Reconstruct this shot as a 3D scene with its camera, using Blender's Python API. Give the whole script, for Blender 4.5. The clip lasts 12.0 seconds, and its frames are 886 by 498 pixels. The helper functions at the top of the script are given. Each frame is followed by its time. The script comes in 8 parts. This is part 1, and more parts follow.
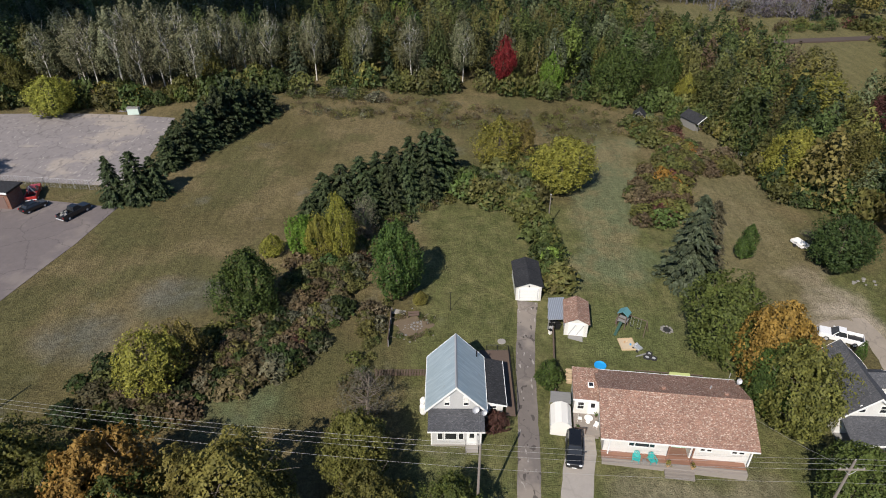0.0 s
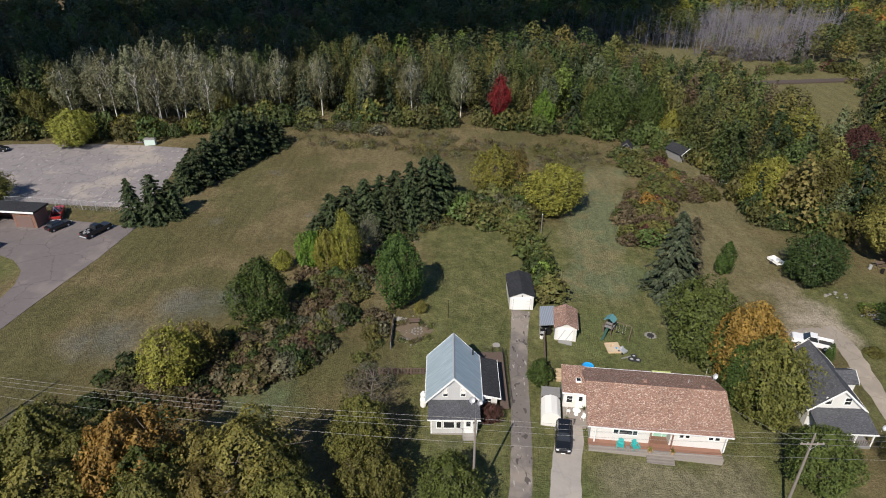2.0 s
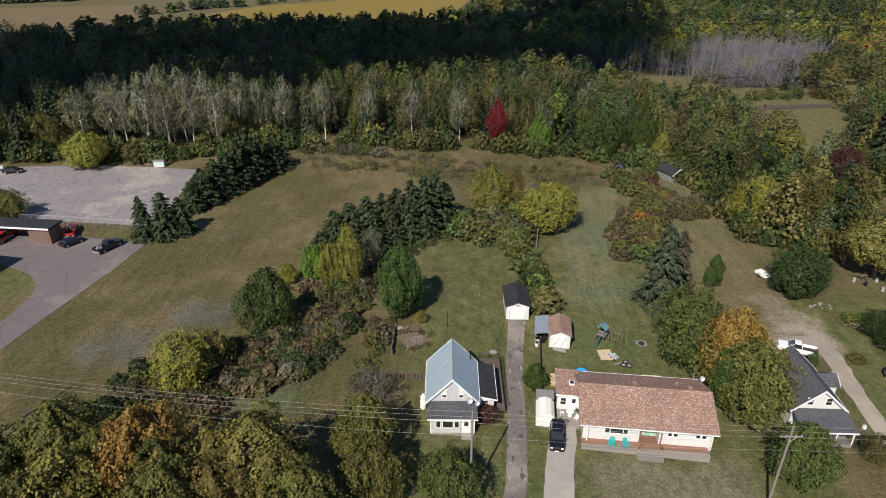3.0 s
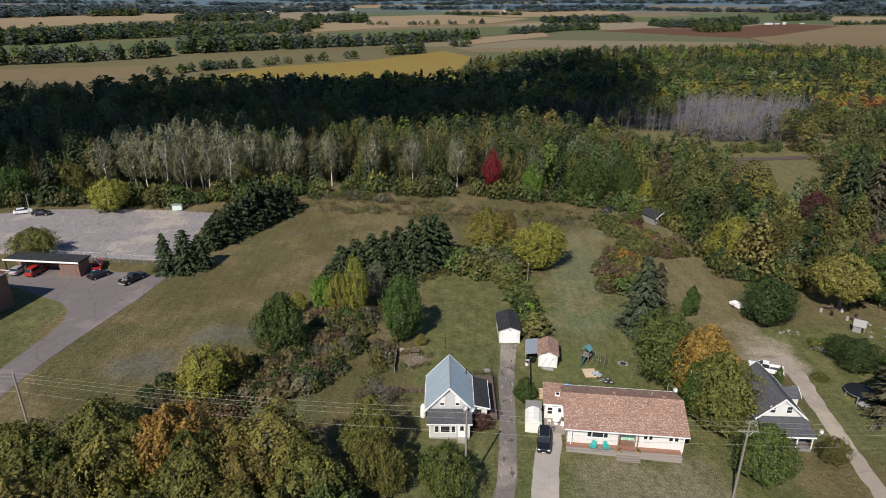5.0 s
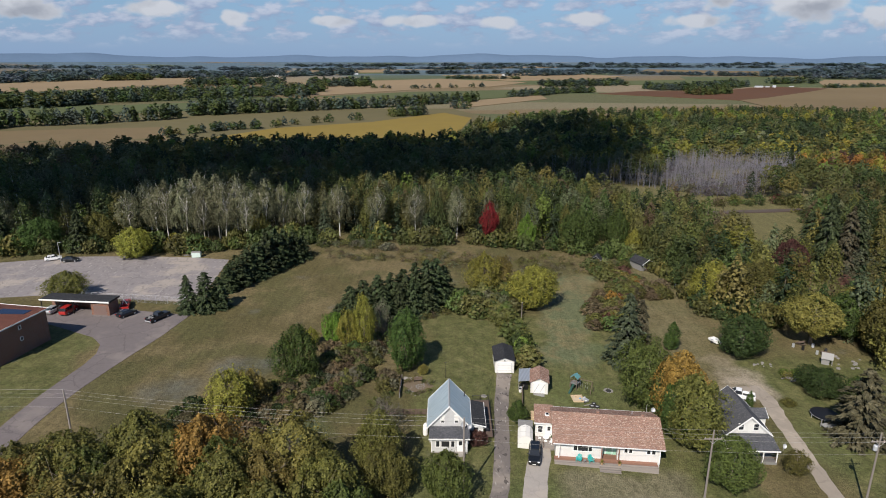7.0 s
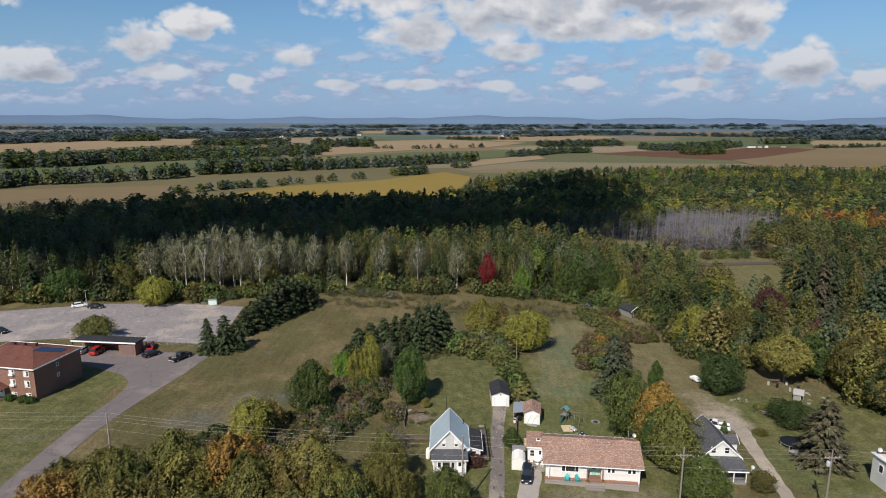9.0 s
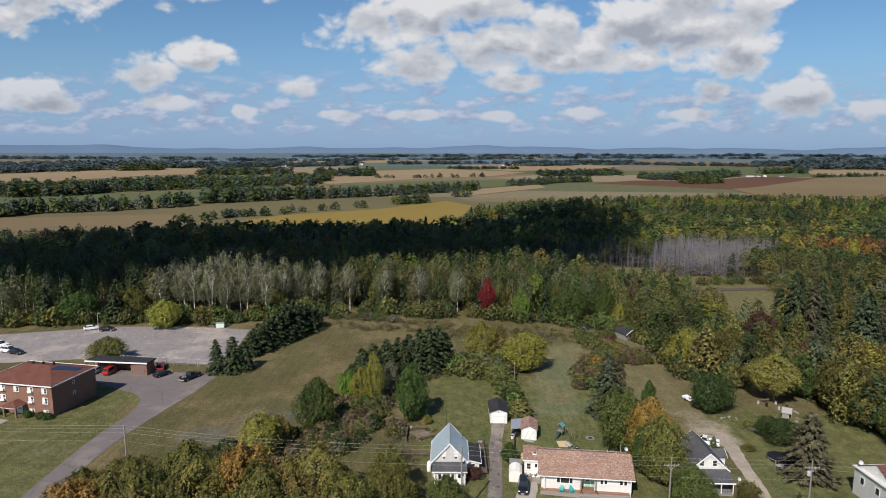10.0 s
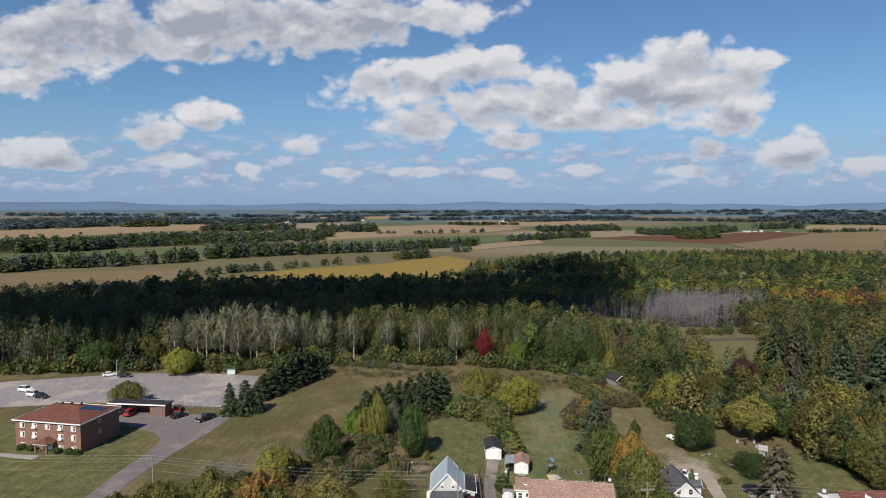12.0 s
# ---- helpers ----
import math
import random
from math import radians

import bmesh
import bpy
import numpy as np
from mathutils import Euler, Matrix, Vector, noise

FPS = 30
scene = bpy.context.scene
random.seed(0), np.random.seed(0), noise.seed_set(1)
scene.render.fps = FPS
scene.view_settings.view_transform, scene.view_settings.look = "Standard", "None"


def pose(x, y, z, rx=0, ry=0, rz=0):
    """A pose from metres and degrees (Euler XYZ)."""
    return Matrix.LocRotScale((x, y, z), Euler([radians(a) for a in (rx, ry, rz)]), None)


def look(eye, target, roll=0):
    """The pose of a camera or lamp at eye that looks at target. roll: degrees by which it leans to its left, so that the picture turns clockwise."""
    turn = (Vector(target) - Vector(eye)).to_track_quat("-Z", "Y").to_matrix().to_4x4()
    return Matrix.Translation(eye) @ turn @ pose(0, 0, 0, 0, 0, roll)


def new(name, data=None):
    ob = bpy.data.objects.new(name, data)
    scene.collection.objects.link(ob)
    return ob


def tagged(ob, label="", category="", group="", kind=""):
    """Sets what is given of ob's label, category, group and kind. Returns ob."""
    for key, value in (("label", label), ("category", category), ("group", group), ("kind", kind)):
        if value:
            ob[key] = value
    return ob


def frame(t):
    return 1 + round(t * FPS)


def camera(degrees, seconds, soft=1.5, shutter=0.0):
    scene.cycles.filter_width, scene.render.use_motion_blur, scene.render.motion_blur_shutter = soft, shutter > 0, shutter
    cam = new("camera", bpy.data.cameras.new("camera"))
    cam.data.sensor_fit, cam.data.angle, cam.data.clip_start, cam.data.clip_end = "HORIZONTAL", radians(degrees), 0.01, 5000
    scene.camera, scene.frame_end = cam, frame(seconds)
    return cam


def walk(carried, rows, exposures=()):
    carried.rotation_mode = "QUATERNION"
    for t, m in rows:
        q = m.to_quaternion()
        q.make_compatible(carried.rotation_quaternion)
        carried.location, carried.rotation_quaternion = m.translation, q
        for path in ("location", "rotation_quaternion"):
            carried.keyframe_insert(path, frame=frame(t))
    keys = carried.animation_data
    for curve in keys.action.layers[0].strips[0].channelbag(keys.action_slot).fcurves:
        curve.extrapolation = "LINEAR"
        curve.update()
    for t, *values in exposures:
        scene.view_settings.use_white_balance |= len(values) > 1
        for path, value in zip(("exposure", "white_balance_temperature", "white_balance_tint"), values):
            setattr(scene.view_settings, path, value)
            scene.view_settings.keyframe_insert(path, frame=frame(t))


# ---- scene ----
cam = camera(70.3, 12.0, soft=1.0)

PATH = [
    (0, (-10.19, -74.283, 58.606), (-10.202, -72.619, 57.498), 0.0),
    (0.5, (-10.255, -76.227, 58.536), (-10.264, -74.548, 57.449), 0.1),
    (1, (-10.277, -78.361, 58.416), (-10.284, -76.663, 57.359), 0.2),
    (1.5, (-10.207, -80.605, 58.411), (-10.215, -78.889, 57.384), 0.2),
    (2, (-10.228, -82.972, 58.319), (-10.235, -81.234, 57.329), 0.2),
    (2.5, (-10.135, -85.507, 58.274), (-10.143, -83.747, 57.322), 0.1),
    (3, (-10.053, -88.127, 58.252), (-10.06, -86.347, 57.34), 0.1),
    (5, (-9.852, -99.631, 58.682), (-9.857, -97.778, 57.931), 0.2),
    (5.5, (-9.88, -102.689, 58.874), (-9.885, -100.818, 58.167), 0.2),
    (6, (-9.847, -105.854, 59.052), (-9.853, -103.967, 58.388), 0.2),
    (6.5, (-9.777, -109.134, 59.284), (-9.784, -107.233, 58.662), 0.2),
    (7, (-9.64, -112.399, 59.484), (-9.65, -110.484, 58.906), 0.1),
    (9, (-9.667, -126.286, 60.329), (-9.679, -124.327, 59.929), 0.1),
    (9.5, (-9.506, -129.808, 60.349), (-9.521, -127.84, 59.994), 0.1),
    (10, (-9.467, -133.327, 60.364), (-9.483, -131.351, 60.054), 0.1),
    (10.5, (-9.365, -136.912, 60.446), (-9.382, -134.93, 60.183), 0.1),
    (11, (-9.205, -140.466, 60.515), (-9.223, -138.478, 60.296), 0.0),
    (11.5, (-8.978, -144.11, 60.636), (-8.997, -142.118, 60.462), 0.1),
    (12, (-8.773, -147.855, 60.718), (-8.792, -145.859, 60.583), 0.0),
]
walk(cam, [(t, look(eye, target, roll)) for t, eye, target, roll in PATH])


# ---- world, sun, exposure ----
SUN_DIR = Vector((-0.417, -0.909, 0.952)).normalized()   # towards the sun
sun_data = bpy.data.lights.new("sun", "SUN")
sun_data.energy, sun_data.angle, sun_data.color = 5.0, radians(0.55), (1.0, 0.925, 0.835)
sun = new("sun", sun_data)
sun.matrix_world = look(SUN_DIR * 300, (0, 0, 0))
scene.view_settings.exposure = 0.22


class Nodes:
    """Short-hand for building node trees."""

    def __init__(self, tree):
        self.tree = tree
        tree.nodes.clear()

    def add(self, kind, **given):
        node = self.tree.nodes.new(kind)
        for key, value in given.items():
            if key == "op":
                node.operation = value
            elif key == "blend":
                node.data_type, node.blend_type = "RGBA", value
            elif key == "space":
                node.noise_dimensions = value
        return node

    def wire(self, value, socket):
        if isinstance(value, bpy.types.NodeSocket):
            self.tree.links.new(value, socket)
        elif value is not None:
            if socket.type == "RGBA" and len(value) == 3:
                value = (*value, 1)
            socket.default_value = value

    def math(self, op, a, b=None, c=None, clamp=False):
        node = self.add("ShaderNodeMath", op=op)
        node.use_clamp = clamp
        for value, socket in zip((a, b, c), node.inputs):
            self.wire(value, socket)
        return node.outputs[0]

    def vec(self, op, a, b=None):
        node = self.add("ShaderNodeVectorMath", op=op)
        self.wire(a, node.inputs[0])
        if op == "SCALE":
            self.wire(b, node.inputs["Scale"])
        elif b is not None:
            self.wire(b, node.inputs[1])
        return node.outputs["Value"] if op in ("LENGTH", "DISTANCE", "DOT_PRODUCT") else node.outputs[0]

    def noise(self, at, scale, detail=3.0, rough=0.55, distort=0.0, colour=False):
        node = self.add("ShaderNodeTexNoise", space="3D")
        self.wire(at, node.inputs["Vector"])
        node.inputs["Scale"].default_value, node.inputs["Detail"].default_value = scale, detail
        node.inputs["Roughness"].default_value, node.inputs["Distortion"].default_value = rough, distort
        return node.outputs["Color" if colour else "Fac"]

    def ramp(self, value, low, high, to_low=0.0, to_high=1.0):
        node = self.add("ShaderNodeMapRange")
        node.interpolation_type = "SMOOTHSTEP"
        for v, s in zip((value, low, high, to_low, to_high), node.inputs):
            self.wire(v, s)
        return node.outputs[0]

    def mix(self, fac, a, b, blend="MIX"):
        node = self.add("ShaderNodeMix", blend=blend)
        self.wire(fac, node.inputs["Factor"])
        self.wire(a, node.inputs[6])
        self.wire(b, node.inputs[7])
        return node.outputs[2]

    def split(self, vector):
        node = self.add("ShaderNodeSeparateXYZ")
        self.wire(vector, node.inputs[0])
        return node.outputs

    def join(self, x, y, z):
        node = self.add("ShaderNodeCombineXYZ")
        for v, s in zip((x, y, z), node.inputs):
            self.wire(v, s)
        return node.outputs[0]

    def bump(self, height, strength, distance):
        node = self.add("ShaderNodeBump")
        self.wire(height, node.inputs["Height"])
        node.inputs["Strength"].default_value, node.inputs["Distance"].default_value = strength, distance
        return node.outputs[0]


# sky: clear blue with fair-weather cumulus over a hazy horizon
HIGH_CLOUDS = [  # across, up, half width, half height
    (-0.624, 0.261, 0.116, 0.065), (-0.437, 0.274, 0.177, 0.052), (-0.216, 0.286, 0.194, 0.043), (-0.013, 0.298, 0.105, 0.030), (-0.680, 0.200, 0.054, 0.022),
    (-0.128, 0.191, 0.066, 0.039), (-0.048, 0.199, 0.062, 0.035), (0.049, 0.216, 0.084, 0.035), (0.168, 0.190, 0.053, 0.036), (0.287, 0.190, 0.079, 0.039),
    (0.374, 0.207, 0.079, 0.052), (0.445, 0.190, 0.053, 0.043), (0.487, 0.228, 0.039, 0.019),
    (-0.550, 0.280, 0.130, 0.060), (-0.330, 0.288, 0.150, 0.052), (-0.110, 0.300, 0.120, 0.036), (0.215, 0.172, 0.090, 0.032), (0.100, 0.165, 0.095, 0.034), (0.335, 0.166, 0.080, 0.034),
]
LOW_CLOUDS = [  # across, up, half width, half height
    (-0.049, 0.125, 0.067, 0.025), (0.058, 0.142, 0.097, 0.031), (0.182, 0.146, 0.097, 0.031), (0.288, 0.138, 0.071, 0.022), (0.446, 0.142, 0.044, 0.039),
    (0.111, 0.103, 0.053, 0.016), (-0.469, 0.116, 0.040, 0.031), (-0.374, 0.143, 0.045, 0.019), (-0.443, 0.072, 0.044, 0.015), (0.536, 0.085, 0.055, 0.033),
    (0.652, 0.067, 0.053, 0.019), (-0.658, 0.090, 0.068, 0.025), (-0.614, 0.068, 0.054, 0.013), (-0.232, 0.094, 0.031, 0.016), (-0.317, 0.059, 0.020, 0.011),
    (-0.174, 0.054, 0.036, 0.008), (-0.049, 0.054, 0.036, 0.008), (0.076, 0.054, 0.026, 0.009), (0.210, 0.058, 0.036, 0.009), (0.404, 0.089, 0.031, 0.019),
    (0.378, 0.054, 0.053, 0.011),
]
world = bpy.data.worlds.new("sky")
scene.world = world
world.use_nodes = True
w = Nodes(world.node_tree)
sky = w.add("ShaderNodeTexSky")
sky.sky_type, sky.sun_disc = "NISHITA", False
sky.sun_elevation, sky.sun_rotation = radians(43.6), math.atan2(SUN_DIR.x, SUN_DIR.y)
sky.air_density, sky.dust_density, sky.ozone_density = 1.0, 0.6, 1.6
way = w.add("ShaderNodeTexCoord").outputs["Generated"]
dx, dy, dz = w.split(way)
ahead = w.math("MAXIMUM", w.math("ABSOLUTE", dy), 0.05)
across, up = w.math("DIVIDE", dx, ahead), w.math("DIVIDE", dz, ahead)
flat = w.join(across, w.math("MULTIPLY", up, 1.5), w.math("SIGN", dy))
puff = w.noise(flat, 11.0, 7.0, 0.55, 0.15)
lit = w.noise(w.vec("ADD", flat, (-0.012, 0.040, 0.0)), 11.0, 5.0, 0.55, 0.15)


def billow(at):
    """Rounded heads of cloud within heads of cloud."""
    cell = w.add("ShaderNodeTexVoronoi")
    w.wire(w.vec("ADD", at, w.vec("SCALE", w.noise(at, 9.0, 3.0, colour=True), 0.06)), cell.inputs["Vector"])
    cell.inputs["Scale"].default_value, cell.inputs["Detail"].default_value, cell.inputs["Roughness"].default_value = 20.0, 2.0, 0.5
    return cell.outputs["Distance"]


def bulk_at(height):
    """How deep inside the nearest cloud a direction lies; below zero is clear sky."""
    deep = None
    for cu, cv, ru, rv in HIGH_CLOUDS + LOW_CLOUDS:
        off = w.join(w.math("MULTIPLY_ADD", across, 0.72 / ru, -0.72 * cu / ru), w.math("MULTIPLY_ADD", height, 0.76 / rv, -0.76 * cv / rv), 0.0)
        one = w.math("SUBTRACT", 1.0, w.vec("LENGTH", off))
        deep = one if deep is None else w.math("SMOOTH_MAX", deep, one, 0.12)
    return deep


heads, heads_lit = billow(flat), billow(w.vec("ADD", flat, (-0.008, 0.022, 0.0)))
bulk, above = bulk_at(up), bulk_at(w.math("ADD", up, 0.024))
rough_edge = w.math("ADD", w.math("MULTIPLY_ADD", puff, 1.7, -0.72), w.math("MULTIPLY_ADD", heads, -0.60, 0.32))
body = w.math("ADD", w.math("MINIMUM", w.math("MAXIMUM", bulk, -1.2), 0.75), rough_edge)
cover = w.ramp(body, 0.02, 0.46)
# ranks of small clouds towards the horizon
rank = w.join(across, w.math("MULTIPLY", up, 2.6), 4.0)
small = w.math("ADD", w.noise(rank, 17.0, 6.0, 0.55), w.math("MULTIPLY_ADD", billow(w.vec("SCALE", rank, 1.5)), -0.16, 0.05))
small_up = w.noise(w.vec("ADD", rank, (-0.006, 0.030, 0.0)), 17.0, 4.0, 0.55)
low = w.math("MULTIPLY", w.ramp(up, 0.012, 0.045), w.ramp(up, 0.075, 0.135, 1.0, 0.0))
veil = w.math("MULTIPLY", w.ramp(small, 0.34, 0.52), w.math("MULTIPLY", low, 0.88))
behind = w.ramp(w.noise(way, 2.2, 6.0, 0.6), 0.5, 0.66)        # clouds over the rest of the sky
relief = w.math("ADD", w.math("MULTIPLY", w.math("SUBTRACT", lit, puff), 3.0), w.math("MULTIPLY", w.math("SUBTRACT", heads, heads_lit), 0.6))
under = w.ramp(above, -0.15, 0.75)                                # more cloud overhead: a grey base
near_base = w.math("MULTIPLY", w.ramp(up, 0.20, 0.27), w.ramp(across, -0.08, 0.08, 0.34, 0.0))      # the flat base of the nearest cloud
shade = w.math("MULTIPLY", w.ramp(body, -0.05, 0.75), w.math("ADD", w.math("ADD", w.math("MULTIPLY", under, 0.62), near_base), w.math("ADD", relief, 0.08)), clamp=True)
white = w.mix(shade, w.mix(w.ramp(up, 0.04, 0.16), (8.6, 9.2, 10.4), (11.2, 11.3, 11.7)), (5.4, 5.9, 7.0))
blue = w.mix(1.0, sky.outputs[0], (0.90, 1.22, 1.50), "MULTIPLY")
haze = w.mix(w.ramp(up, 0.0, 0.20, 0.75, 0.0), blue, (3.9, 5.8, 9.8))
rank_shade = w.math("MULTIPLY_ADD", w.math("SUBTRACT", small_up, small), 4.0, 0.45, clamp=True)
part_veil = w.mix(veil, haze, w.mix(rank_shade, (8.0, 8.8, 10.8), (4.6, 5.7, 8.3)))
front_sky = w.mix(cover, part_veil, white)
back_sky = w.mix(w.math("MULTIPLY", behind, 0.4), blue, (6.5, 6.9, 7.6))
back_sky = w.mix(1.0, back_sky, (0.72, 0.76, 0.88), "MULTIPLY")
glow = w.add("ShaderNodeBackground")
w.wire(w.mix(w.ramp(dy, -0.05, 0.08), back_sky, front_sky), glow.inputs["Color"])
glow.inputs["Strength"].default_value = 0.055
w.wire(glow.outputs[0], w.add("ShaderNodeOutputWorld").inputs[0])


# ---- materials ----
def surface(name, build):
    """A node material; build(n, at) returns colour, roughness, bump normal and extra socket values."""
    m = bpy.data.materials.new(name)
    m.use_nodes = True
    n = Nodes(m.node_tree)
    at = n.add("ShaderNodeNewGeometry").outputs["Position"]
    colour, rough, normal, extra = build(n, at)
    out, bsdf = n.add("ShaderNodeOutputMaterial"), n.add("ShaderNodeBsdfPrincipled")
    n.wire(colour, bsdf.inputs["Base Color"])
    n.wire(rough, bsdf.inputs["Roughness"])
    if normal is not None:
        n.wire(normal, bsdf.inputs["Normal"])
    for key, value in extra.items():
        n.wire(value, bsdf.inputs[key])
    n.wire(bsdf.outputs[0], out.inputs[0])
    return m


def plain(name, colour, rough=0.6, vary=0.18, grain=6.0, metal=0.0, relief=0.0, spec=None, coat=0.0):
    """Painted or raw surface with stains at two scales and fine relief."""
    def build(n, at):
        big = n.noise(at, grain * 0.15, 3.0)
        fine = n.noise(at, grain * 2.5, 4.0, 0.6)
        shift = n.math("MULTIPLY_ADD", n.math("ADD", big, fine), vary, 1 - vary)
        c = n.vec("SCALE", colour, shift)
        extra = {"Metallic": metal, "Coat Weight": coat}
        if spec is not None:
            extra["Specular IOR Level"] = spec
        r = n.math("MULTIPLY_ADD", fine, 0.16, rough - 0.08, clamp=True)
        return c, r, n.bump(fine, 0.5, relief) if relief else None, extra
    return surface(name, build)


def leafy(name, dark, light, shine=0.3, tinted=False, solid=False):
    """Foliage: every clump of leaves has a tone of its own, every plant a slightly different hue."""
    m = bpy.data.materials.new(name)
    m.use_nodes = True
    n = Nodes(m.node_tree)
    isle = n.add("ShaderNodeNewGeometry").outputs["Random Per Island"]
    if tinted:
        tint = n.add("ShaderNodeAttribute")
        tint.attribute_name = "tint"
        c = n.vec("SCALE", tint.outputs["Color"], n.math("MULTIPLY_ADD", isle, 0.24 if solid else 0.6, 0.86 if solid else 0.70))
    else:
        own = n.add("ShaderNodeObjectInfo").outputs["Random"]
        c = n.mix(isle, dark, light)
        hue = n.add("ShaderNodeHueSaturation")
        n.wire(n.math("MULTIPLY_ADD", own, 0.03, 0.485), hue.inputs["Hue"])
        n.wire(n.math("MULTIPLY_ADD", own, 0.35, 0.82), hue.inputs["Value"])
        n.wire(c, hue.inputs["Color"])
        c = hue.outputs[0]
    at = n.add("ShaderNodeNewGeometry").outputs["Position"]
    grain = n.noise(at, 0.5 if solid else 0.9, 3.0, 0.6)
    c = n.vec("SCALE", c, n.ramp(grain, 0.3, 0.70, 0.82 if solid else 0.68, 1.12 if solid else 1.30))
    face, back = n.add("ShaderNodeBsdfPrincipled"), n.add("ShaderNodeBsdfTranslucent")
    n.wire(c, face.inputs["Base Color"])
    face.inputs["Roughness"].default_value = 0.62
    face.inputs["Specular IOR Level"].default_value = 0.25
    n.wire(c, back.inputs["Color"])
    both = n.add("ShaderNodeMixShader")
    both.inputs[0].default_value = shine
    n.wire(face.outputs[0], both.inputs[1])
    n.wire(back.outputs[0], both.inputs[2])
    n.wire(both.outputs[0], n.add("ShaderNodeOutputMaterial").inputs[0])
    return m


def band(n, value, low, high, soft):
    return n.math("MULTIPLY", n.ramp(value, low - soft, low + soft), n.ramp(value, high - soft, high + soft, 1.0, 0.0))


def ground_build(n, at):
    """Rough mown grass: greener lawns round the houses, a dusty strip, dry brown field, farmland tones far off."""
    x, y, z = n.split(at)
    wob = n.noise(at, 0.09, 4.0, 0.6)
    push = n.math("MULTIPLY_ADD", wob, 14.0, -7.0)
    xw, yw = n.math("ADD", x, push), n.math("ADD", y, n.math("MULTIPLY_ADD", n.noise(at, 0.07, 3.0), 14.0, -7.0))
    fine, mid, big = n.noise(at, 2.4, 5.0, 0.7), n.noise(at, 0.35, 4.0, 0.6), n.noise(at, 0.045, 4.0, 0.6)
    dry = n.mix(n.ramp(big, 0.42, 0.58), (0.081, 0.069, 0.031), (0.116, 0.093, 0.047))
    dry = n.mix(n.ramp(n.noise(n.vec("ADD", at, (31, 7, 0)), 0.06, 4.0), 0.48, 0.60, 0.0, 0.8), dry, (0.070, 0.067, 0.028))
    green = n.mix(n.ramp(mid, 0.35, 0.7), (0.068, 0.077, 0.027), (0.110, 0.106, 0.045))
    lawn = n.math("MULTIPLY", band(n, xw, -15.0, 38.0, 2.5), n.math("SUBTRACT", 1.0, n.ramp(yw, 26.0, 34.0)))
    lawn = n.math("MAXIMUM", lawn, n.math("MULTIPLY", n.ramp(xw, 48.0, 54.0), n.ramp(yw, 8.0, 16.0, 1.0, 0.0)))
    lawn = n.math("MAXIMUM", lawn, n.math("MULTIPLY", n.ramp(xw, -84.0, -80.0, 1.0, 0.0), n.ramp(yw, 12.0, 20.0, 0.9, 0.0)))
    c = n.mix(n.math("MULTIPLY", lawn, 0.85), dry, green)
    # dusty green strip behind the sheds
    strip = n.math("MULTIPLY", band(n, n.math("SUBTRACT", xw, n.math("MULTIPLY", y, 0.22)), 7.5, 20.0, 1.5), band(n, yw, 4.0, 62.0, 4.0))
    c = n.mix(n.math("MULTIPLY", strip, 0.8), c, n.mix(n.ramp(n.math("ADD", n.math("MULTIPLY", mid, 0.4), n.math("MULTIPLY", big, 0.6)), 0.42, 0.58), (0.101, 0.114, 0.062), (0.136, 0.117, 0.062)))
    # pale bare patches on the open field and in the front yard
    worn = n.ramp(n.noise(n.vec("ADD", at, (5, 90, 0)), 0.11, 5.0, 0.62), 0.60, 0.72)
    c = n.mix(n.math("MULTIPLY", worn, 0.45), c, (0.105, 0.100, 0.082))
    for px, py, wide, tone in ((-58.5, -10.5, 8.5, (0.084, 0.085, 0.070)), (-50.0, -1.5, 8.0, (0.086, 0.087, 0.072)), (-44.5, 1.0, 4.5, (0.084, 0.085, 0.068)), (-35.0, -22.0, 8.5, (0.078, 0.100, 0.052)), (24.0, 12.0, 6.0, (0.085, 0.105, 0.052)),
                                 (15.0, -7.0, 13.0, (0.078, 0.092, 0.034)), (-11.0, -9.0, 10.0, (0.086, 0.090, 0.034)), (52.0, -22.0, 12.0, (0.082, 0.092, 0.036)), (3.0, -36.0, 6.0, (0.078, 0.092, 0.034)), (-12.0, -34.0, 8.0, (0.078, 0.086, 0.034)),
                                 (50.0, 2.0, 7.0, (0.290, 0.245, 0.190)), (48.0, -3.5, 7.5, (0.290, 0.245, 0.195)), (48.5, 9.0, 5.5, (0.205, 0.170, 0.120))):
        near = n.vec("DISTANCE", n.join(xw, n.math("MULTIPLY", y, 1.2), 0.0), (px, py * 1.2, 0.0))
        c = n.mix(n.math("MULTIPLY", n.ramp(near, wide * 0.3, wide, 0.72, 0.0), n.ramp(mid, 0.3, 0.6, 0.5, 1.0)), c, tone)
    front = n.math("MULTIPLY", band(n, x, 7.5, 27.0, 2.0), band(n, yw, -46.0, -30.5, 1.5))
    c = n.mix(n.math("MULTIPLY", front, 0.75), c, n.mix(mid, (0.118, 0.106, 0.062), (0.172, 0.150, 0.104)))
    east = n.math("MULTIPLY", band(n, n.math("SUBTRACT", xw, n.math("MULTIPLY", y, 0.22)), 26.0, 46.0, 3.0), band(n, yw, -6.0, 72.0, 6.0))
    c = n.mix(n.math("MULTIPLY", east, 0.7), c, n.mix(n.ramp(mid, 0.3, 0.7), (0.112, 0.098, 0.048), (0.132, 0.114, 0.062)))
    # marsh grass to the north-east
    marsh = n.math("MULTIPLY", n.ramp(xw, 45.0, 60.0), band(n, yw, 92.0, 215.0, 8.0))
    c = n.mix(marsh, c, n.mix(mid, (0.084, 0.080, 0.034), (0.124, 0.108, 0.050)))
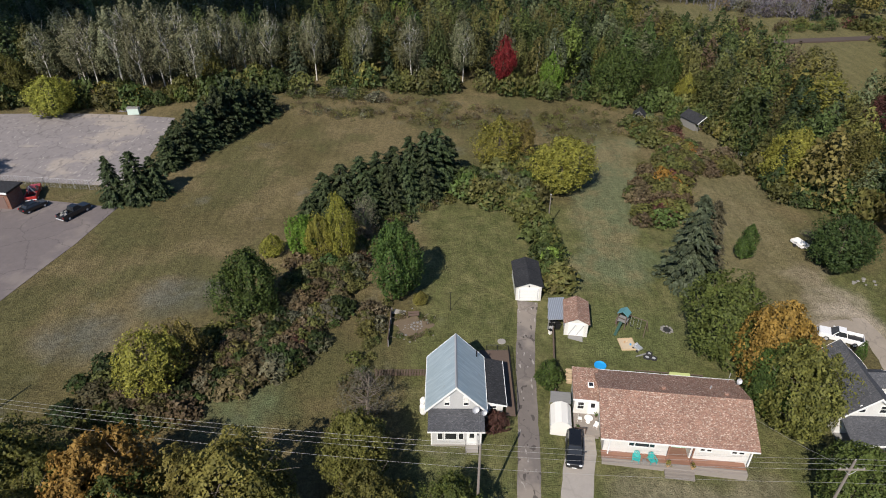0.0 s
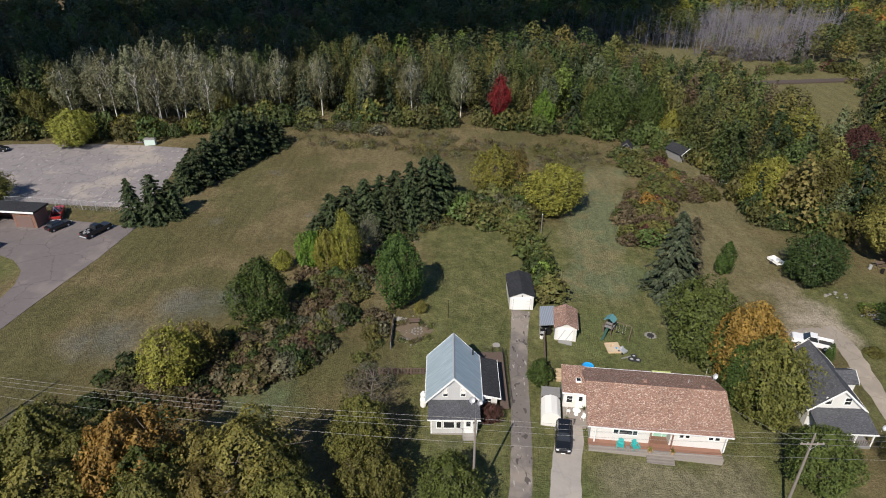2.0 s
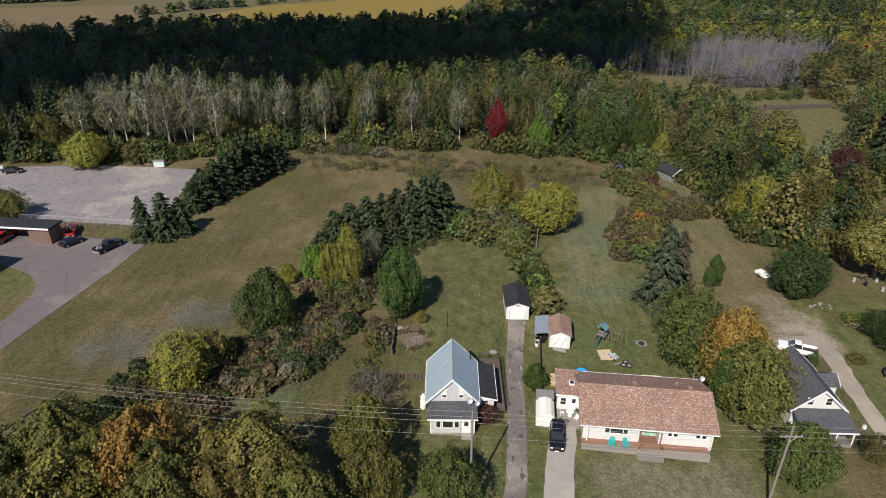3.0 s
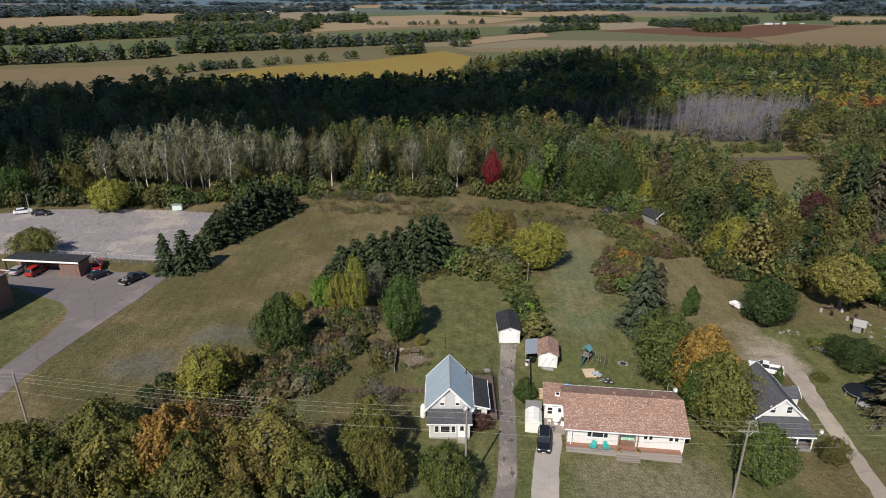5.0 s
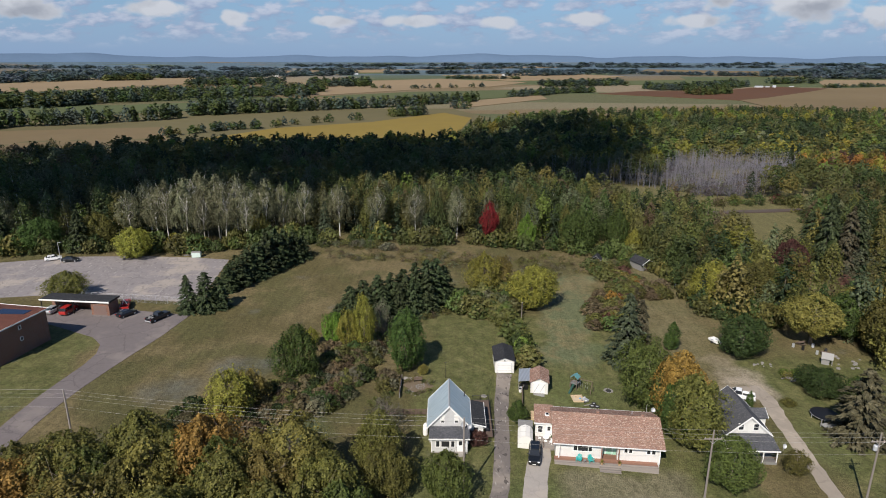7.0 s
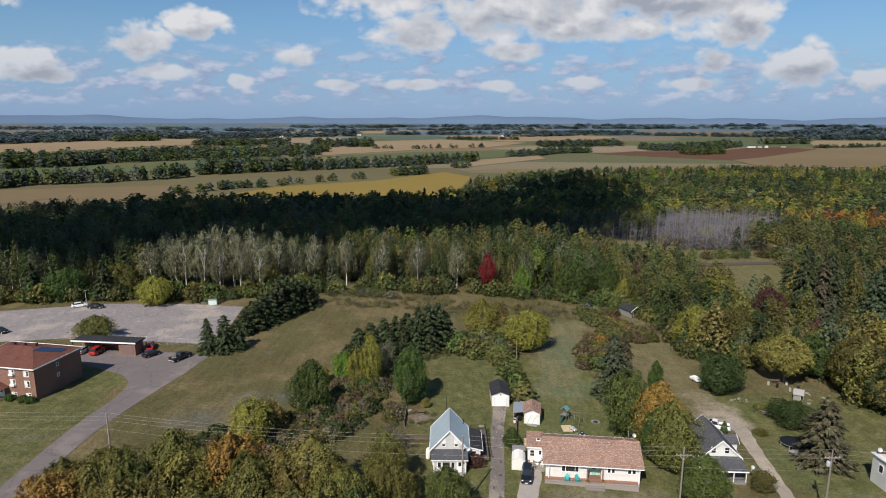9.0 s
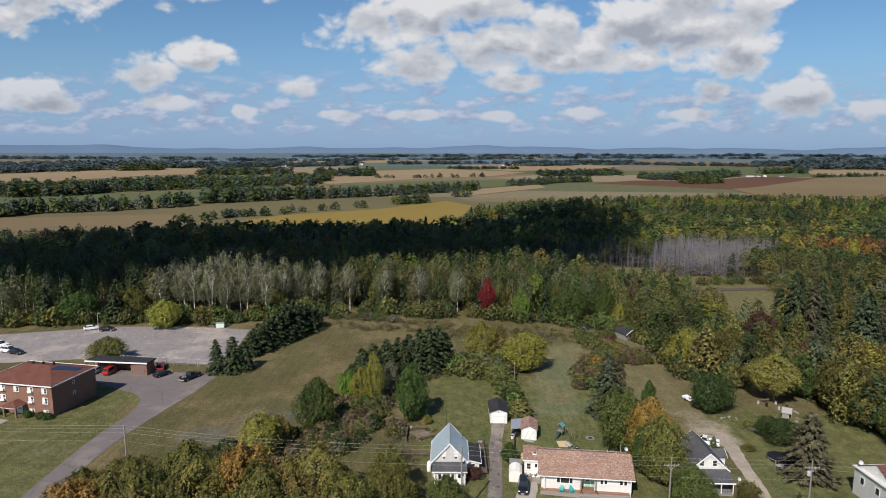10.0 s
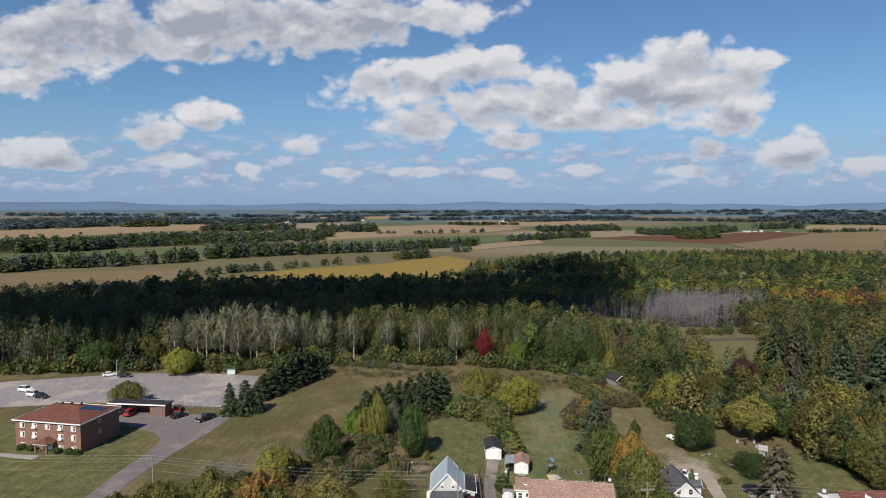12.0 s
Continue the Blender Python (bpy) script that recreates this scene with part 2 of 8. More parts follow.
    # farmland on the plain
    patch = n.add("ShaderNodeTexVoronoi")
    n.wire(n.vec("MULTIPLY", at, (0.001, 0.003, 0.000)), patch.inputs["Vector"])
    patch.inputs["Scale"].default_value = 1.0
    pr = n.split(patch.outputs["Color"])
    farm = n.mix(n.ramp(pr[0], 0.3, 0.6), (0.061, 0.072, 0.033), (0.119, 0.090, 0.051))
    farm = n.mix(n.ramp(pr[1], 0.72, 0.78), farm, (0.156, 0.127, 0.082))
    # farthest patches: a woods tone with blue distance haze painted in
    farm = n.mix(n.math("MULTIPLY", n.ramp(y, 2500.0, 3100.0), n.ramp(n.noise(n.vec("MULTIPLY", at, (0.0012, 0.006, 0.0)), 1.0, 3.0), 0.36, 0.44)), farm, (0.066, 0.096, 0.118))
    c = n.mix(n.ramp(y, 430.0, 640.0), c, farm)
    # mowing lines, blades and clods
    swath = n.noise(n.vec("MULTIPLY", at, (0.5, 0.05, 1.0)), 1.6, 2.0)
    speck = n.math("ADD", n.ramp(n.noise(at, 1.3, 6.0, 0.75), 0.36, 0.66), n.ramp(n.noise(at, 4.0, 3.0, 0.8), 0.42, 0.60, -0.35, 0.45))
    tone = n.math("ADD", n.math("MULTIPLY", fine, 0.8), n.math("ADD", n.math("MULTIPLY", mid, 0.4), n.math("MULTIPLY", swath, 0.75)))
    c = n.vec("SCALE", c, n.math("ADD", n.math("MULTIPLY", speck, 0.56), n.math("ADD", tone, 0.12)))
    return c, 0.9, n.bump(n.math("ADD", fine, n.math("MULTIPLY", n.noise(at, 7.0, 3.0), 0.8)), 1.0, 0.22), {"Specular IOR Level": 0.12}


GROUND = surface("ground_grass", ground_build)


def asphalt_build(tone, crack, sandy=0.0, patched=0.0):
    def build(n, at):
        fine, mid, big = n.noise(at, 14.0, 3.0), n.noise(at, 0.9, 5.0, 0.65), n.noise(at, 0.10, 5.0, 0.62)
        c = n.vec("SCALE", tone, n.math("ADD", n.math("MULTIPLY_ADD", mid, 0.35, 0.55), n.math("MULTIPLY", n.math("ADD", fine, big), 0.28)))
        if sandy:
            c = n.mix(n.ramp(big, 0.50, 0.62, 0.0, sandy), c, (0.42, 0.36, 0.29))
        v = n.add("ShaderNodeTexVoronoi")
        v.feature = "DISTANCE_TO_EDGE"
        n.wire(n.vec("ADD", at, n.vec("SCALE", n.noise(at, 0.8, 3.0, colour=True), 1.6)), v.inputs["Vector"])
        v.inputs["Scale"].default_value = 0.16
        line = n.math("MULTIPLY", n.ramp(v.outputs["Distance"], 0.004, 0.02, 1.0, 0.0), crack)
        c = n.mix(line, c, n.vec("SCALE", tone, 0.45))
        if patched:
            repair = n.ramp(n.noise(n.vec("MULTIPLY", n.vec("ADD", at, (3, 17, 0)), (1.3, 0.7, 1.0)), 0.9, 2.0, 0.45), 0.63, 0.66, 0.0, patched)
            c = n.mix(repair, c, n.vec("SCALE", tone, 0.38))
            pale = n.ramp(n.noise(n.vec("MULTIPLY", n.vec("ADD", at, (40, 9, 0)), (1.6, 0.5, 1.0)), 1.1, 3.0, 0.5), 0.64, 0.68, 0.0, 0.6)
            c = n.mix(pale, c, (0.42, 0.39, 0.36))
        return c, 0.88, n.bump(fine, 0.5, 0.02), {"Specular IOR Level": 0.25}
    return build


LANE = surface("lane_asphalt", asphalt_build((0.158, 0.138, 0.126), 0.35, 0.35, 0.8))
LOT = surface("lot_asphalt", asphalt_build((0.228, 0.207, 0.205), 0.5, 0.45, 0.35))
COURT = surface("court_asphalt", asphalt_build((0.150, 0.130, 0.128), 0.4, 0.15))
GRAVEL = surface("gravel_drive", asphalt_build((0.33, 0.30, 0.27), 0.15, 0.35))
DIRT_LANE = surface("dirt_lane", asphalt_build((0.285, 0.245, 0.200), 0.3, 0.5))


def shingle_build(a, b, c3, row=0.145):
    """Asphalt shingles in courses, single tabs in slightly different tones."""
    def build(n, at):
        tex = n.add("ShaderNodeTexCoord").outputs["Object"]
        x, y, z = n.split(tex)
        brick = n.add("ShaderNodeTexBrick")
        n.wire(n.join(x, y, 0.0), brick.inputs["Vector"])
        for key, value in (("Scale", 1.0), ("Mortar Size", 0.012), ("Brick Width", 0.32), ("Row Height", row), ("Bias", 0.0)):
            brick.inputs[key].default_value = value
        n.wire((0, 0, 0), brick.inputs["Color1"])
        n.wire((1, 1, 1), brick.inputs["Color2"])
        n.wire((0.1, 0.1, 0.1), brick.inputs["Mortar"])
        pick = n.split(brick.outputs["Color"])[0]
        tab = n.noise(n.vec("MULTIPLY", tex, (1.0, 1.7, 1.0)), 4.2, 2.0, 0.75)
        c = n.mix(n.ramp(tab, 0.42, 0.5), a, b)
        c = n.mix(n.ramp(tab, 0.55, 0.60, 0.0, 0.75), c, c3)
        c = n.vec("SCALE", c, n.math("MULTIPLY_ADD", pick, 0.3, 0.62))
        worn = n.noise(at, 0.5, 4.0)
        c = n.vec("SCALE", c, n.math("MULTIPLY_ADD", worn, 0.7, 0.75))
        return c, 0.9, n.bump(pick, 0.6, 0.02), {"Specular IOR Level": 0.2}
    return build


SHINGLE_BROWN = surface("brown_shingle", shingle_build((0.375, 0.225, 0.170), (0.235, 0.135, 0.102), (0.66, 0.53, 0.43)))
SHINGLE_DARK = surface("dark_shingle", shingle_build((0.040, 0.042, 0.046), (0.028, 0.029, 0.033), (0.07, 0.07, 0.075)))
SHINGLE_GREY = surface("grey_shingle", shingle_build((0.105, 0.108, 0.118), (0.075, 0.078, 0.088), (0.17, 0.17, 0.18)))
SHINGLE_RED = surface("red_brown_shingle", shingle_build((0.175, 0.070, 0.050), (0.135, 0.055, 0.042), (0.21, 0.10, 0.075)))


def siding_build(colour, pitch=0.12, depth=0.03):
    def build(n, at):
        x, y, z = n.split(at)
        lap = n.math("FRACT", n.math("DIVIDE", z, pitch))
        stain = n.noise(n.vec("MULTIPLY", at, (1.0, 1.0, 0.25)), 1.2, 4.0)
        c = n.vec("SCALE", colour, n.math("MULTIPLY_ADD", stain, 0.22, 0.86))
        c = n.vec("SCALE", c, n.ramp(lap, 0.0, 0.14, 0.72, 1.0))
        return c, 0.5, n.bump(lap, 0.6, depth), {}
    return build


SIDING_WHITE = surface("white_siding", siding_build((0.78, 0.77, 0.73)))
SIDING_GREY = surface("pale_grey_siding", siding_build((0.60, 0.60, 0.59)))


def metal_roof_build(n, at):
    """Blue-grey painted sheet metal with ribs down the slope and rust streaks."""
    x, y, z = n.split(at)
    rib = n.math("FRACT", n.math("DIVIDE", y, 0.46))
    streak = n.noise(n.vec("MULTIPLY", at, (0.25, 2.6, 0.25)), 1.5, 4.0, 0.6)
    c = n.mix(n.ramp(streak, 0.35, 0.75), (0.42, 0.52, 0.575), (0.56, 0.655, 0.70))
    c = n.mix(n.ramp(n.noise(at, 0.9, 5.0), 0.62, 0.78, 0.0, 0.35), c, (0.33, 0.30, 0.27))
    edge = n.ramp(rib, 0.0, 0.07, 1.0, 0.0)
    return n.vec("SCALE", c, n.math("MULTIPLY_ADD", edge, -0.16, 1.0)), 0.42, n.bump(edge, 0.7, 0.03), {"Metallic": 0.35}


METAL_ROOF = surface("blue_grey_sheet_metal", metal_roof_build)


def corrugated_build(n, at):
    x, y, z = n.split(at)
    wave = n.math("MULTIPLY_ADD", n.math("SINE", n.math("MULTIPLY", x, 24.0)), 0.5, 0.5)
    c = n.vec("SCALE", (0.50, 0.53, 0.57), n.math("MULTIPLY_ADD", wave, 0.3, 0.7))
    return c, 0.4, n.bump(wave, 0.8, 0.03), {"Metallic": 0.5}


CORRUGATED = surface("corrugated_sheet", corrugated_build)


def brick_build(n, at):
    x, y, z = n.split(at)
    brick = n.add("ShaderNodeTexBrick")
    n.wire(n.join(n.math("ADD", x, y), z, 0.0), brick.inputs["Vector"])
    for key, value in (("Scale", 1.0), ("Mortar Size", 0.012), ("Brick Width", 0.24), ("Row Height", 0.078), ("Bias", -0.2)):
        brick.inputs[key].default_value = value
    n.wire((0.190, 0.066, 0.038), brick.inputs["Color1"])
    n.wire((0.275, 0.108, 0.060), brick.inputs["Color2"])
    n.wire((0.215, 0.175, 0.145), brick.inputs["Mortar"])
    c = n.vec("SCALE", brick.outputs["Color"], n.math("MULTIPLY_ADD", n.noise(at, 0.6, 5.0), 0.6, 0.7))
    return c, 0.85, n.bump(brick.outputs["Fac"], 0.5, -0.02), {}


BRICK = surface("red_brick", brick_build)


def boards_build(colour):
    def build(n, at):
        own = n.add("ShaderNodeObjectInfo").outputs["Random"]
        grain = n.noise(n.vec("MULTIPLY", at, (0.6, 9.0, 9.0)), 2.0, 4.0, 0.6)
        c = n.vec("SCALE", colour, n.math("ADD", n.math("MULTIPLY_ADD", own, 0.35, 0.5), n.math("MULTIPLY", grain, 0.6)))
        return c, 0.8, n.bump(grain, 0.4, 0.01), {}
    return build


DECK = surface("stained_deck_board", boards_build((0.24, 0.125, 0.085)))
DECK_GREY = surface("weathered_board", boards_build((0.245, 0.215, 0.190)))
POST_WOOD = surface("weathered_pole", boards_build((0.23, 0.20, 0.175)))
DARK_WOOD = surface("dark_fence_wood", boards_build((0.125, 0.088, 0.068)))
GREY_WOOD = surface("grey_plank", boards_build((0.24, 0.235, 0.225)))
PALE_WOOD = surface("pale_plank", boards_build((0.50, 0.38, 0.24)))

WHITE = plain("white_paint", (0.80, 0.79, 0.76), 0.45, 0.1)
TRIM = plain("white_trim", (0.82, 0.82, 0.80), 0.4, 0.08)
CONCRETE = plain("concrete", (0.29, 0.27, 0.245), 0.9, 0.3, 3.0, relief=0.02)
DARK_METAL = plain("dark_metal", (0.03, 0.03, 0.032), 0.45, 0.2, metal=0.6)
GALV = plain("galvanised_steel", (0.52, 0.53, 0.55), 0.5, 0.15, metal=0.35)
RUBBER = plain("rubber", (0.022, 0.022, 0.022), 0.85, 0.3)
CAR_BLACK = plain("black_car_paint", (0.010, 0.011, 0.013), 0.3, 0.1, coat=0.35)
CAR_WHITE = plain("white_car_paint", (0.78, 0.78, 0.78), 0.28, 0.06, coat=1.0)
CAR_RED = plain("red_car_paint", (0.38, 0.025, 0.022), 0.3, 0.12, coat=0.8)
CAR_GREY = plain("silver_car_paint", (0.50, 0.52, 0.54), 0.3, 0.08, metal=0.4, coat=0.8)
TEAL = plain("teal_plastic", (0.035, 0.36, 0.34), 0.45, 0.1)
TERRACOTTA = plain("straw_pot", (0.48, 0.31, 0.17), 0.8, 0.25)
BLUE = plain("blue_plastic", (0.02, 0.30, 0.66), 0.4, 0.1)
LIME = plain("lime_plastic", (0.50, 0.56, 0.22), 0.5, 0.1)
GREEN_PAINT = plain("mint_door_paint", (0.34, 0.60, 0.46), 0.45, 0.1)
STONE = plain("field_stone", (0.20, 0.19, 0.175), 0.9, 0.35, 4.0, relief=0.05)
SOIL = plain("garden_soil", (0.140, 0.105, 0.068), 0.95, 0.5, 3.0, relief=0.06)
CANVAS = plain("cream_canvas", (0.73, 0.71, 0.66), 0.75, 0.12)
LAMP_RED = plain("tail_light", (0.35, 0.01, 0.01), 0.3, 0.1)
LAMP_CLEAR = plain("headlight", (0.75, 0.76, 0.78), 0.15, 0.05)
PANEL_BLUE = plain("solar_panel", (0.025, 0.04, 0.08), 0.15, 0.1, coat=1.0)
INSULATOR = plain("porcelain", (0.30, 0.28, 0.25), 0.3, 0.1)
WIRE = plain("weathered_wire", (0.36, 0.35, 0.33), 0.5, 0.1, metal=0.3)


def glass_build(n, at):
    return n.mix(n.noise(at, 0.7, 2.0), (0.012, 0.014, 0.017), (0.035, 0.038, 0.042)), 0.06, None, {"Specular IOR Level": 0.7}


GLASS = surface("window_glass", glass_build)
BARK = plain("grey_bark", (0.17, 0.14, 0.115), 0.9, 0.4, 5.0, relief=0.03)
BIRCH = plain("white_bark", (0.54, 0.52, 0.47), 0.8, 0.3, 3.0, relief=0.02)
DEAD_WOOD = plain("bleached_wood", (0.195, 0.188, 0.208), 0.9, 0.3, 2.0)
# wooded hills: the blue haze of distance is painted into their base colour
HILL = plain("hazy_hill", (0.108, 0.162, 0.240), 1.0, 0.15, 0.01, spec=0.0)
CLOUD = plain("cloud_mist", (0.85, 0.85, 0.86), 1.0, 0.05, 0.02, spec=0.0)
LEAF = {
    "green": leafy("green_leaves", (0.034, 0.063, 0.015), (0.090, 0.138, 0.031)),
    "forest": leafy("full_green_leaves", (0.050, 0.066, 0.016), (0.118, 0.138, 0.034)),
    "dark": leafy("deep_green_leaves", (0.024, 0.044, 0.012), (0.062, 0.094, 0.026)),
    "lime": leafy("lime_leaves", (0.072, 0.126, 0.017), (0.157, 0.229, 0.036)),
    "olive": leafy("olive_leaves", (0.078, 0.080, 0.020), (0.168, 0.158, 0.042)),
    "yellow": leafy("yellow_leaves", (0.152, 0.156, 0.030), (0.310, 0.300, 0.056)),
    "ochre": leafy("ochre_leaves", (0.128, 0.114, 0.030), (0.250, 0.212, 0.058)),
    "orange": leafy("orange_leaves", (0.185, 0.108, 0.026), (0.330, 0.195, 0.055)),
    "red": leafy("red_leaves", (0.112, 0.012, 0.014), (0.241, 0.026, 0.029)),
    "maroon": leafy("maroon_leaves", (0.066, 0.031, 0.024), (0.126, 0.063, 0.046)),
    "brown": leafy("brown_leaves", (0.084, 0.060, 0.031), (0.169, 0.118, 0.063)),
    "grey": leafy("grey_twigs", (0.088, 0.086, 0.052), (0.165, 0.160, 0.105)),
    "poplar": leafy("poplar_leaves", (0.118, 0.122, 0.064), (0.220, 0.218, 0.125)),
    "spruce": leafy("spruce_needles", (0.021, 0.033, 0.014), (0.064, 0.084, 0.034), 0.1),
    "blue": leafy("blue_spruce_needles", (0.034, 0.048, 0.026), (0.085, 0.105, 0.058), 0.1),
    "pine": leafy("white_pine_needles", (0.030, 0.052, 0.026), (0.088, 0.124, 0.062), 0.15),
    "rusty": leafy("rusty_needles", (0.052, 0.050, 0.028), (0.112, 0.098, 0.056), 0.1),
    "mixed": leafy("mixed_leaves", (0.000, 0.000, 0.000), (0.000, 0.000, 0.000), 0.25, tinted=True),
    "canopy": leafy("distant_leaves", (0.000, 0.000, 0.000), (0.000, 0.000, 0.000), 0.2, tinted=True, solid=True),
}
# far and haze carry distance haze: leaf greens shifted towards blue
TONE = {"green": (0.066, 0.090, 0.026), "lime": (0.112, 0.158, 0.030), "olive": (0.102, 0.103, 0.031), "yellow": (0.185, 0.172, 0.030),
        "ochre": (0.138, 0.128, 0.036), "orange": (0.253, 0.126, 0.030), "red": (0.265, 0.036, 0.030), "brown": (0.110, 0.086, 0.048),
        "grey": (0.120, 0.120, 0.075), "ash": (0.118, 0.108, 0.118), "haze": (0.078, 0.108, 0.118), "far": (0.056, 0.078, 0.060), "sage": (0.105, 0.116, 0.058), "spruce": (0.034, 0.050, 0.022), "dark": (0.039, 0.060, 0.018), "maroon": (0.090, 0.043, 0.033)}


# ---- building blocks ----
def smooth(a, b, v):
    v = np.clip((v - a) / (b - a), 0, 1)
    return v * v * (3 - 2 * v)


def land(x, y):
    """The lie of the land: it falls gently to the east, and beyond the woods to a wide plain."""
    return -4.2 * np.tanh(np.asarray(x) / 130) * (1 - smooth(150, 500, np.asarray(y))) - 30 * smooth(130, 620, np.asarray(y)) + 72 * smooth(2000, 4500, np.hypot(x, y))


def z_at(x, y):
    return float(land(x, y))


def fast_mesh(name, verts, faces, material, tint=None, flat=True):
    """A mesh straight from arrays: verts (n, 3), faces (m, 3 or 4), optionally one colour a face."""
    verts, faces = np.asarray(verts, np.float32), np.asarray(faces, np.int32)
    me = bpy.data.meshes.new(name)
    m, k = faces.shape
    me.vertices.add(len(verts))
    me.vertices.foreach_set("co", verts.ravel())
    me.loops.add(m * k)
    me.loops.foreach_set("vertex_index", faces.ravel())
    me.polygons.add(m)
    me.polygons.foreach_set("loop_start", np.arange(0, m * k, k, dtype=np.int32))
    if tint is not None:
        col = me.color_attributes.new("tint", "FLOAT_COLOR", "CORNER")
        rgba = np.ones((m, k, 4), np.float32)
        rgba[:, :, :3] = np.asarray(tint, np.float32)[:, None, :]
        col.data.foreach_set("color", rgba.ravel())
    me.update(calc_edges=True)
    if not flat:
        me.shade_smooth()
    me.materials.append(material)
    return me


def thing(name, at=(0, 0, 0), turn=0.0, label="", category="", group="", kind=""):
    ob = new(name)
    ob.empty_display_size = 0.3
    ob.matrix_world = pose(*at, 0, 0, turn)
    return tagged(ob, label, category, group, kind)


def part(name, bm, material, parent=None, label="", kind=""):
    """Links a bmesh (or a ready mesh) as one mesh object under a thing or a part."""
    if isinstance(bm, bmesh.types.BMesh):
        me = bpy.data.meshes.new(name)
        bmesh.ops.recalc_face_normals(bm, faces=bm.faces)
        bm.to_mesh(me)
        bm.free()
        me.materials.append(material)
    else:
        me = bm
    ob = new(name, me)
    if parent is not None:
        ob.parent = parent
    return tagged(ob, label, kind=kind)


def bm_new():
    return bmesh.new()


def box(x0, x1, y0, y1, z0, z1, bm=None):
    bm = bm or bm_new()
    v = [bm.verts.new((x, y, z)) for x in (x0, x1) for y in (y0, y1) for z in (z0, z1)]
    for f in ((0, 1, 3, 2), (4, 6, 7, 5), (0, 4, 5, 1), (2, 3, 7, 6), (0, 2, 6, 4), (1, 5, 7, 3)):
        bm.faces.new([v[i] for i in f])
    return bm


def prism(points, axis, a, b, bm=None):
    """A polygon drawn across an axis and drawn out along it from a to b."""
    bm = bm or bm_new()
    def put(p, s):
        return {"x": (s, p[0], p[1]), "y": (p[0], s, p[1]), "z": (p[0], p[1], s)}[axis]
    lo, hi = [bm.verts.new(put(p, a)) for p in points], [bm.verts.new(put(p, b)) for p in points]
    bm.faces.new(lo)
    bm.faces.new(hi[::-1])
    for i in range(len(points)):
        j = (i + 1) % len(points)
        bm.faces.new((lo[i], lo[j], hi[j], hi[i]))
    return bm


def rod(p, q, r, r2=None, sides=8, bm=None):
    bm = bm or bm_new()
    p, q = Vector(p), Vector(q)
    r2 = r if r2 is None else r2
    turn = (q - p).to_track_quat("Z", "Y").to_matrix()
    rings = []
    for c, rad in ((p, r), (q, r2)):
        rings.append([bm.verts.new(c + turn @ Vector((rad * math.cos(a), rad * math.sin(a), 0))) for a in (2 * math.pi * i / sides for i in range(sides))])
    for i in range(sides):
        j = (i + 1) % sides
        bm.faces.new((rings[0][i], rings[0][j], rings[1][j], rings[1][i]))
    bm.faces.new(rings[0][::-1])
    bm.faces.new(rings[1])
    return bm


def lathe(profile, sides=16, bm=None, at=(0, 0, 0)):
    """Turns (radius, height) pairs round the z axis."""
    bm = bm or bm_new()
    rings = [[bm.verts.new((at[0] + r * math.cos(2 * math.pi * i / sides), at[1] + r * math.sin(2 * math.pi * i / sides), at[2] + z)) for i in range(sides)] for r, z in profile]
    for a, b in zip(rings, rings[1:]):
        for i in range(sides):
            j = (i + 1) % sides
            bm.faces.new((a[i], a[j], b[j], b[i]))
    bm.faces.new(rings[0][::-1])
    bm.faces.new(rings[-1])
    return bm


def soften(bm, width=0.03, steps=1):
    bmesh.ops.bevel(bm, geom=list(bm.edges), offset=width, segments=steps, affect="EDGES", profile=0.6)
    return bm


def drape(name, outline, material, lift, label, category="", step=4.0, kind="structure"):
    """A thin sheet with real thickness lying on the land inside an outline."""
    bm = bm_new()
    f = bm.faces.new([bm.verts.new((x, y, 0)) for x, y in outline])
    bmesh.ops.triangulate(bm, faces=[f])
    for _ in range(7):
        long = [e for e in bm.edges if e.calc_length() > step]
        if not long:
            break
        bmesh.ops.subdivide_edges(bm, edges=long, cuts=1)
        bmesh.ops.triangulate(bm, faces=[f for f in bm.faces if len(f.verts) > 3])
    for v in bm.verts:
        v.co.z = z_at(v.co.x, v.co.y) + lift
    ext = bmesh.ops.extrude_face_region(bm, geom=list(bm.faces))
    for v in ext["geom"]:
        if isinstance(v, bmesh.types.BMVert):
            v.co.z -= lift + 0.15
    return tagged(part(name, bm, material), label, category, kind=kind)


def ribbon(name, centre, widths, material, lift, label, category="", ragged=0.12):
    """A lane that follows a centre line."""
    left, right = [], []
    p, wd = np.array(centre, float), np.array(widths, float)
    run = np.concatenate([[0], np.cumsum(np.linalg.norm(np.diff(p, axis=0), axis=1))])
    at = np.linspace(0, run[-1], max(3, int(run[-1] / 1.4)))
    xs, ys, ws = np.interp(at, run, p[:, 0]), np.interp(at, run, p[:, 1]), np.interp(at, run, wd)
    for i in range(len(at)):
        a, b = max(0, i - 1), min(len(at) - 1, i + 1)
        d = Vector((xs[b] - xs[a], ys[b] - ys[a])).normalized()
        for side, rim, s in ((1, left, 0.0), (-1, right, 40.0)):
            half = ws[i] / 2 * (1 + ragged * noise.noise((at[i] * 0.55 + s, s, ws[0])))
            rim.append((xs[i] - d.y * half * side, ys[i] + d.x * half * side))
    return drape(name, left + right[::-1], material, lift, label, category)


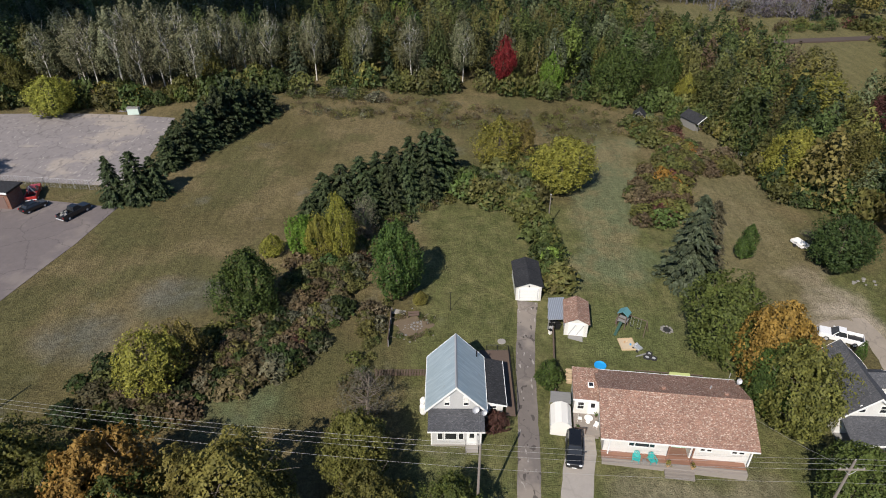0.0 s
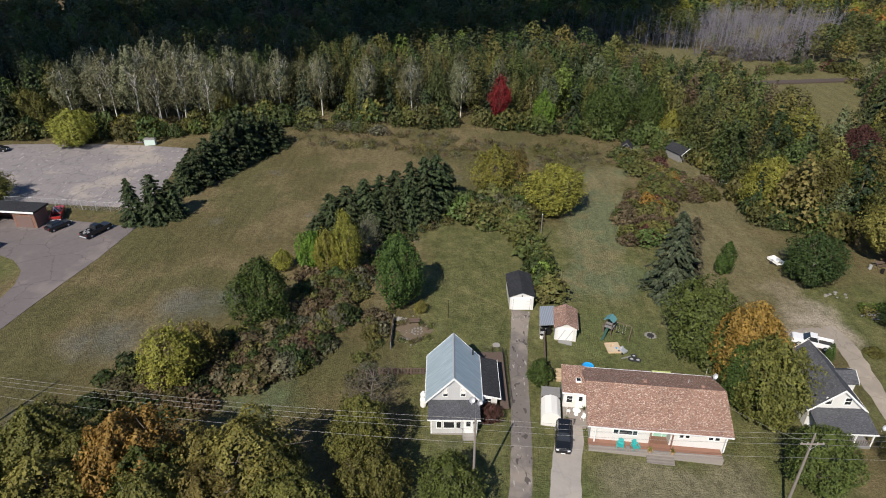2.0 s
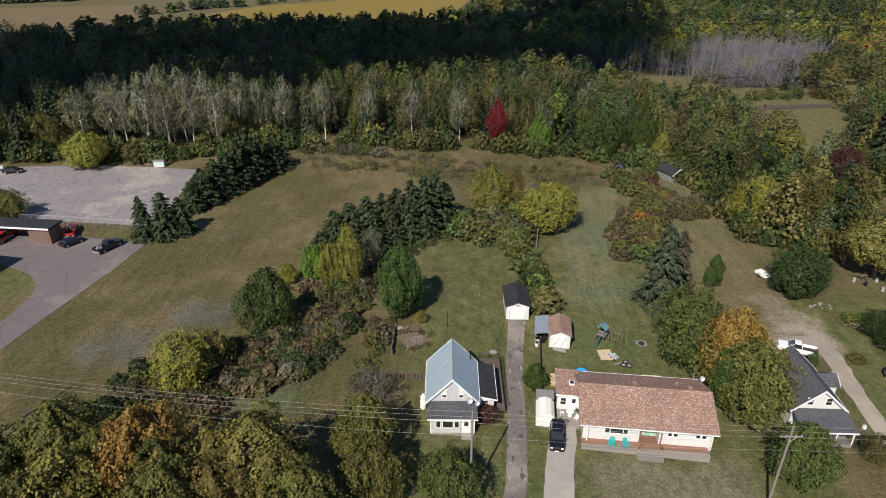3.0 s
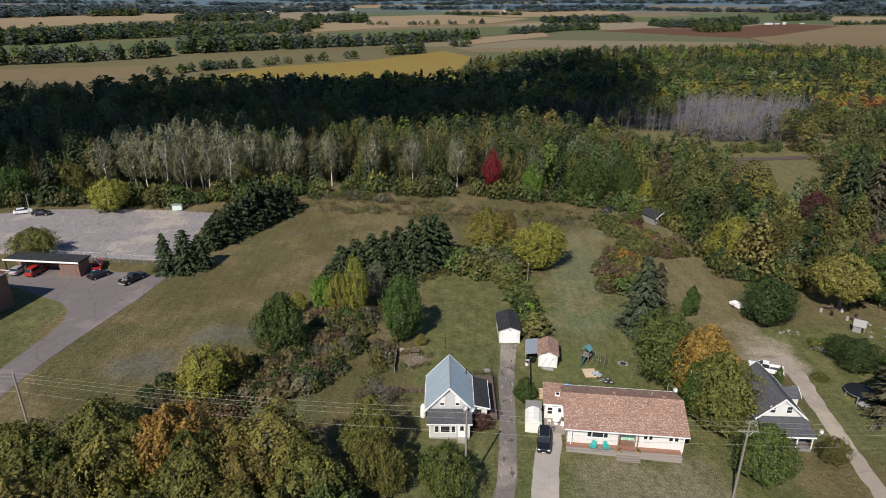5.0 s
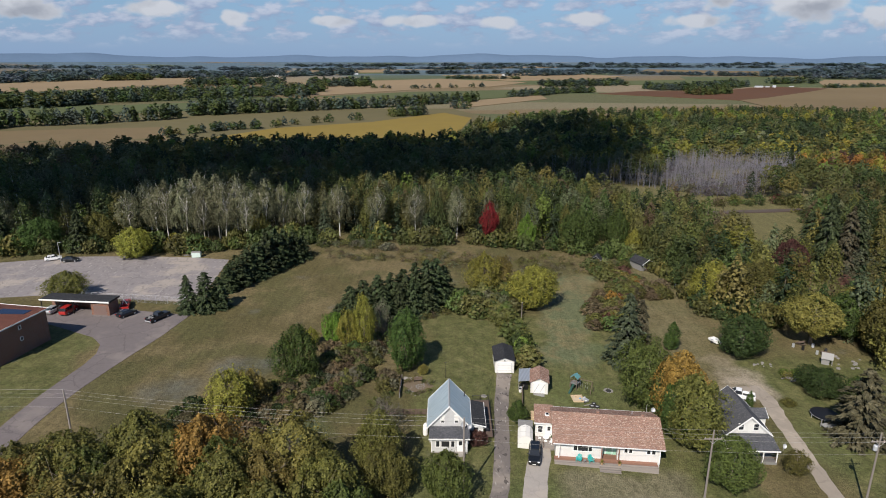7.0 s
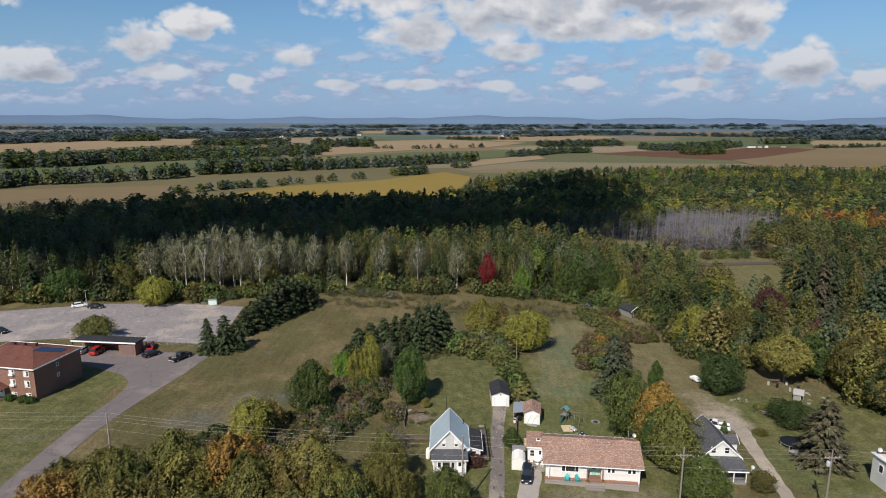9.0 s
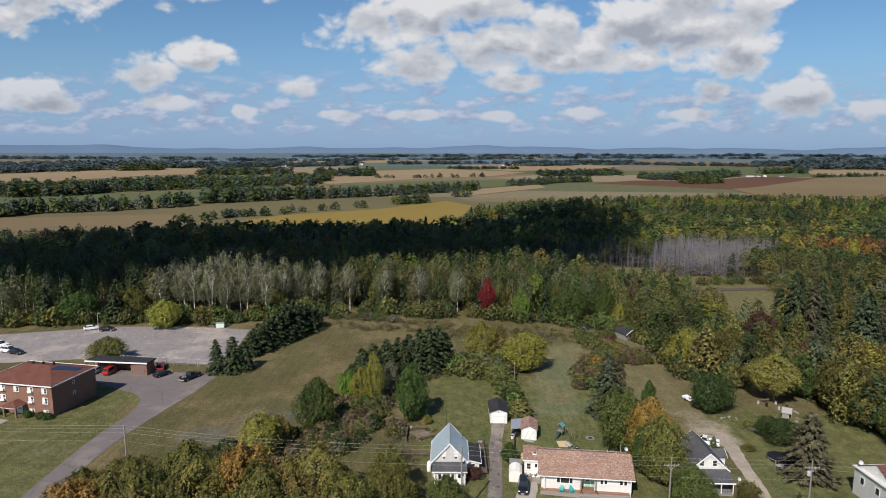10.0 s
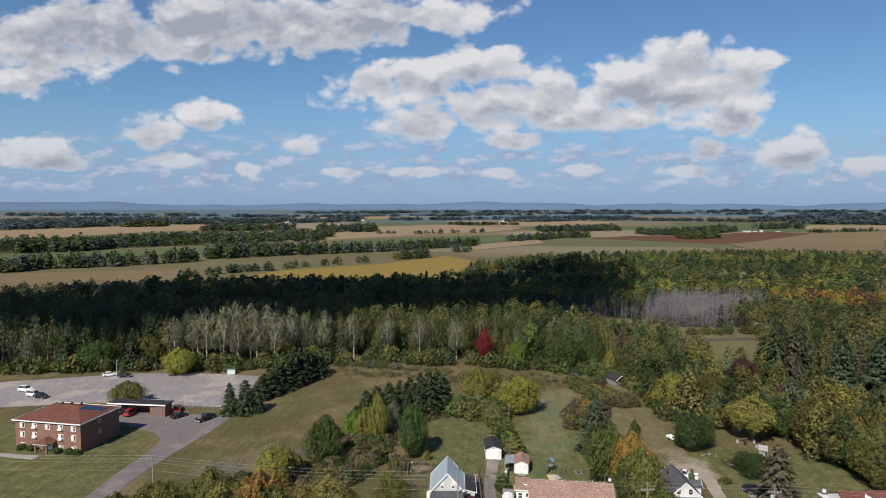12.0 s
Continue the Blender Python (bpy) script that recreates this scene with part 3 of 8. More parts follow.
# ---- land ----
def ground():
    xs = np.unique(np.concatenate([np.linspace(-150, 150, 61), np.sign(np.linspace(-1, 1, 61)) * np.abs(np.linspace(-1, 1, 61)) ** 2 * 4600]))
    ys = np.unique(np.concatenate([np.linspace(-260, 260, 66), 260 + np.linspace(0, 1, 50) ** 1.8 * 4250, -260 - np.linspace(0, 1, 8) ** 2 * 1500]))
    gx, gy = np.meshgrid(xs, ys)
    gz = land(gx, gy)
    v = np.stack([gx, gy, gz], -1).reshape(-1, 3)
    k = len(xs)
    i = (np.arange(len(ys) - 1)[:, None] * k + np.arange(k - 1)[None, :]).ravel()
    ob = new("ground", fast_mesh("ground", v, np.stack([i, i + 1, i + k + 1, i + k], -1), GROUND, flat=False))
    return tagged(ob, "dry mown grass with greener lawns and far farmland", "ground", kind="structure")


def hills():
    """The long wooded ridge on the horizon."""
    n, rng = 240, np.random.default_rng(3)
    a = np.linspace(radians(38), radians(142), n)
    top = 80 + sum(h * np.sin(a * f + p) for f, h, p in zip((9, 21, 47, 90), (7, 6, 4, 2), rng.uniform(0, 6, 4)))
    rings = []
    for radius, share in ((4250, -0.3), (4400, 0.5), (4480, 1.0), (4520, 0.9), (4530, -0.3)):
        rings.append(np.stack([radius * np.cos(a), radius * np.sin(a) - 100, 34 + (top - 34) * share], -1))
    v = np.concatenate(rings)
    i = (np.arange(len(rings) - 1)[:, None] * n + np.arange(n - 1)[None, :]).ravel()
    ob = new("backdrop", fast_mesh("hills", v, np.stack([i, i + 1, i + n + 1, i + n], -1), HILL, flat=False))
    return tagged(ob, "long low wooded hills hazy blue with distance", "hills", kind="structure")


ground()
hills()


# ---- plants ----
def cards(c, nrm, size, rng, long=1.0, axis=None, tilt=0.58):
    """Small leaf sprays: one pointed blade each, at c, facing roughly nrm."""
    n = len(c)
    nrm = nrm + rng.normal(0, tilt, (n, 3))
    nrm /= np.linalg.norm(nrm, axis=1)[:, None] + 1e-6
    ref = rng.normal(0, 1, (n, 3)) if axis is None else axis + rng.normal(0, 0.22, (n, 3))
    u = ref - nrm * (ref * nrm).sum(1)[:, None]
    u /= np.linalg.norm(u, axis=1)[:, None] + 1e-6
    v = np.cross(nrm, u)
    s = (size * rng.uniform(0.6, 1.4, n))[:, None]
    j = rng.uniform(0.7, 1.25, (3, n, 1))
    root = c - u * s * long * 0.62
    return np.stack([c + u * s * long * 1.15 * j[0], root + v * s * j[1], root - v * s * j[2]], 1)


def tube(points, radii, sides=6):
    """A limb through points with its thickness at each."""
    p = np.asarray(points, float)
    d = np.gradient(p, axis=0)
    d /= np.linalg.norm(d, axis=1)[:, None] + 1e-9
    a = np.cross(d, (0.31, 0.87, 0.11))
    a /= np.linalg.norm(a, axis=1)[:, None] + 1e-9
    b = np.cross(d, a)
    t = np.arange(sides) * 2 * np.pi / sides
    ring = p[:, None] + np.asarray(radii)[:, None, None] * (np.cos(t)[None, :, None] * a[:, None] + np.sin(t)[None, :, None] * b[:, None])
    k = len(p)
    i, s = np.meshgrid(np.arange(k - 1), np.arange(sides), indexing="ij")
    f = np.stack([i * sides + s, i * sides + (s + 1) % sides, (i + 1) * sides + (s + 1) % sides, (i + 1) * sides + s], -1).reshape(-1, 4)
    return ring.reshape(-1, 3), f


def gather(pieces):
    verts, faces, at = [], [], 0
    for v, f in pieces:
        verts.append(v)
        faces.append(f + at)
        at += len(v)
    return np.concatenate(verts), np.concatenate(faces)


def quads(q):
    k = q.shape[1]
    return q.reshape(-1, 3), np.arange(len(q) * k).reshape(-1, k)


def limbs(rng, h, r, base, count, thick, lean=0.0, sides=6, fork=0, steep=1.0):
    """A tapered trunk with limbs that spread into the crown."""
    zs = np.linspace(-0.3, h * 0.86, 7)
    sway = np.cumsum(rng.normal(0, 0.02 * h, (7, 2)), 0) * np.linspace(0, 1, 7)[:, None]
    path = np.column_stack([sway, zs])
    path[:, 0] += lean * np.linspace(0, 1, 7) ** 2 * h
    out = [tube(path, thick * np.linspace(1.15, 0.16, 7), sides)]
    for k in range(count):
        t = rng.uniform(base * 0.8, 0.82)
        p0 = np.array([np.interp(t * h * 0.86, zs, path[:, i]) for i in range(3)])
        ang = rng.uniform(0, 2 * np.pi)
        reach = r * rng.uniform(0.55, 0.95) * (1.1 - 0.5 * t)
        rise = rng.uniform(0.35, 1.0) * reach * steep
        mid = p0 + np.array([math.cos(ang), math.sin(ang), 0]) * reach * 0.5 + np.array([0, 0, rise * 0.35])
        end = p0 + np.array([math.cos(ang), math.sin(ang), 0]) * reach + np.array([0, 0, rise])
        out.append(tube([p0, mid, end], [thick * 0.42 * (1 - t * 0.5), thick * 0.24, thick * 0.06], max(4, sides - 2)))
        for _ in range(fork):
            s = rng.uniform(0.35, 0.9)
            q0 = p0 + (end - p0) * s
            q1 = q0 + rng.normal(0, 0.28, 3) * reach + np.array([0, 0, 0.25 * reach])
            out.append(tube([q0, q1], [thick * 0.16, thick * 0.04], 3))
    return gather(out)


def ripple(rng, p, low, high, waves=7):
    """Smooth random relief between about -1 and 1 at places p, with wave numbers from low to high."""
    k = rng.normal(0, 1, (waves, p.shape[1]))
    k *= (rng.uniform(low, high, waves) / np.linalg.norm(k, axis=1))[:, None]
    return np.sin(p @ k.T + rng.uniform(0, 6.28, waves)).sum(1) / math.sqrt(waves)


def broadleaf(rng, h, r, base, count, leaf, heads=5, gap=0.4, tilt=0.7, peak=0.75):
    """Crown of a few leafy heads that grow into one another, ragged and open in places; base: bare share of the height."""
    hx, hy = np.zeros(heads), np.zeros(heads)
    hr, top, foot = np.full(heads, 0.72), np.ones(heads), np.zeros(heads)
    if heads > 1:
        a = np.arange(heads - 1) * 2 * np.pi / (heads - 1) + rng.uniform(-0.5, 0.5, heads - 1) + rng.uniform(0, 6)
        d = rng.uniform(0.40, 0.62, heads - 1)
        hx[1:], hy[1:] = np.cos(a) * d, np.sin(a) * d
        hr[1:] = rng.uniform(0.40, 0.56, heads - 1)
        top[1:] = rng.uniform(0.62, 0.93, heads - 1)
        foot[1:] = rng.uniform(0.0, 0.16, heads - 1)
    else:
        hr[:] = 1.0
    many = int(count * 2.6)
    share = hr ** 2 * (top - foot)
    k = rng.choice(heads, many, p=share / share.sum())
    z = rng.beta(1.5, 1.35, many)
    th = rng.uniform(0, 2 * np.pi, many)
    def profile(v):
        return np.sin(np.pi * np.clip(0.07 + 0.93 * v, 0, 1) ** peak) ** 0.72
    ring = np.column_stack([np.cos(th) * 1.6, np.sin(th) * 1.6, z * 2.2]) + k[:, None] * 3.1
    plume = ripple(rng, ring * np.array([1, 1, 0.8]), 4.0, 8.0)
    bump = 1 + 0.20 * ripple(rng, ring, 1.5, 3.0) + 0.22 * plume + 0.10 * ripple(rng, ring, 10.0, 16.0)
    deep = 1 - np.abs(rng.normal(0, 0.21, many)) + 0.16 * rng.random(many) ** 3
    reach = profile(z) * hr[k] * np.clip(bump, 0.35, 1.6) * np.clip(deep, 0.25, 1.2)
    zz = foot[k] + (top - foot)[k] * z + 0.055 * plume
    pos = np.column_stack([hx[k] + np.cos(th) * reach, hy[k] + np.sin(th) * reach, zz])
    inside = np.zeros(many)
    for i in range(heads):
        v = (pos[:, 2] - foot[i]) / (top[i] - foot[i])
        rr = profile(np.clip(v, 0, 1)) * hr[i] + 1e-3
        near = np.where((v > 0) & (v < 1), 1 - np.hypot(pos[:, 0] - hx[i], pos[:, 1] - hy[i]) / rr, 0)
        inside = np.maximum(inside, np.where(k == i, 0, near))
    open_at = ripple(rng, pos * np.array([1, 1, 1.5]), 6.0, 15.0, 10)
    keep = (inside < 0.45) & ((open_at > -1.3 + gap * 1.6) | (rng.random(many) < 0.16))
    keep = np.flatnonzero(keep)[:count]
    pos, th, k = pos[keep], th[keep], k[keep]
    n = np.column_stack([np.cos(th), np.sin(th), 0.55 + 0.9 * (pos[:, 2] - 0.45)])
    pos = pos * np.array([r, r, h * (1 - base)]) + np.array([0, 0, h * base])
    return cards(pos, n, leaf, rng, 1.25, tilt=tilt)


def conifer(rng, h, r, count, leaf, base=0.04, droop=0.35):
    """Spruce or pine: tiers of drooping boughs, each a spray of needle tufts."""
    tiers = max(9, int(h * 1.7))
    z = base + (1 - base) * (np.arange(tiers) + 0.2) / tiers
    rad = (1 - z) ** 0.66 * rng.uniform(0.78, 1.14, tiers) + 0.03
    per = np.maximum(6, (15 * (1 - z) + 6)).astype(int)
    b_t = np.repeat(np.arange(tiers), per)
    ang = rng.uniform(0, 2 * np.pi, len(b_t))
    br = rad[b_t] * rng.uniform(0.66, 1.18, len(b_t))
    k = max(3, int(count / len(b_t)))
    s = rng.uniform(0.15, 1.0, (len(b_t), k)) ** 0.7
    side = rng.normal(0, 0.11, (len(b_t), k)) * (1.25 - s)
    a = ang[:, None] + side * 1.6
    x, y = np.cos(a) * s * br[:, None] * r, np.sin(a) * s * br[:, None] * r
    zz = (z[b_t] + rng.uniform(-0.5, 0.5, len(b_t)) / tiers)[:, None] * h + (0.18 * s - droop * s ** 2) * br[:, None] * r + rng.normal(0, 0.04, s.shape) * r * 0.3
    pos = np.stack([x, y, zz], -1).reshape(-1, 3)
    axis = np.stack([np.cos(a), np.sin(a), -0.55 * np.ones_like(a)], -1).reshape(-1, 3)
    return cards(pos, np.tile([0.0, 0.0, 0.9], (len(pos), 1)) + axis * 0.4, leaf, rng, 2.1, axis, 0.38)


RECIPES = {  # height, half width, bare share, sprays, spray size, heads, gap, limbs, trunk
    "maple": (12.0, 4.8, 0.04, 13000, 0.135, 4, 0.30, 9, 0.26),
    "broad": (12.0, 5.5, 0.05, 15000, 0.140, 6, 0.42, 10, 0.28),
    "shade": (12.0, 5.5, 0.26, 11500, 0.145, 6, 0.45, 12, 0.30),
    "airy": (12.0, 5.0, 0.05, 9500, 0.135, 5, 0.75, 14, 0.24),
    "bare": (12.0, 5.0, 0.10, 1800, 0.12, 5, 0.8, 34, 0.24),
    "shrub": (4.0, 2.6, 0.0, 4200, 0.105, 5, 0.4, 7, 0.08),
    "poplar": (17.0, 4.0, 0.28, 4800, 0.135, 5, 0.8, 24, 0.17),
    "round": (9.0, 4.6, 0.0, 12000, 0.130, 5, 0.25, 7, 0.2),
    "column": (12.0, 2.8, 0.04, 6500, 0.135, 3, 0.35, 8, 0.2),
}
PLANT_MESH = {}


def plant_mesh(kind, version):
    """Crown and trunk arrays of one plant, made once and shared by all that look alike."""
    key = (kind, version)
    if key in PLANT_MESH:
        return PLANT_MESH[key]
    rng = np.random.default_rng(sum(map(ord, kind)) * 7 + version)
    if kind in ("spruce", "pine"):
        crown = conifer(rng, 12.0, 3.6, 8600, 0.150, 0.02, 0.32) if kind == "spruce" else conifer(rng, 12.0, 4.6, 8600, 0.180, 0.01, 0.04)
        wood = tube([(0, 0, -0.3), (0, 0, 6), (0, 0, 11.7)], [0.2, 0.12, 0.02])
    else:
        h, r, base, count, leaf, heads, gap, arms, thick = RECIPES[kind]
        crown = broadleaf(rng, h, r, base, count, leaf, heads, gap, peak={"poplar": 1.05, "shade": 1.25, "column": 0.8}.get(kind, 0.92))
        wood = limbs(rng, h, r, max(base, 0.12) * (2.0 if kind == "poplar" else 1.0), arms, thick, fork=7 if kind == "bare" else 3 if kind in ("airy", "poplar", "shrub") else 1, steep=2.6 if kind == "poplar" else 1.0)
    PLANT_MESH[key] = (crown, wood, {})
    return PLANT_MESH[key]


def plant(name, kind, x, y, h, r, hue, label, category="tree", group="", version=0, bark=None, turn=None):
    """One tree or shrub at its own size: an upright base that carries trunk and crown."""
    crown, wood, made = plant_mesh(kind, version)
    size = {"spruce": (12.0, 3.6), "pine": (12.0, 4.6)}.get(kind) or RECIPES[kind][:2]
    bark = bark or BARK
    if hue not in made:
        made[hue] = fast_mesh("crown", *quads(crown), LEAF[hue])
    if bark.name not in made:
        made[bark.name] = fast_mesh("trunk", *wood, bark, flat=False)
    ob = thing(name, (x, y, z_at(x, y) - 0.05), 0, label, category, group)
    ob.rotation_euler[2] = turn if turn is not None else (x * 12.9898 + y * 78.233) % 6.28
    ob.scale = (r / size[1], r / size[1], h / size[0])
    part("trunk", made[bark.name], None, ob)
    part("crown", made[hue], None, ob)
    return ob


TALLNESS = {"tall": 4.6, "bush": 2.8, "low": 1.35, "fir": 3.8}     # height for a half width of one


def woods(name, label, rng, xs, ys, hs, rs, kinds, tones, count, leaf, trunks=None, category="woods", bare=None, leaves="mixed"):
    """Many trees nobody could count, as one mass of foliage; each tree keeps its own colour."""
    base = {}
    crowns, tints = [], []
    for kind in set(kinds):
        base[kind] = []
        for v in range(5):
            g = np.random.default_rng(v * 31 + sum(map(ord, kind)))
            k = TALLNESS[kind]
            base[kind].append(conifer(g, k, 1.0, count, leaf, 0.05, 0.3) if kind == "fir" else
broadleaf(g, k, 1.0, bare if bare is not None else 0.16, count, leaf, 2, 0.55, peak=0.95) if kind == "tall" else
                              broadleaf(g, k, 1.0, bare if bare is not None else 0.02, count, leaf, 4, 0.35))
    # the unit plants are stretched to height and width here
    for x, y, h, r, kind, tone in zip(xs, ys, hs, rs, kinds, tones):
        q = base[kind][rng.integers(5)]
        a = rng.uniform(0, 6.28)
        ca, sa = math.cos(a), math.sin(a)
        p = np.empty_like(q)
        p[..., 0] = (q[..., 0] * ca - q[..., 1] * sa) * r + x
        p[..., 1] = (q[..., 0] * sa + q[..., 1] * ca) * r + y
        p[..., 2] = q[..., 2] * h / TALLNESS[kind] + z_at(x, y) - 0.1
        crowns.append(p)
        tints.append(np.tile(np.array(TONE[tone]) * rng.uniform(0.7, 1.3) * rng.uniform(0.92, 1.08, 3), (len(p), 1)))
    crowns, tints = np.concatenate(crowns), np.concatenate(tints)
    ob = new(name, fast_mesh(name, *quads(crowns), LEAF[leaves], tints))
    tagged(ob, label, category, kind="stuff")
    if trunks:
        bark, share, thick = trunks
        stems = []
        for x, y, h, r in zip(xs, ys, hs, rs):
            if rng.random() < share:
                z = z_at(x, y)
                tip = (x + rng.normal(0, 0.5), y + rng.normal(0, 0.5), z + h * 0.8)
                stems.append(tube([(x, y, z - 0.3), tip], [thick, thick * 0.35], 4))
        if stems:
            part("trunk", fast_mesh("stems", *gather(stems), bark), None, ob, kind="stuff")
    return ob


def scatter(rng, count, inside, x0, x1, y0, y1, gap):
    """Random places at least a gap apart for which inside(x, y) holds."""
    cells, out = {}, []
    pts = rng.uniform((x0, y0), (x1, y1), (count, 2))
    ok = inside(pts[:, 0], pts[:, 1])
    for x, y in pts[ok]:
        i, j = int(x // gap), int(y // gap)
        if any((x - a) ** 2 + (y - b) ** 2 < gap * gap for di in (-1, 0, 1) for dj in (-1, 0, 1) for a, b in cells.get((i + di, j + dj), ())):
            continue
        cells.setdefault((i, j), []).append((x, y))
        out.append((x, y))
    return np.array(out)


def choose(rng, n, **shares):
    names = list(shares)
    p = np.array([shares[k] for k in names], float)
    return [names[i] for i in rng.choice(len(names), n, p=p / p.sum())]


# single trees and shrubs that stand out
def single(rows):
    for x, y, h, r, hue, kind, label in rows:
        plant("tree" if h > 5 else "shrub", kind, x, y, h, r, hue, label, "tree" if h > 5 else "shrub", version=int(abs(x) * 3) % 3, bark=BIRCH if kind == "poplar" else None)


single([
    (-17.2, 0.6, 12.6, 4.2, "green", "maple", "full green maple beside the vegetable plot"),
    (-37.2, -5.8, 11.2, 4.5, "green", "maple", "dark green tree above the overgrown thicket"),
    (-45.2, -19.8, 9.8, 4.4, "yellow", "airy", "yellowing tree at the end of the thicket"),
    (-43.0, -16.0, 8.0, 3.2, "ochre", "airy", "thin yellow-brown tree in the thicket"),
    (-26.8, 8.6, 12.5, 2.6, "yellow", "airy", "slim yellow poplar in the thicket"),
    (-30.2, 8.4, 9.0, 2.6, "yellow", "airy", "thin yellow tree in the thicket"),
    (-33.4, 10.8, 7.0, 3.0, "lime", "shrub", "bright green bush at the field edge"),
    (-38.3, 10.0, 3.8, 1.9, "yellow", "shrub", "bright yellow shrub at the field edge"),
    (12.2, 35.4, 10.8, 6.4, "yellow", "broad", "broad yellow-green tree with a round crown"),
    (0.4, 43.5, 11.5, 5.2, "yellow", "airy", "yellowing tree with thin leaves behind the bushes"),
    (5.0, 46.0, 10.0, 4.2, "ochre", "airy", "thin yellow tree beside the broad one"),
])
single([
    (26.8, -11.0, 13.4, 5.6, "forest", "broad", "tall green tree turning yellow at the top"),
    (30.6, -16.6, 13.4, 5.0, "orange", "broad", "orange autumn maple behind the long bungalow"),
    (30.2, -23.4, 12.8, 5.0, "olive", "broad", "large olive-green tree shading the side of the bungalow"),
    (29.0, -20.0, 10.0, 4.0, "green", "broad", "green tree crowded between two larger ones"),
    (32.4, -33.2, 8.4, 4.0, "forest", "broad", "leafy green tree beside the crossarm pole"),
    (39.8, 13.6, 6.3, 2.1, "green", "column", "small green tree alone on the grass"),
    (54.4, 12.0, 9.2, 5.2, "dark", "round", "dense dark green bush beside the gravel drive"),
    (2.8, -16.8, 3.6, 2.0, "green", "shrub", "clipped green bush beside the lane"),
    (-9.6, -37.8, 7.6, 3.4, "forest", "round", "round green tree in the front yard of the house"),
    (-4.4, -24.4, 2.4, 1.7, "maroon", "shrub", "dark reddish shrub against the side of the house"),
    (-14.0, -1.5, 2.2, 1.1, "ochre", "shrub", "small yellow shrub at the edge of the plot"),
    (53.8, -9.0, 1.3, 1.5, "olive", "shrub", "low round shrub on the lawn"),
])
single([
    (62.6, -4.0, 5.0, 4.6, "dark", "round", "dense rounded shrub by the log garden"),
    (44.2, -29.6, 4.2, 2.2, "olive", "airy", "ragged bush beside the gravel lane"),
    (66.0, -8.0, 5.6, 2.4, "green", "column", "small tree behind the rounded shrub"),
    (-103.5, 33.4, 6.6, 4.8, "olive", "round", "rounded bush standing in the car park"),
    (-102.6, 66.5, 9.0, 5.6, "yellow", "round", "wide yellowing tree at the edge of the car park"),
    (58.8, 40.5, 12.0, 5.8, "yellow", "broad", "yellowing tree at the wood's edge"),
    (68.6, 37.5, 13.5, 6.2, "olive", "broad", "tall olive tree at the wood's edge"),
    (72.6, 18.0, 12.0, 6.6, "ochre", "shade", "wide ochre tree over the log garden"),
    (89.0, 24.0, 12.0, 7.0, "ochre", "broad", "wide yellow-brown tree beyond the lawn"),
    (91.5, 65.0, 11.5, 5.4, "maroon", "broad", "dark maroon tree in the eastern woods"),
    (109.0, 41.0, 9.5, 4.8, "maroon", "broad", "reddish brown tree below the pines"),
    (116.5, 42.0, 9.0, 4.4, "brown", "broad", "brown-leaved tree below the white pine"),
    (79.0, 44.0, 10.5, 5.4, "green", "broad", "dark green tree behind the ochre one"),
])
single([
    (4.8, 89.5, 14.5, 3.0, "red", "shade", "bright red maple at the wood's edge"),
    (17.0, 88.5, 11.5, 3.3, "lime", "column", "bright green young tree at the wood's edge"),
    (34.5, 88.0, 13.5, 7.2, "green", "round", "large round green maple at the wood's edge"),
    (61.0, 84.0, 11.0, 6.0, "green", "broad", "green tree beside the small cabin"),
    (47.0, 88.5, 13.5, 4.6, "green", "maple", "green tree behind the hut"),
    (51.4, 84.0, 8.5, 3.0, "yellow", "maple", "small yellow tree among green ones"),
    (-133.0, 71.0, 10.0, 6.4, "green", "broad", "dark green tree at the edge of the car park"),
    (-118.0, 76.0, 11.0, 5.0, "olive", "broad", "olive tree at the edge of the car park"),
    (-70.0, 84.0, 11.0, 4.0, "ochre", "airy", "thin yellowing tree below the poplars"),
])
single([(x, y, h, r, "poplar", "poplar", "pale poplar with white limbs and thin grey-green leaves") for x, y, h, r in
        [(-110, 81, 17.0, 4.0), (-106, 86, 19.5, 4.4), (-102, 82, 18.0, 4.0), (-98, 80, 20.5, 4.8), (-95, 86, 19, 4.2), (-91.5, 79.5, 21, 5.0), (-88, 84, 22.5, 4.8), (-86, 78.5, 18.5, 4.0), (-83, 84, 22, 5.2), (-79.5, 79.5, 20, 4.4), (-77, 85, 21.5, 4.8), (-73, 80.5, 19.5, 4.4),
         (-68.5, 87, 20, 4.2), (-64, 91, 18, 4.0), (-57, 93, 18.5, 4.2), (-46, 95, 17.5, 4.0), (-33, 96, 17, 4.0), (-20, 96, 17.5, 4.2), (-6, 97, 16.5, 4.0)]])
for x, y, h, r, hue, kind in [(-121, 71, 13.5, 4.2, "spruce", "spruce"), (-51, 95, 12, 3.2, "blue", "spruce"), (-34, 93, 11, 3.0, "blue", "spruce"), (-16, 92, 10, 3.0, "spruce", "spruce"), (110, 88, 15, 4.6, "spruce", "spruce"),
                              (113, 82, 21, 5.0, "spruce", "spruce"), (122.5, 60, 20.5, 7.0, "pine", "pine"), (117, 76, 22, 5.6, "spruce", "spruce"), (123, 98, 17, 5.0, "spruce", "spruce"), (108, 75, 24, 5.4, "spruce", "spruce"), (110.5, 69, 21, 5.0, "rusty", "spruce"), (137, 62, 21, 7.0, "pine", "pine"), (-144, 70, 12, 4.2, "spruce", "spruce")]:
    plant("fir" if kind == "spruce" else "white_pine", kind, x, y, h, r, hue, "dark conifer standing among broadleaf trees" if kind == "spruce" else "wide white pine with layered boughs", "tree", version=int(abs(x)) % 3)
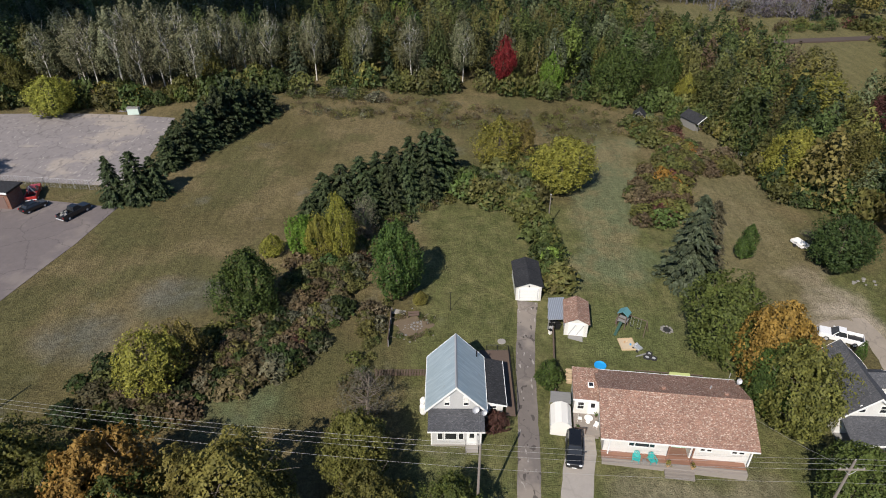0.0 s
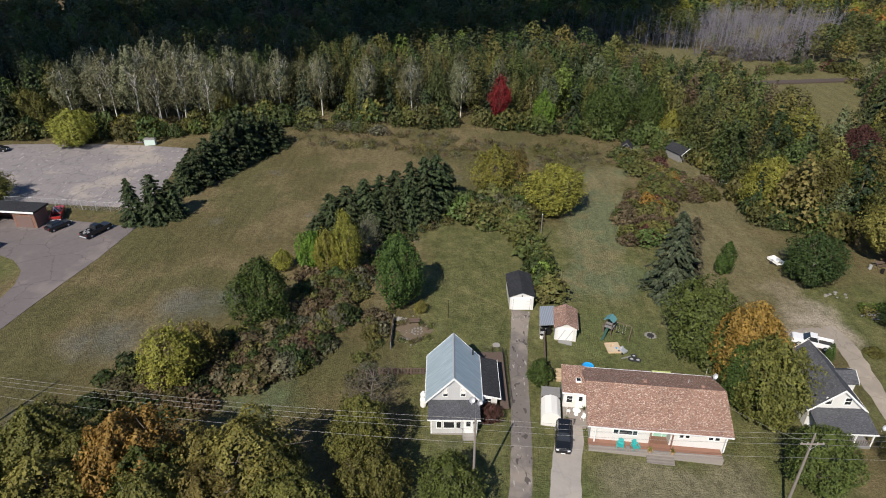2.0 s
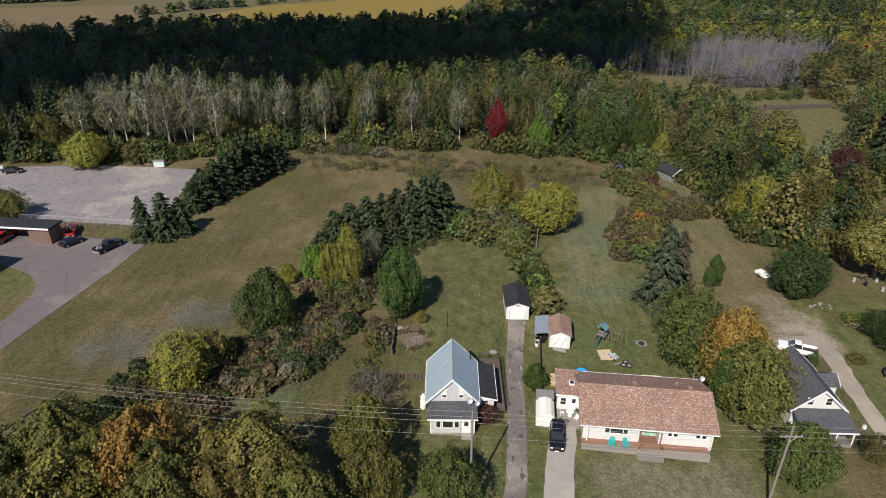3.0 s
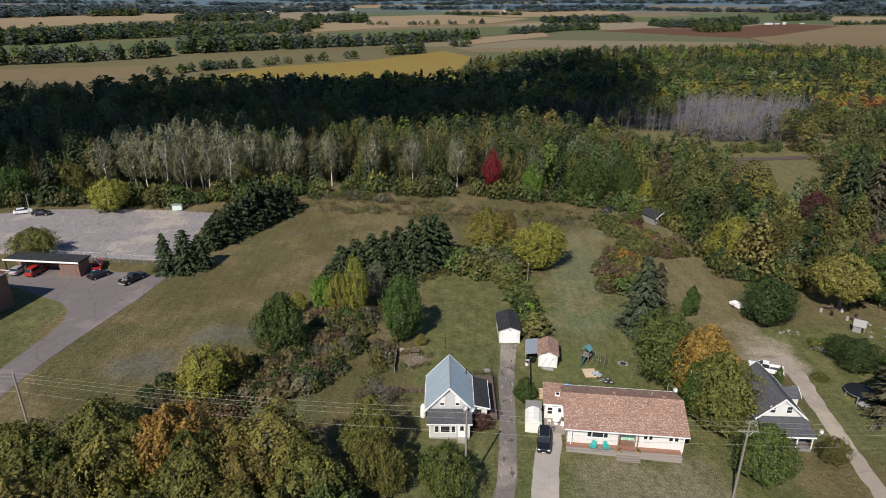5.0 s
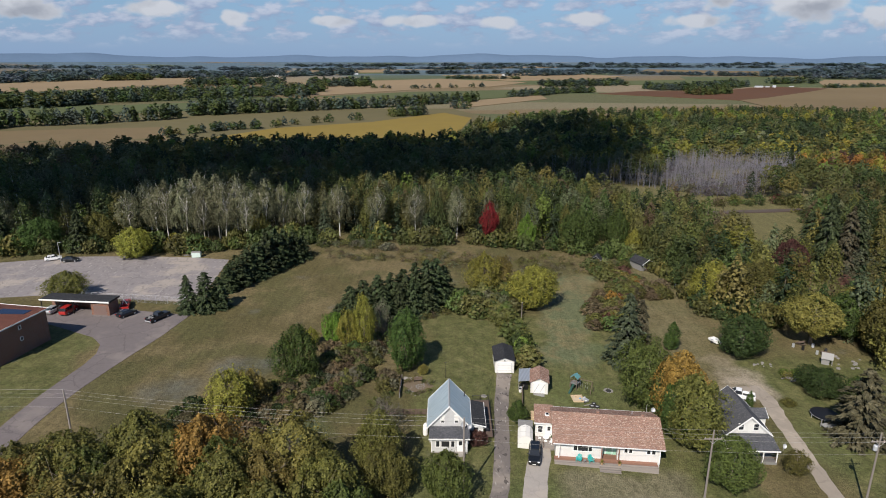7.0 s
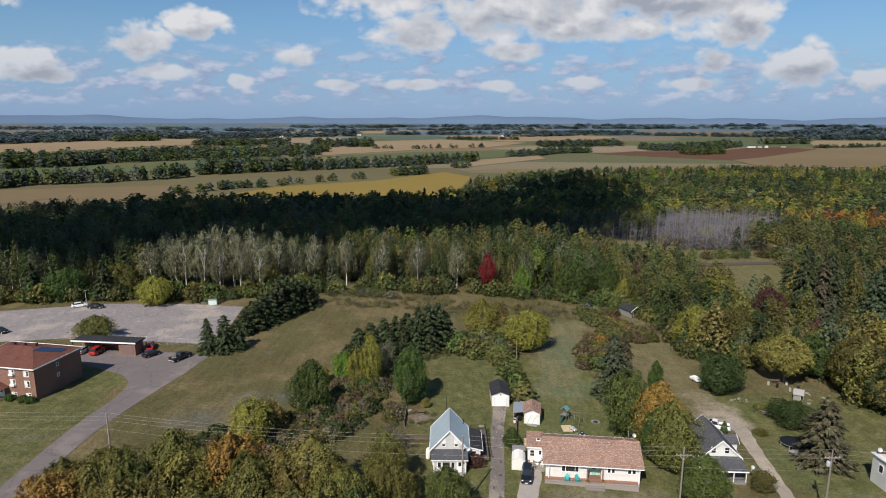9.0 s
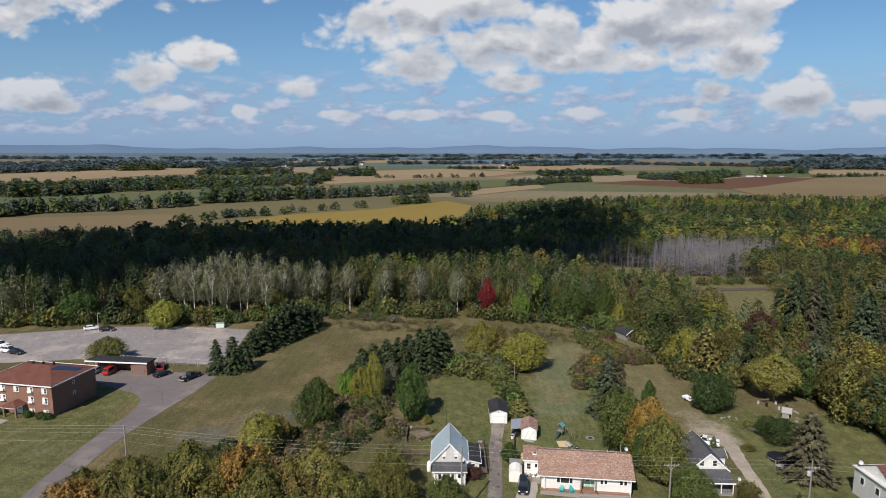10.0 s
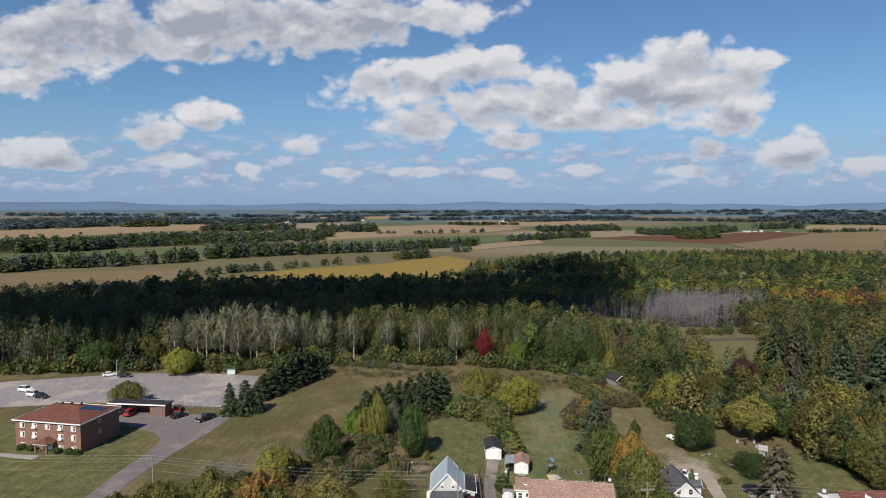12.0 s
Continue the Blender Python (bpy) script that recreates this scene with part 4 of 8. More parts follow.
plant("blue_spruce", "spruce", 27.6, 6.4, 15.5, 4.7, "blue", "tall blue spruce on the grass strip", "tree")
plant("blue_spruce", "spruce", 31.0, 8.8, 13.2, 3.6, "rusty", "tall spruce with browning needles beside the blue spruce", "tree", version=2)
plant("old_spruce", "spruce", 59.6, -19.8, 13.4, 5.6, "rusty", "wide old spruce with rusty needles", "tree", version=1)
plant("cedar", "column", 44.9, -12.0, 4.2, 0.75, "green", "slim dark cedar beside the cottage", "tree", version=1)
plant("bare_tree", "bare", -19.6, -22.6, 7.0, 3.6, "grey", "half-bare grey tree beside the picket fence", "tree")
plant("bare_tree", "bare", -23.6, 15.5, 9.0, 2.6, "grey", "half-bare grey tree next to the spruces", "tree", version=1)
for i, (x, y, h, r) in enumerate([(-31.5, 21.6, 9.4, 4.4), (-28.6, 23.2, 10.4, 4.6), (-25.6, 24.8, 11.0, 4.6), (-22.6, 26.6, 11.2, 4.7), (-19.8, 28.6, 11.6, 4.7), (-17.0, 30.8, 12.2, 4.7),
                                  (-14.4, 33.0, 12.6, 4.8), (-12.0, 35.4, 12.4, 4.8), (-10.0, 38.0, 9.5, 4.2), (-29.0, 18.5, 7.0, 3.6), (-33.8, 19.0, 6.0, 3.2), (-24.0, 22.4, 9.0, 3.8), (-20.8, 25.2, 9.0, 3.8), (-17.6, 27.6, 9.4, 3.8), (-14.4, 30.0, 10.0, 3.8)]):
    plant("spruce", "spruce", x, y, h, r, "spruce", "dense dark spruce in a windbreak row", "tree", "spruce windbreak", i % 3)
for i, (x, y, h, r) in enumerate([(-70.6, 26.0, 9.2, 3.0), (-66.4, 26.6, 10.0, 3.7), (-64.0, 28.6, 8.0, 3.2)]):
    plant("spruce", "spruce", x, y, h, r, "spruce", "dark spruce at the corner of the car park", "tree", "car park spruces", i % 3)
for i, (x, y, h, r) in enumerate([(-66.0, 40.0, 7.0, 3.4), (-64.4, 43.6, 8.6, 3.7), (-66.6, 45.2, 6.6, 3.2), (-63.0, 47.4, 9.6, 3.8), (-61.4, 51.0, 10.4, 4.0), (-60.0, 54.8, 12.2, 4.2), (-62.6, 53.4, 8.6, 3.6), (-58.2, 58.4, 12.0, 4.2),
                                  (-56.6, 62.2, 11.0, 4.0), (-54.8, 65.8, 9.2, 3.7), (-53.0, 69.0, 7.4, 3.4), (-60.4, 60.0, 9.0, 3.6)]):
    plant("pine", "pine" if i % 2 else "spruce", x, y, h, r, "spruce", "dark bushy pine in a row along the car park", "tree", "car park pines", i % 3)

# front-yard trees along the road
for i, (x, y, h, r, hue) in enumerate([(-60.0, -40.0, 10.0, 6.0, "olive"), (-52.5, -36.0, 11.0, 5.5, "olive"), (-48.0, -43.0, 11.5, 5.5, "ochre"), (-43.0, -37.5, 11.5, 5.4, "orange"),
                                       (-38.0, -44.0, 10.5, 5.2, "olive"), (-30.5, -38.0, 12.0, 6.0, "ochre"), (-25.0, -43.0, 10.0, 5.0, "olive"), (-55.0, -49.0, 10.5, 5.8, "ochre"), (-35.5, -37.0, 9.0, 4.5, "ochre"),
                                       (-66.5, -46.0, 9.0, 5.5, "orange"), (-19.6, -31.5, 9.6, 3.8, "olive"), (-17.6, -37.0, 8.5, 3.8, "olive"), (-30.0, -50.0, 10.0, 6.0, "olive"), (-43.0, -52.0, 10.5, 6.0, "olive"), (-69.0, -38.0, 7.0, 4.5, "olive"), (-57.0, -41.5, 9.0, 4.6, "forest"), (-47.0, -38.5, 9.5, 4.6, "olive"), (-40.0, -40.0, 10.0, 4.8, "forest"), (-33.5, -42.5, 10.0, 4.8, "ochre"), (-27.5, -39.0, 9.5, 4.4, "olive"), (-63.0, -42.0, 8.6, 4.6, "ochre"), (-22.5, -47.0, 9.0, 4.4, "forest"), (-50.5, -45.5, 10.0, 5.0, "olive")]):
    plant("yard_tree", "broad" if hue != "ochre" else "airy", x, y, h, r, hue, {"olive": "leafy tree with dull green early autumn leaves", "ochre": "tree with thin brownish yellow leaves",
          "orange": "tree with orange autumn leaves", "forest": "leafy tree still green in early autumn", "green": "small dark green tree in the yard"}[hue], "tree", "trees along the road", i % 3)

# thicket and hedges: shrubs that run into one another
def along(rng, line, wide, count):
    """Places scattered along a line that narrows and widens: points of x, y and half width."""
    p = np.array(line, float)
    t = np.sort(rng.uniform(0, len(p) - 1, count))
    i = np.minimum(t.astype(int), len(p) - 2)
    q = p[i] + (p[i + 1] - p[i]) * (t - i)[:, None]
    return q + rng.uniform(-wide, wide, (count, 2)) * np.ones((count, 1))


def shrubs(name, label, line, wide, count, low, high, tones, seed, fat=0.75, leaves=560):
    g = np.random.default_rng(seed)
    p = along(g, line, wide, count)
    h = g.uniform(low, high, count)
    return woods(name, label, g, p[:, 0], p[:, 1], h, h * fat * g.uniform(0.8, 1.3, count), ["low"] * count, choose(g, count, **tones), leaves, 0.085, (BARK, 0.6, 0.06), "shrubs")


shrubs("thicket", "overgrown thicket of brown, olive and reddish shrubs", [(-50, -22), (-44, -20), (-38, -14), (-33, -10), (-30, -3), (-28, 5), (-29, 13)], 5.0, 420, 1.0, 2.9,
       dict(brown=7, olive=5, maroon=0.5, dark=2.5, green=1, grey=1.5), 5, 0.85, 520)
shrubs("hedge", "loose green hedge beside the garage", [(6.2, 3), (6.2, 8), (6.4, 16), (5.0, 24), (2.0, 29)], 0.9, 44, 2.2, 4.2, dict(green=5, olive=3, lime=1), 6)
shrubs("bushes", "mixed bushes between the two grass strips", [(-6, 34), (-1, 32), (3, 29), (6, 36), (1, 42), (8, 42)], 3.4, 60, 2.4, 5.2, dict(olive=4, green=4, sage=2), 7)
shrubs("sumac_hedge", "reddish and olive shrubs dividing the grass strips", [(29, 24), (31, 34), (35, 44), (41, 50), (46, 47), (42, 57), (36, 64)], 4.6, 210, 1.4, 3.4,
       dict(maroon=0.4, olive=6, brown=5, orange=0.4, green=2, ochre=1.5), 8, 0.85, 520)
shrubs("weeds", "tall dry weeds at the foot of the wood", [(-52, 80), (-30, 76), (-10, 74), (10, 66), (28, 72)], 9.0, 330, 0.7, 1.7, dict(brown=4, olive=4, grey=3, ochre=1), 9, 1.1, 90)
shrubs("bramble", "bramble and weeds under the spruces", [(-8, 33), (-16, 26), (-22, 18), (-21, 10)], 2.2, 60, 0.8, 2.0, dict(brown=3, olive=4, dark=2), 10, 1.0, 200)
shrubs("garden_weeds", "weeds and bushes along the garden plot", [(-20, -3), (-20.5, -9), (-21.5, -15), (-22, -19)], 1.2, 22, 0.8, 2.4, dict(olive=3, grey=3, brown=2, green=1), 12, 0.8, 260)


# the woods
def wood_edge(x):
    """How far north the woods reach."""
    return np.interp(x, [-800, -300, -262, -235, -215, -150, -80, -11, 40, 190, 500, 900, 1400], [120, 165, 195, 400, 480, 520, 535, 575, 790, 930, 1000, 930, 900])


def within(outline, x, y):
    """Which places lie inside an outline."""
    px, py = np.array(outline, float).T
    hit = np.zeros(len(x), bool)
    for i in range(len(px)):
        j = i - 1
        cross = (py[i] > y) != (py[j] > y)
        hit ^= cross & (x < (px[j] - px[i]) * (y - py[i]) / (py[j] - py[i] + 1e-9) + px[i])
    return hit


DROWNED = [(100, 207), (113, 192), (130, 180), (166, 214), (218, 290), (214, 322), (190, 348), (150, 332), (118, 262)]
DROWNED_WEST = [(46, 226), (72, 228), (100, 209), (116, 256), (60, 252)]
SEDGE = [(52, 236), (108, 214), (118, 190), (142, 178), (122, 160), (92, 132), (66, 134), (48, 168), (40, 200)]
GLADE = [(80, 140), (84, 108), (90, 76), (103, 76), (116, 98), (134, 128), (140, 150), (200, 172), (196, 188), (140, 178), (90, 160)]


def in_wood(x, y):
    south = np.interp(x, [-400, -150, -130, -104, -75, -56, 30, 50, 53, 57, 67, 80, 82, 84, 88, 100, 400], [20, 70, 78, 84, 88, 96, 96, 92, 68, 34, 29, 28, 12, -4, -10, -22, -60])
    open_land = within(GLADE, x, y) | within(SEDGE, x, y) | within(DROWNED, x, y)
    reach = np.abs(x + 9) < (y + 165) * 0.82 + 10
    pine_room = within([(106, 34), (140, 34), (146, 72), (116, 78), (103, 60)], x, y) | within([(83, 46), (99, 46), (99, 70), (85, 70)], x, y)
    return (y > south) & (y < wood_edge(x)) & ~open_land & ~pine_room & reach


def tall_row(seed, y0, y1, x0, x1, gap, tries, low, high, wide, tones, mix, count, leaf, name, label, trunks=None):
    g = np.random.default_rng(seed)
    p = scatter(g, tries, lambda x, y: in_wood(x, y), x0, x1, y0, y1, gap)
    n = len(p)
    h = g.uniform(low, high, n)
    kinds = choose(g, n, **mix)
    r = np.where(np.array(kinds) == "fir", h * 0.26, h * wide * g.uniform(0.8, 1.2, n))
    tn = [("spruce" if k == "fir" else t) for k, t in zip(kinds, choose(g, n, **tones))]
    for i, (x, y) in enumerate(p):        # autumn colour comes in drifts
        drift = noise.noise((x * 0.013, y * 0.009, 2.0))
        if y > 280 and kinds[i] != "fir":
            tn[i] = g.choice(["yellow", "ochre", "lime", "olive", "yellow"]) if drift > 0.14 else g.choice(["dark", "spruce", "green"]) if drift < -0.22 else (g.choice(["green", "dark", "green"]) if tn[i] in ("yellow", "orange", "ochre") else tn[i])
        if within([(190, 228), (262, 215), (300, 300), (232, 330)], np.array([x]), np.array([y]))[0] and kinds[i] != "fir":
            tn[i] = g.choice(["orange", "ochre", "maroon", "yellow", "olive", "orange"])
        elif within([(112, 268), (150, 336), (196, 352), (250, 372), (240, 420), (130, 390), (96, 300)], np.array([x]), np.array([y]))[0] and kinds[i] != "fir":
            tn[i] = g.choice(["yellow", "ochre", "green", "olive"])
    return woods(name, label, g, p[:, 0], p[:, 1], h, r, kinds, tn, count, leaf, trunks, bare=0.3 if y0 > 130 else None, leaves="canopy" if y0 > 130 else "mixed")


GREENS = dict(green=3.5, olive=5.5, dark=2.5, lime=0.4, ochre=0.8, sage=1.8, brown=0.4)
tall_row(21, 60, 135, -60, 66, 4.0, 3000, 10.5, 17, 0.25, GREENS, dict(tall=7, bush=3, fir=1.2), 1250, 0.057, "near_woods", "mixed green woodland edge with slender trunks", (BIRCH, 0.22, 0.10))
tall_row(22, 60, 135, -200, -60, 3.9, 2600, 12, 18.5, 0.21, dict(sage=5, olive=4, dark=1.5, green=4), dict(tall=8, bush=2, fir=1), 680, 0.066, "poplar_woods", "pale poplar wood with white trunks", (BIRCH, 0.75, 0.12))
single([
    (86.0, 13.0, 13.5, 7.0, "olive", "broad", "broad olive tree at the eastern wood's edge"), (88.5, 3.0, 13.0, 6.6, "ochre", "broad", "yellow-brown tree at the eastern wood's edge"),
    (90.5, -6.0, 12.5, 6.6, "olive", "broad", "olive tree above the dark wood's edge"), (94.0, -13.0, 12.5, 6.4, "green", "broad", "green tree above the dark wood's edge"),
    (97.0, 5.0, 14.0, 6.8, "olive", "broad", "tall olive tree in the eastern woods"), (99.0, -21.0, 12.0, 6.5, "ochre", "broad", "yellow-brown tree in the eastern woods"), (82.0, 22.0, 11.0, 5.5, "green", "broad", "dark green tree over the lawn"),
    (89.5, -1.0, 11.0, 5.6, "forest", "broad", "leafy green tree at the lawn's edge"), (89.0, -11.0, 11.5, 5.8, "olive", "broad", "olive tree at the lawn's edge"), (90.0, -20.0, 11.0, 5.6, "forest", "broad", "leafy green tree beside the red-roofed house"),
])
tall_row(23, -40, 135, 50, 150, 5.0, 3800, 9, 16, 0.32, dict(green=3, olive=6, dark=3, ochre=2.4, yellow=0.8, brown=1.2, maroon=0.3, sage=1.5), dict(bush=6, tall=3, fir=1.5), 1050, 0.059, "east_woods", "dense woods in early autumn colour", (BARK, 0.4, 0.14))
tall_row(24, 135, 300, -300, 320, 6.4, 6000, 10, 16, 0.36, GREENS, dict(tall=4, bush=4, fir=1.8), 420, 0.082, "middle_woods", "wide mixed woodland canopy", (BARK, 0.25, 0.14))
tall_row(25, 300, 1010, -440, 900, 10.0, 14000, 11, 18, 0.42, dict(green=6, olive=6, dark=2, lime=0.6, ochre=1.4, yellow=0.5, orange=0.3, sage=1.5), dict(bush=6, tall=3, fir=2), 130, 0.145, "far_woods", "far woodland canopy in green and gold")
tall_row(27, -60, 135, 150, 270, 7.0, 2200, 9, 16, 0.36, GREENS, dict(bush=7, tall=2, fir=1.5), 380, 0.095, "outer_woods", "woods to the east in early autumn colour")
shrubs("undergrowth", "shrubs and saplings along the foot of the woods", [(-165, 64), (-130, 70), (-112, 73), (-90, 74), (-74, 76), (-60, 86), (-30, 90), (0, 90), (30, 88), (56, 74), (56, 50), (58, 34), (70, 30)], 3.2, 260, 2.2, 6.4,
       dict(olive=5, green=5, ochre=1, dark=2, yellow=0.8), 31, 0.60, 380)
shrubs("hut_bushes", "bushes crowding round the small huts", [(34, 68.5), (38, 69), (42, 73), (44, 68), (46, 75), (54, 73)], 1.4, 30, 1.6, 3.6, dict(olive=3, green=4, sage=2, lime=1), 34, 0.7, 380)
shrubs("marsh_scrub", "grey scrub between the dead trees", [(112, 206), (128, 196), (146, 214), (168, 240), (196, 280), (206, 312), (184, 326), (150, 300), (132, 262), (120, 226)], 13.0, 560, 1.8, 5.6, dict(ash=7, grey=2, brown=1), 35, 0.62, 110)
shrubs("willow_scrub", "grey-green willow scrub before the woods", [(-48, 84), (-38, 83), (-27, 82)], 2.0, 26, 1.5, 2.6, dict(grey=3, green=2, olive=2), 32, 0.9, 300)
shrubs("marsh_bushes", "scattered bushes at the edge of the marsh", [(76, 96), (92, 162), (112, 164), (132, 170), (150, 172), (136, 128)], 4.0, 46, 2.0, 5.5, dict(olive=4, green=3, brown=2, maroon=1, ochre=1), 33, 0.7, 220)


def dead_trees():
    """Bleached standing trunks of a drowned wood."""
    g = np.random.default_rng(41)
    stems = []
    spots = g.uniform((44, 178), (220, 350), (3400, 2))
    spots = np.concatenate([spots[within(DROWNED, *spots.T)][:620], spots[within(DROWNED_WEST, *spots.T)][:150]])
    for x, y in spots:
        h, z = g.uniform(5, 15), z_at(x, y)
        lean = g.normal(0, 0.035, 2) * h
        stems.append(tube([(x, y, z - 0.3), (x + lean[0] * 0.5, y + lean[1] * 0.5, z + h * 0.5), (x + lean[0], y + lean[1], z + h)], [0.09, 0.065, 0.02], 4))
        for _ in range(20):
            t, a = g.uniform(0.25, 0.98), g.uniform(0, 6.28)
            p = np.array([x + lean[0] * t, y + lean[1] * t, z + h * t])
            stems.append(tube([p, p + np.array([math.cos(a), math.sin(a), g.uniform(0.1, 0.9)]) * g.uniform(0.7, 2.4) * (1.1 - t * 0.6)], [0.036, 0.016], 3))
    ob = new("dead_trees", fast_mesh("dead_trees", *gather(stems), DEAD_WOOD))
    tagged(ob, "stand of bleached grey dead trees in the marsh", "dead trees", kind="stuff")


dead_trees()


# ---- the plain: fields, hedgerows, farm woods ----
FARM = {
    "straw": plain("straw_field", (0.235, 0.175, 0.105), 0.95, 0.25, 0.02, spec=0.1), "stubble": plain("stubble_field", (0.160, 0.120, 0.066), 0.95, 0.3, 0.02, spec=0.1),
    "gold": plain("golden_bean_field", (0.205, 0.150, 0.040), 0.95, 0.25, 0.02, spec=0.1), "hay": plain("green_hay_field", (0.088, 0.102, 0.046), 0.95, 0.25, 0.02, spec=0.1),
    "tilled": plain("tilled_brown_field", (0.102, 0.053, 0.031), 0.95, 0.25, 0.02, spec=0.1), "dun": plain("dun_pasture", (0.122, 0.106, 0.054), 0.95, 0.35, 0.02, spec=0.1),
}
LIFT = [0.35]


def field(crop, outline, label):
    LIFT[0] += 0.08
    drape("field", outline, FARM[crop], LIFT[0], label, "field", 90.0)


field("dun", [(-1500, 560), (-330, 500), (0, 640), (60, 900), (0, 1100), (-420, 1060), (-720, 840)], "wide dun pasture below the woods")
field("stubble", [(-900, 140), (-300, 185), (-266, 215), (-242, 405), (-262, 500), (-386, 752), (-494, 725), (-760, 640)], "brown stubble field at the wood's edge")
field("gold", [(-300, 600), (-240, 740), (-120, 830), (-14, 1000), (30, 900), (0, 650), (-80, 600), (-190, 560)], "golden field of ripe beans")
field("hay", [(-900, 800), (-713, 832), (-307, 1265), (-339, 1400), (-853, 1028), (-1100, 960)], "long green hay field")
field("straw", [(-1500, 1350), (-1201, 1514), (-1094, 1877), (-991, 2104), (-883, 2197), (-1010, 2538), (-1132, 2430), (-1432, 2193), (-1524, 1965), (-1800, 1750)], "pale straw field below a dark wood")
field("straw", [(-574, 2322), (-35, 2603), (300, 2380), (140, 2080), (-29, 1955), (-258, 1645), (-355, 1494), (-470, 1560)], "wide straw-coloured field")
field("hay", [(-330, 1480), (0, 1330), (240, 1560), (300, 1900), (-100, 1720)], "green pasture between hedgerows")
field("straw", [(-3, 1080), (226, 1400), (235, 1580), (-2, 1256)], "narrow straw field")
field("tilled", [(400, 1640), (552, 1784), (692, 1790), (830, 1850), (1050, 2060), (1186, 1930), (760, 1450), (659, 1363)], "freshly tilled red-brown field")
field("stubble", [(616, 1136), (659, 1363), (760, 1450), (1186, 1930), (1450, 1960), (1227, 1647), (1042, 1378), (860, 1120)], "tan stubble field beside the farm")
field("straw", [(1250, 2060), (1560, 2060), (1700, 2240), (1420, 2360), (1330, 2240)], "pale field behind the farm")
field("straw", [(-37, 2842), (456, 3001), (772, 2719), (560, 2560), (235, 2452)], "far pale field")
field("straw", [(-900, 2850), (-250, 3050), (-300, 3250), (-950, 3020)], "far pale field strip")
field("hay", [(640, 2200), (1000, 2120), (1090, 2500), (700, 2440)], "far green field")
field("stubble", [(900, 2980), (1350, 2680), (1500, 2900), (1000, 3200)], "far tan field strip")
field("straw", [(-60, 3330), (600, 3440), (560, 3560), (-100, 3470)], "far pale field strip")

BELTS = {"x": [], "y": [], "h": [], "r": [], "tone": []}


def belt(line, deep, count, h, r, seed, **tones):
    """Trees scattered along a line and up to so many metres behind it."""
    g = np.random.default_rng(seed)
    p = along(g, line, 6.0, count)
    h, r = h * 1.4, r * 1.4
    hs = h * g.uniform(0.75, 1.2, count)
    BELTS["x"] += list(p[:, 0])
    BELTS["y"] += list(p[:, 1] + g.uniform(0, deep, count))
    BELTS["h"] += list(hs)
    BELTS["r"] += list(r * g.uniform(0.8, 1.25, count))
    BELTS["tone"] += choose(g, count, **(tones or dict(green=3, far=5, dark=2, olive=1)))


# farthest belts: distance haze painted into the leaf colour
HAZY_MIX = dict(haze=5, far=2)
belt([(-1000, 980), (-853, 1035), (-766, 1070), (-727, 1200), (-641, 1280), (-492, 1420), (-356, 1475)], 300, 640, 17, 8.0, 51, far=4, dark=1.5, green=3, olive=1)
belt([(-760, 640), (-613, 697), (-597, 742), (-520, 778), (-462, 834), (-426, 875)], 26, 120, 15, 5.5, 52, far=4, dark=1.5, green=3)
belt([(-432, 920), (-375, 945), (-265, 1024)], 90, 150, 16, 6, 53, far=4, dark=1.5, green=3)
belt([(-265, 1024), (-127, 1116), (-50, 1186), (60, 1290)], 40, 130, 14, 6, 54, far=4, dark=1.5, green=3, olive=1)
belt([(-355, 648), (-332, 662), (-308, 698), (-292, 720), (-269, 721), (-246, 752), (-186, 822), (-130, 862)], 8, 44, 8, 4.2, 55)
belt([(-100, 900), (-48, 950)], 30, 30, 11, 5, 56)
belt([(-1290, 2250), (-1150, 2330)], 160, 60, 15, 13, 57, olive=3, green=3, dark=2)
belt([(-1900, 1800), (-1560, 2020), (-1432, 2130), (-1243, 2330)], 520, 520, 16, 14, 58, **HAZY_MIX)
belt([(-1250, 2450), (-1000, 2520), (-776, 2620), (-442, 2800)], 200, 300, 15, 14, 59, **HAZY_MIX)
belt([(-900, 2060), (-616, 2150)], 180, 120, 16, 11, 60, far=4, dark=1, green=2)
belt([(-473, 2020), (-283, 2060)], 180, 110, 18, 11, 61, far=4, dark=1.5, green=2)
belt([(-2400, 2650), (-1450, 3080), (-900, 3060), (-40, 3290), (645, 3420), (1240, 3310), (2100, 2900)], 90, 250, 10, 18, 72, **HAZY_MIX)
belt([(-300, 2900), (460, 3010), (900, 2960)], 60, 130, 12, 15, 75, **HAZY_MIX)
belt([(140, 1440), (241, 1550), (325, 1675), (420, 1690)], 40, 90, 13, 7, 62, far=4, dark=1, green=3)
belt([(317, 2060), (460, 2100), (614, 2140)], 140, 120, 14, 10, 63, far=4, dark=1, green=2)
belt([(617, 1830), (760, 1840), (996, 2045)], 130, 170, 15, 9, 64, far=4, dark=1, green=3)
belt([(640, 1560), (760, 1630)], 90, 70, 14, 7, 65, dark=3, green=3, olive=1)
belt([(250, 2760), (814, 2870), (1349, 2600)], 50, 120, 11, 14, 66, **HAZY_MIX)
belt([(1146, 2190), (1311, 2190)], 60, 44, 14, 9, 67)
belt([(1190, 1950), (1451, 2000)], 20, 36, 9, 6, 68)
belt([(1425, 2430), (1681, 2315), (1900, 2200)], 140, 130, 15, 14, 69, **HAZY_MIX)
belt([(1370, 2590), (1905, 2640), (2300, 2500)], 180, 170, 14, 18, 70, **HAZY_MIX)
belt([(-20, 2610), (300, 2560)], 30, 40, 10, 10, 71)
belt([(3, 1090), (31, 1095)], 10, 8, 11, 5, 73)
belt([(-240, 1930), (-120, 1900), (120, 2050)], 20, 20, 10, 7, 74)
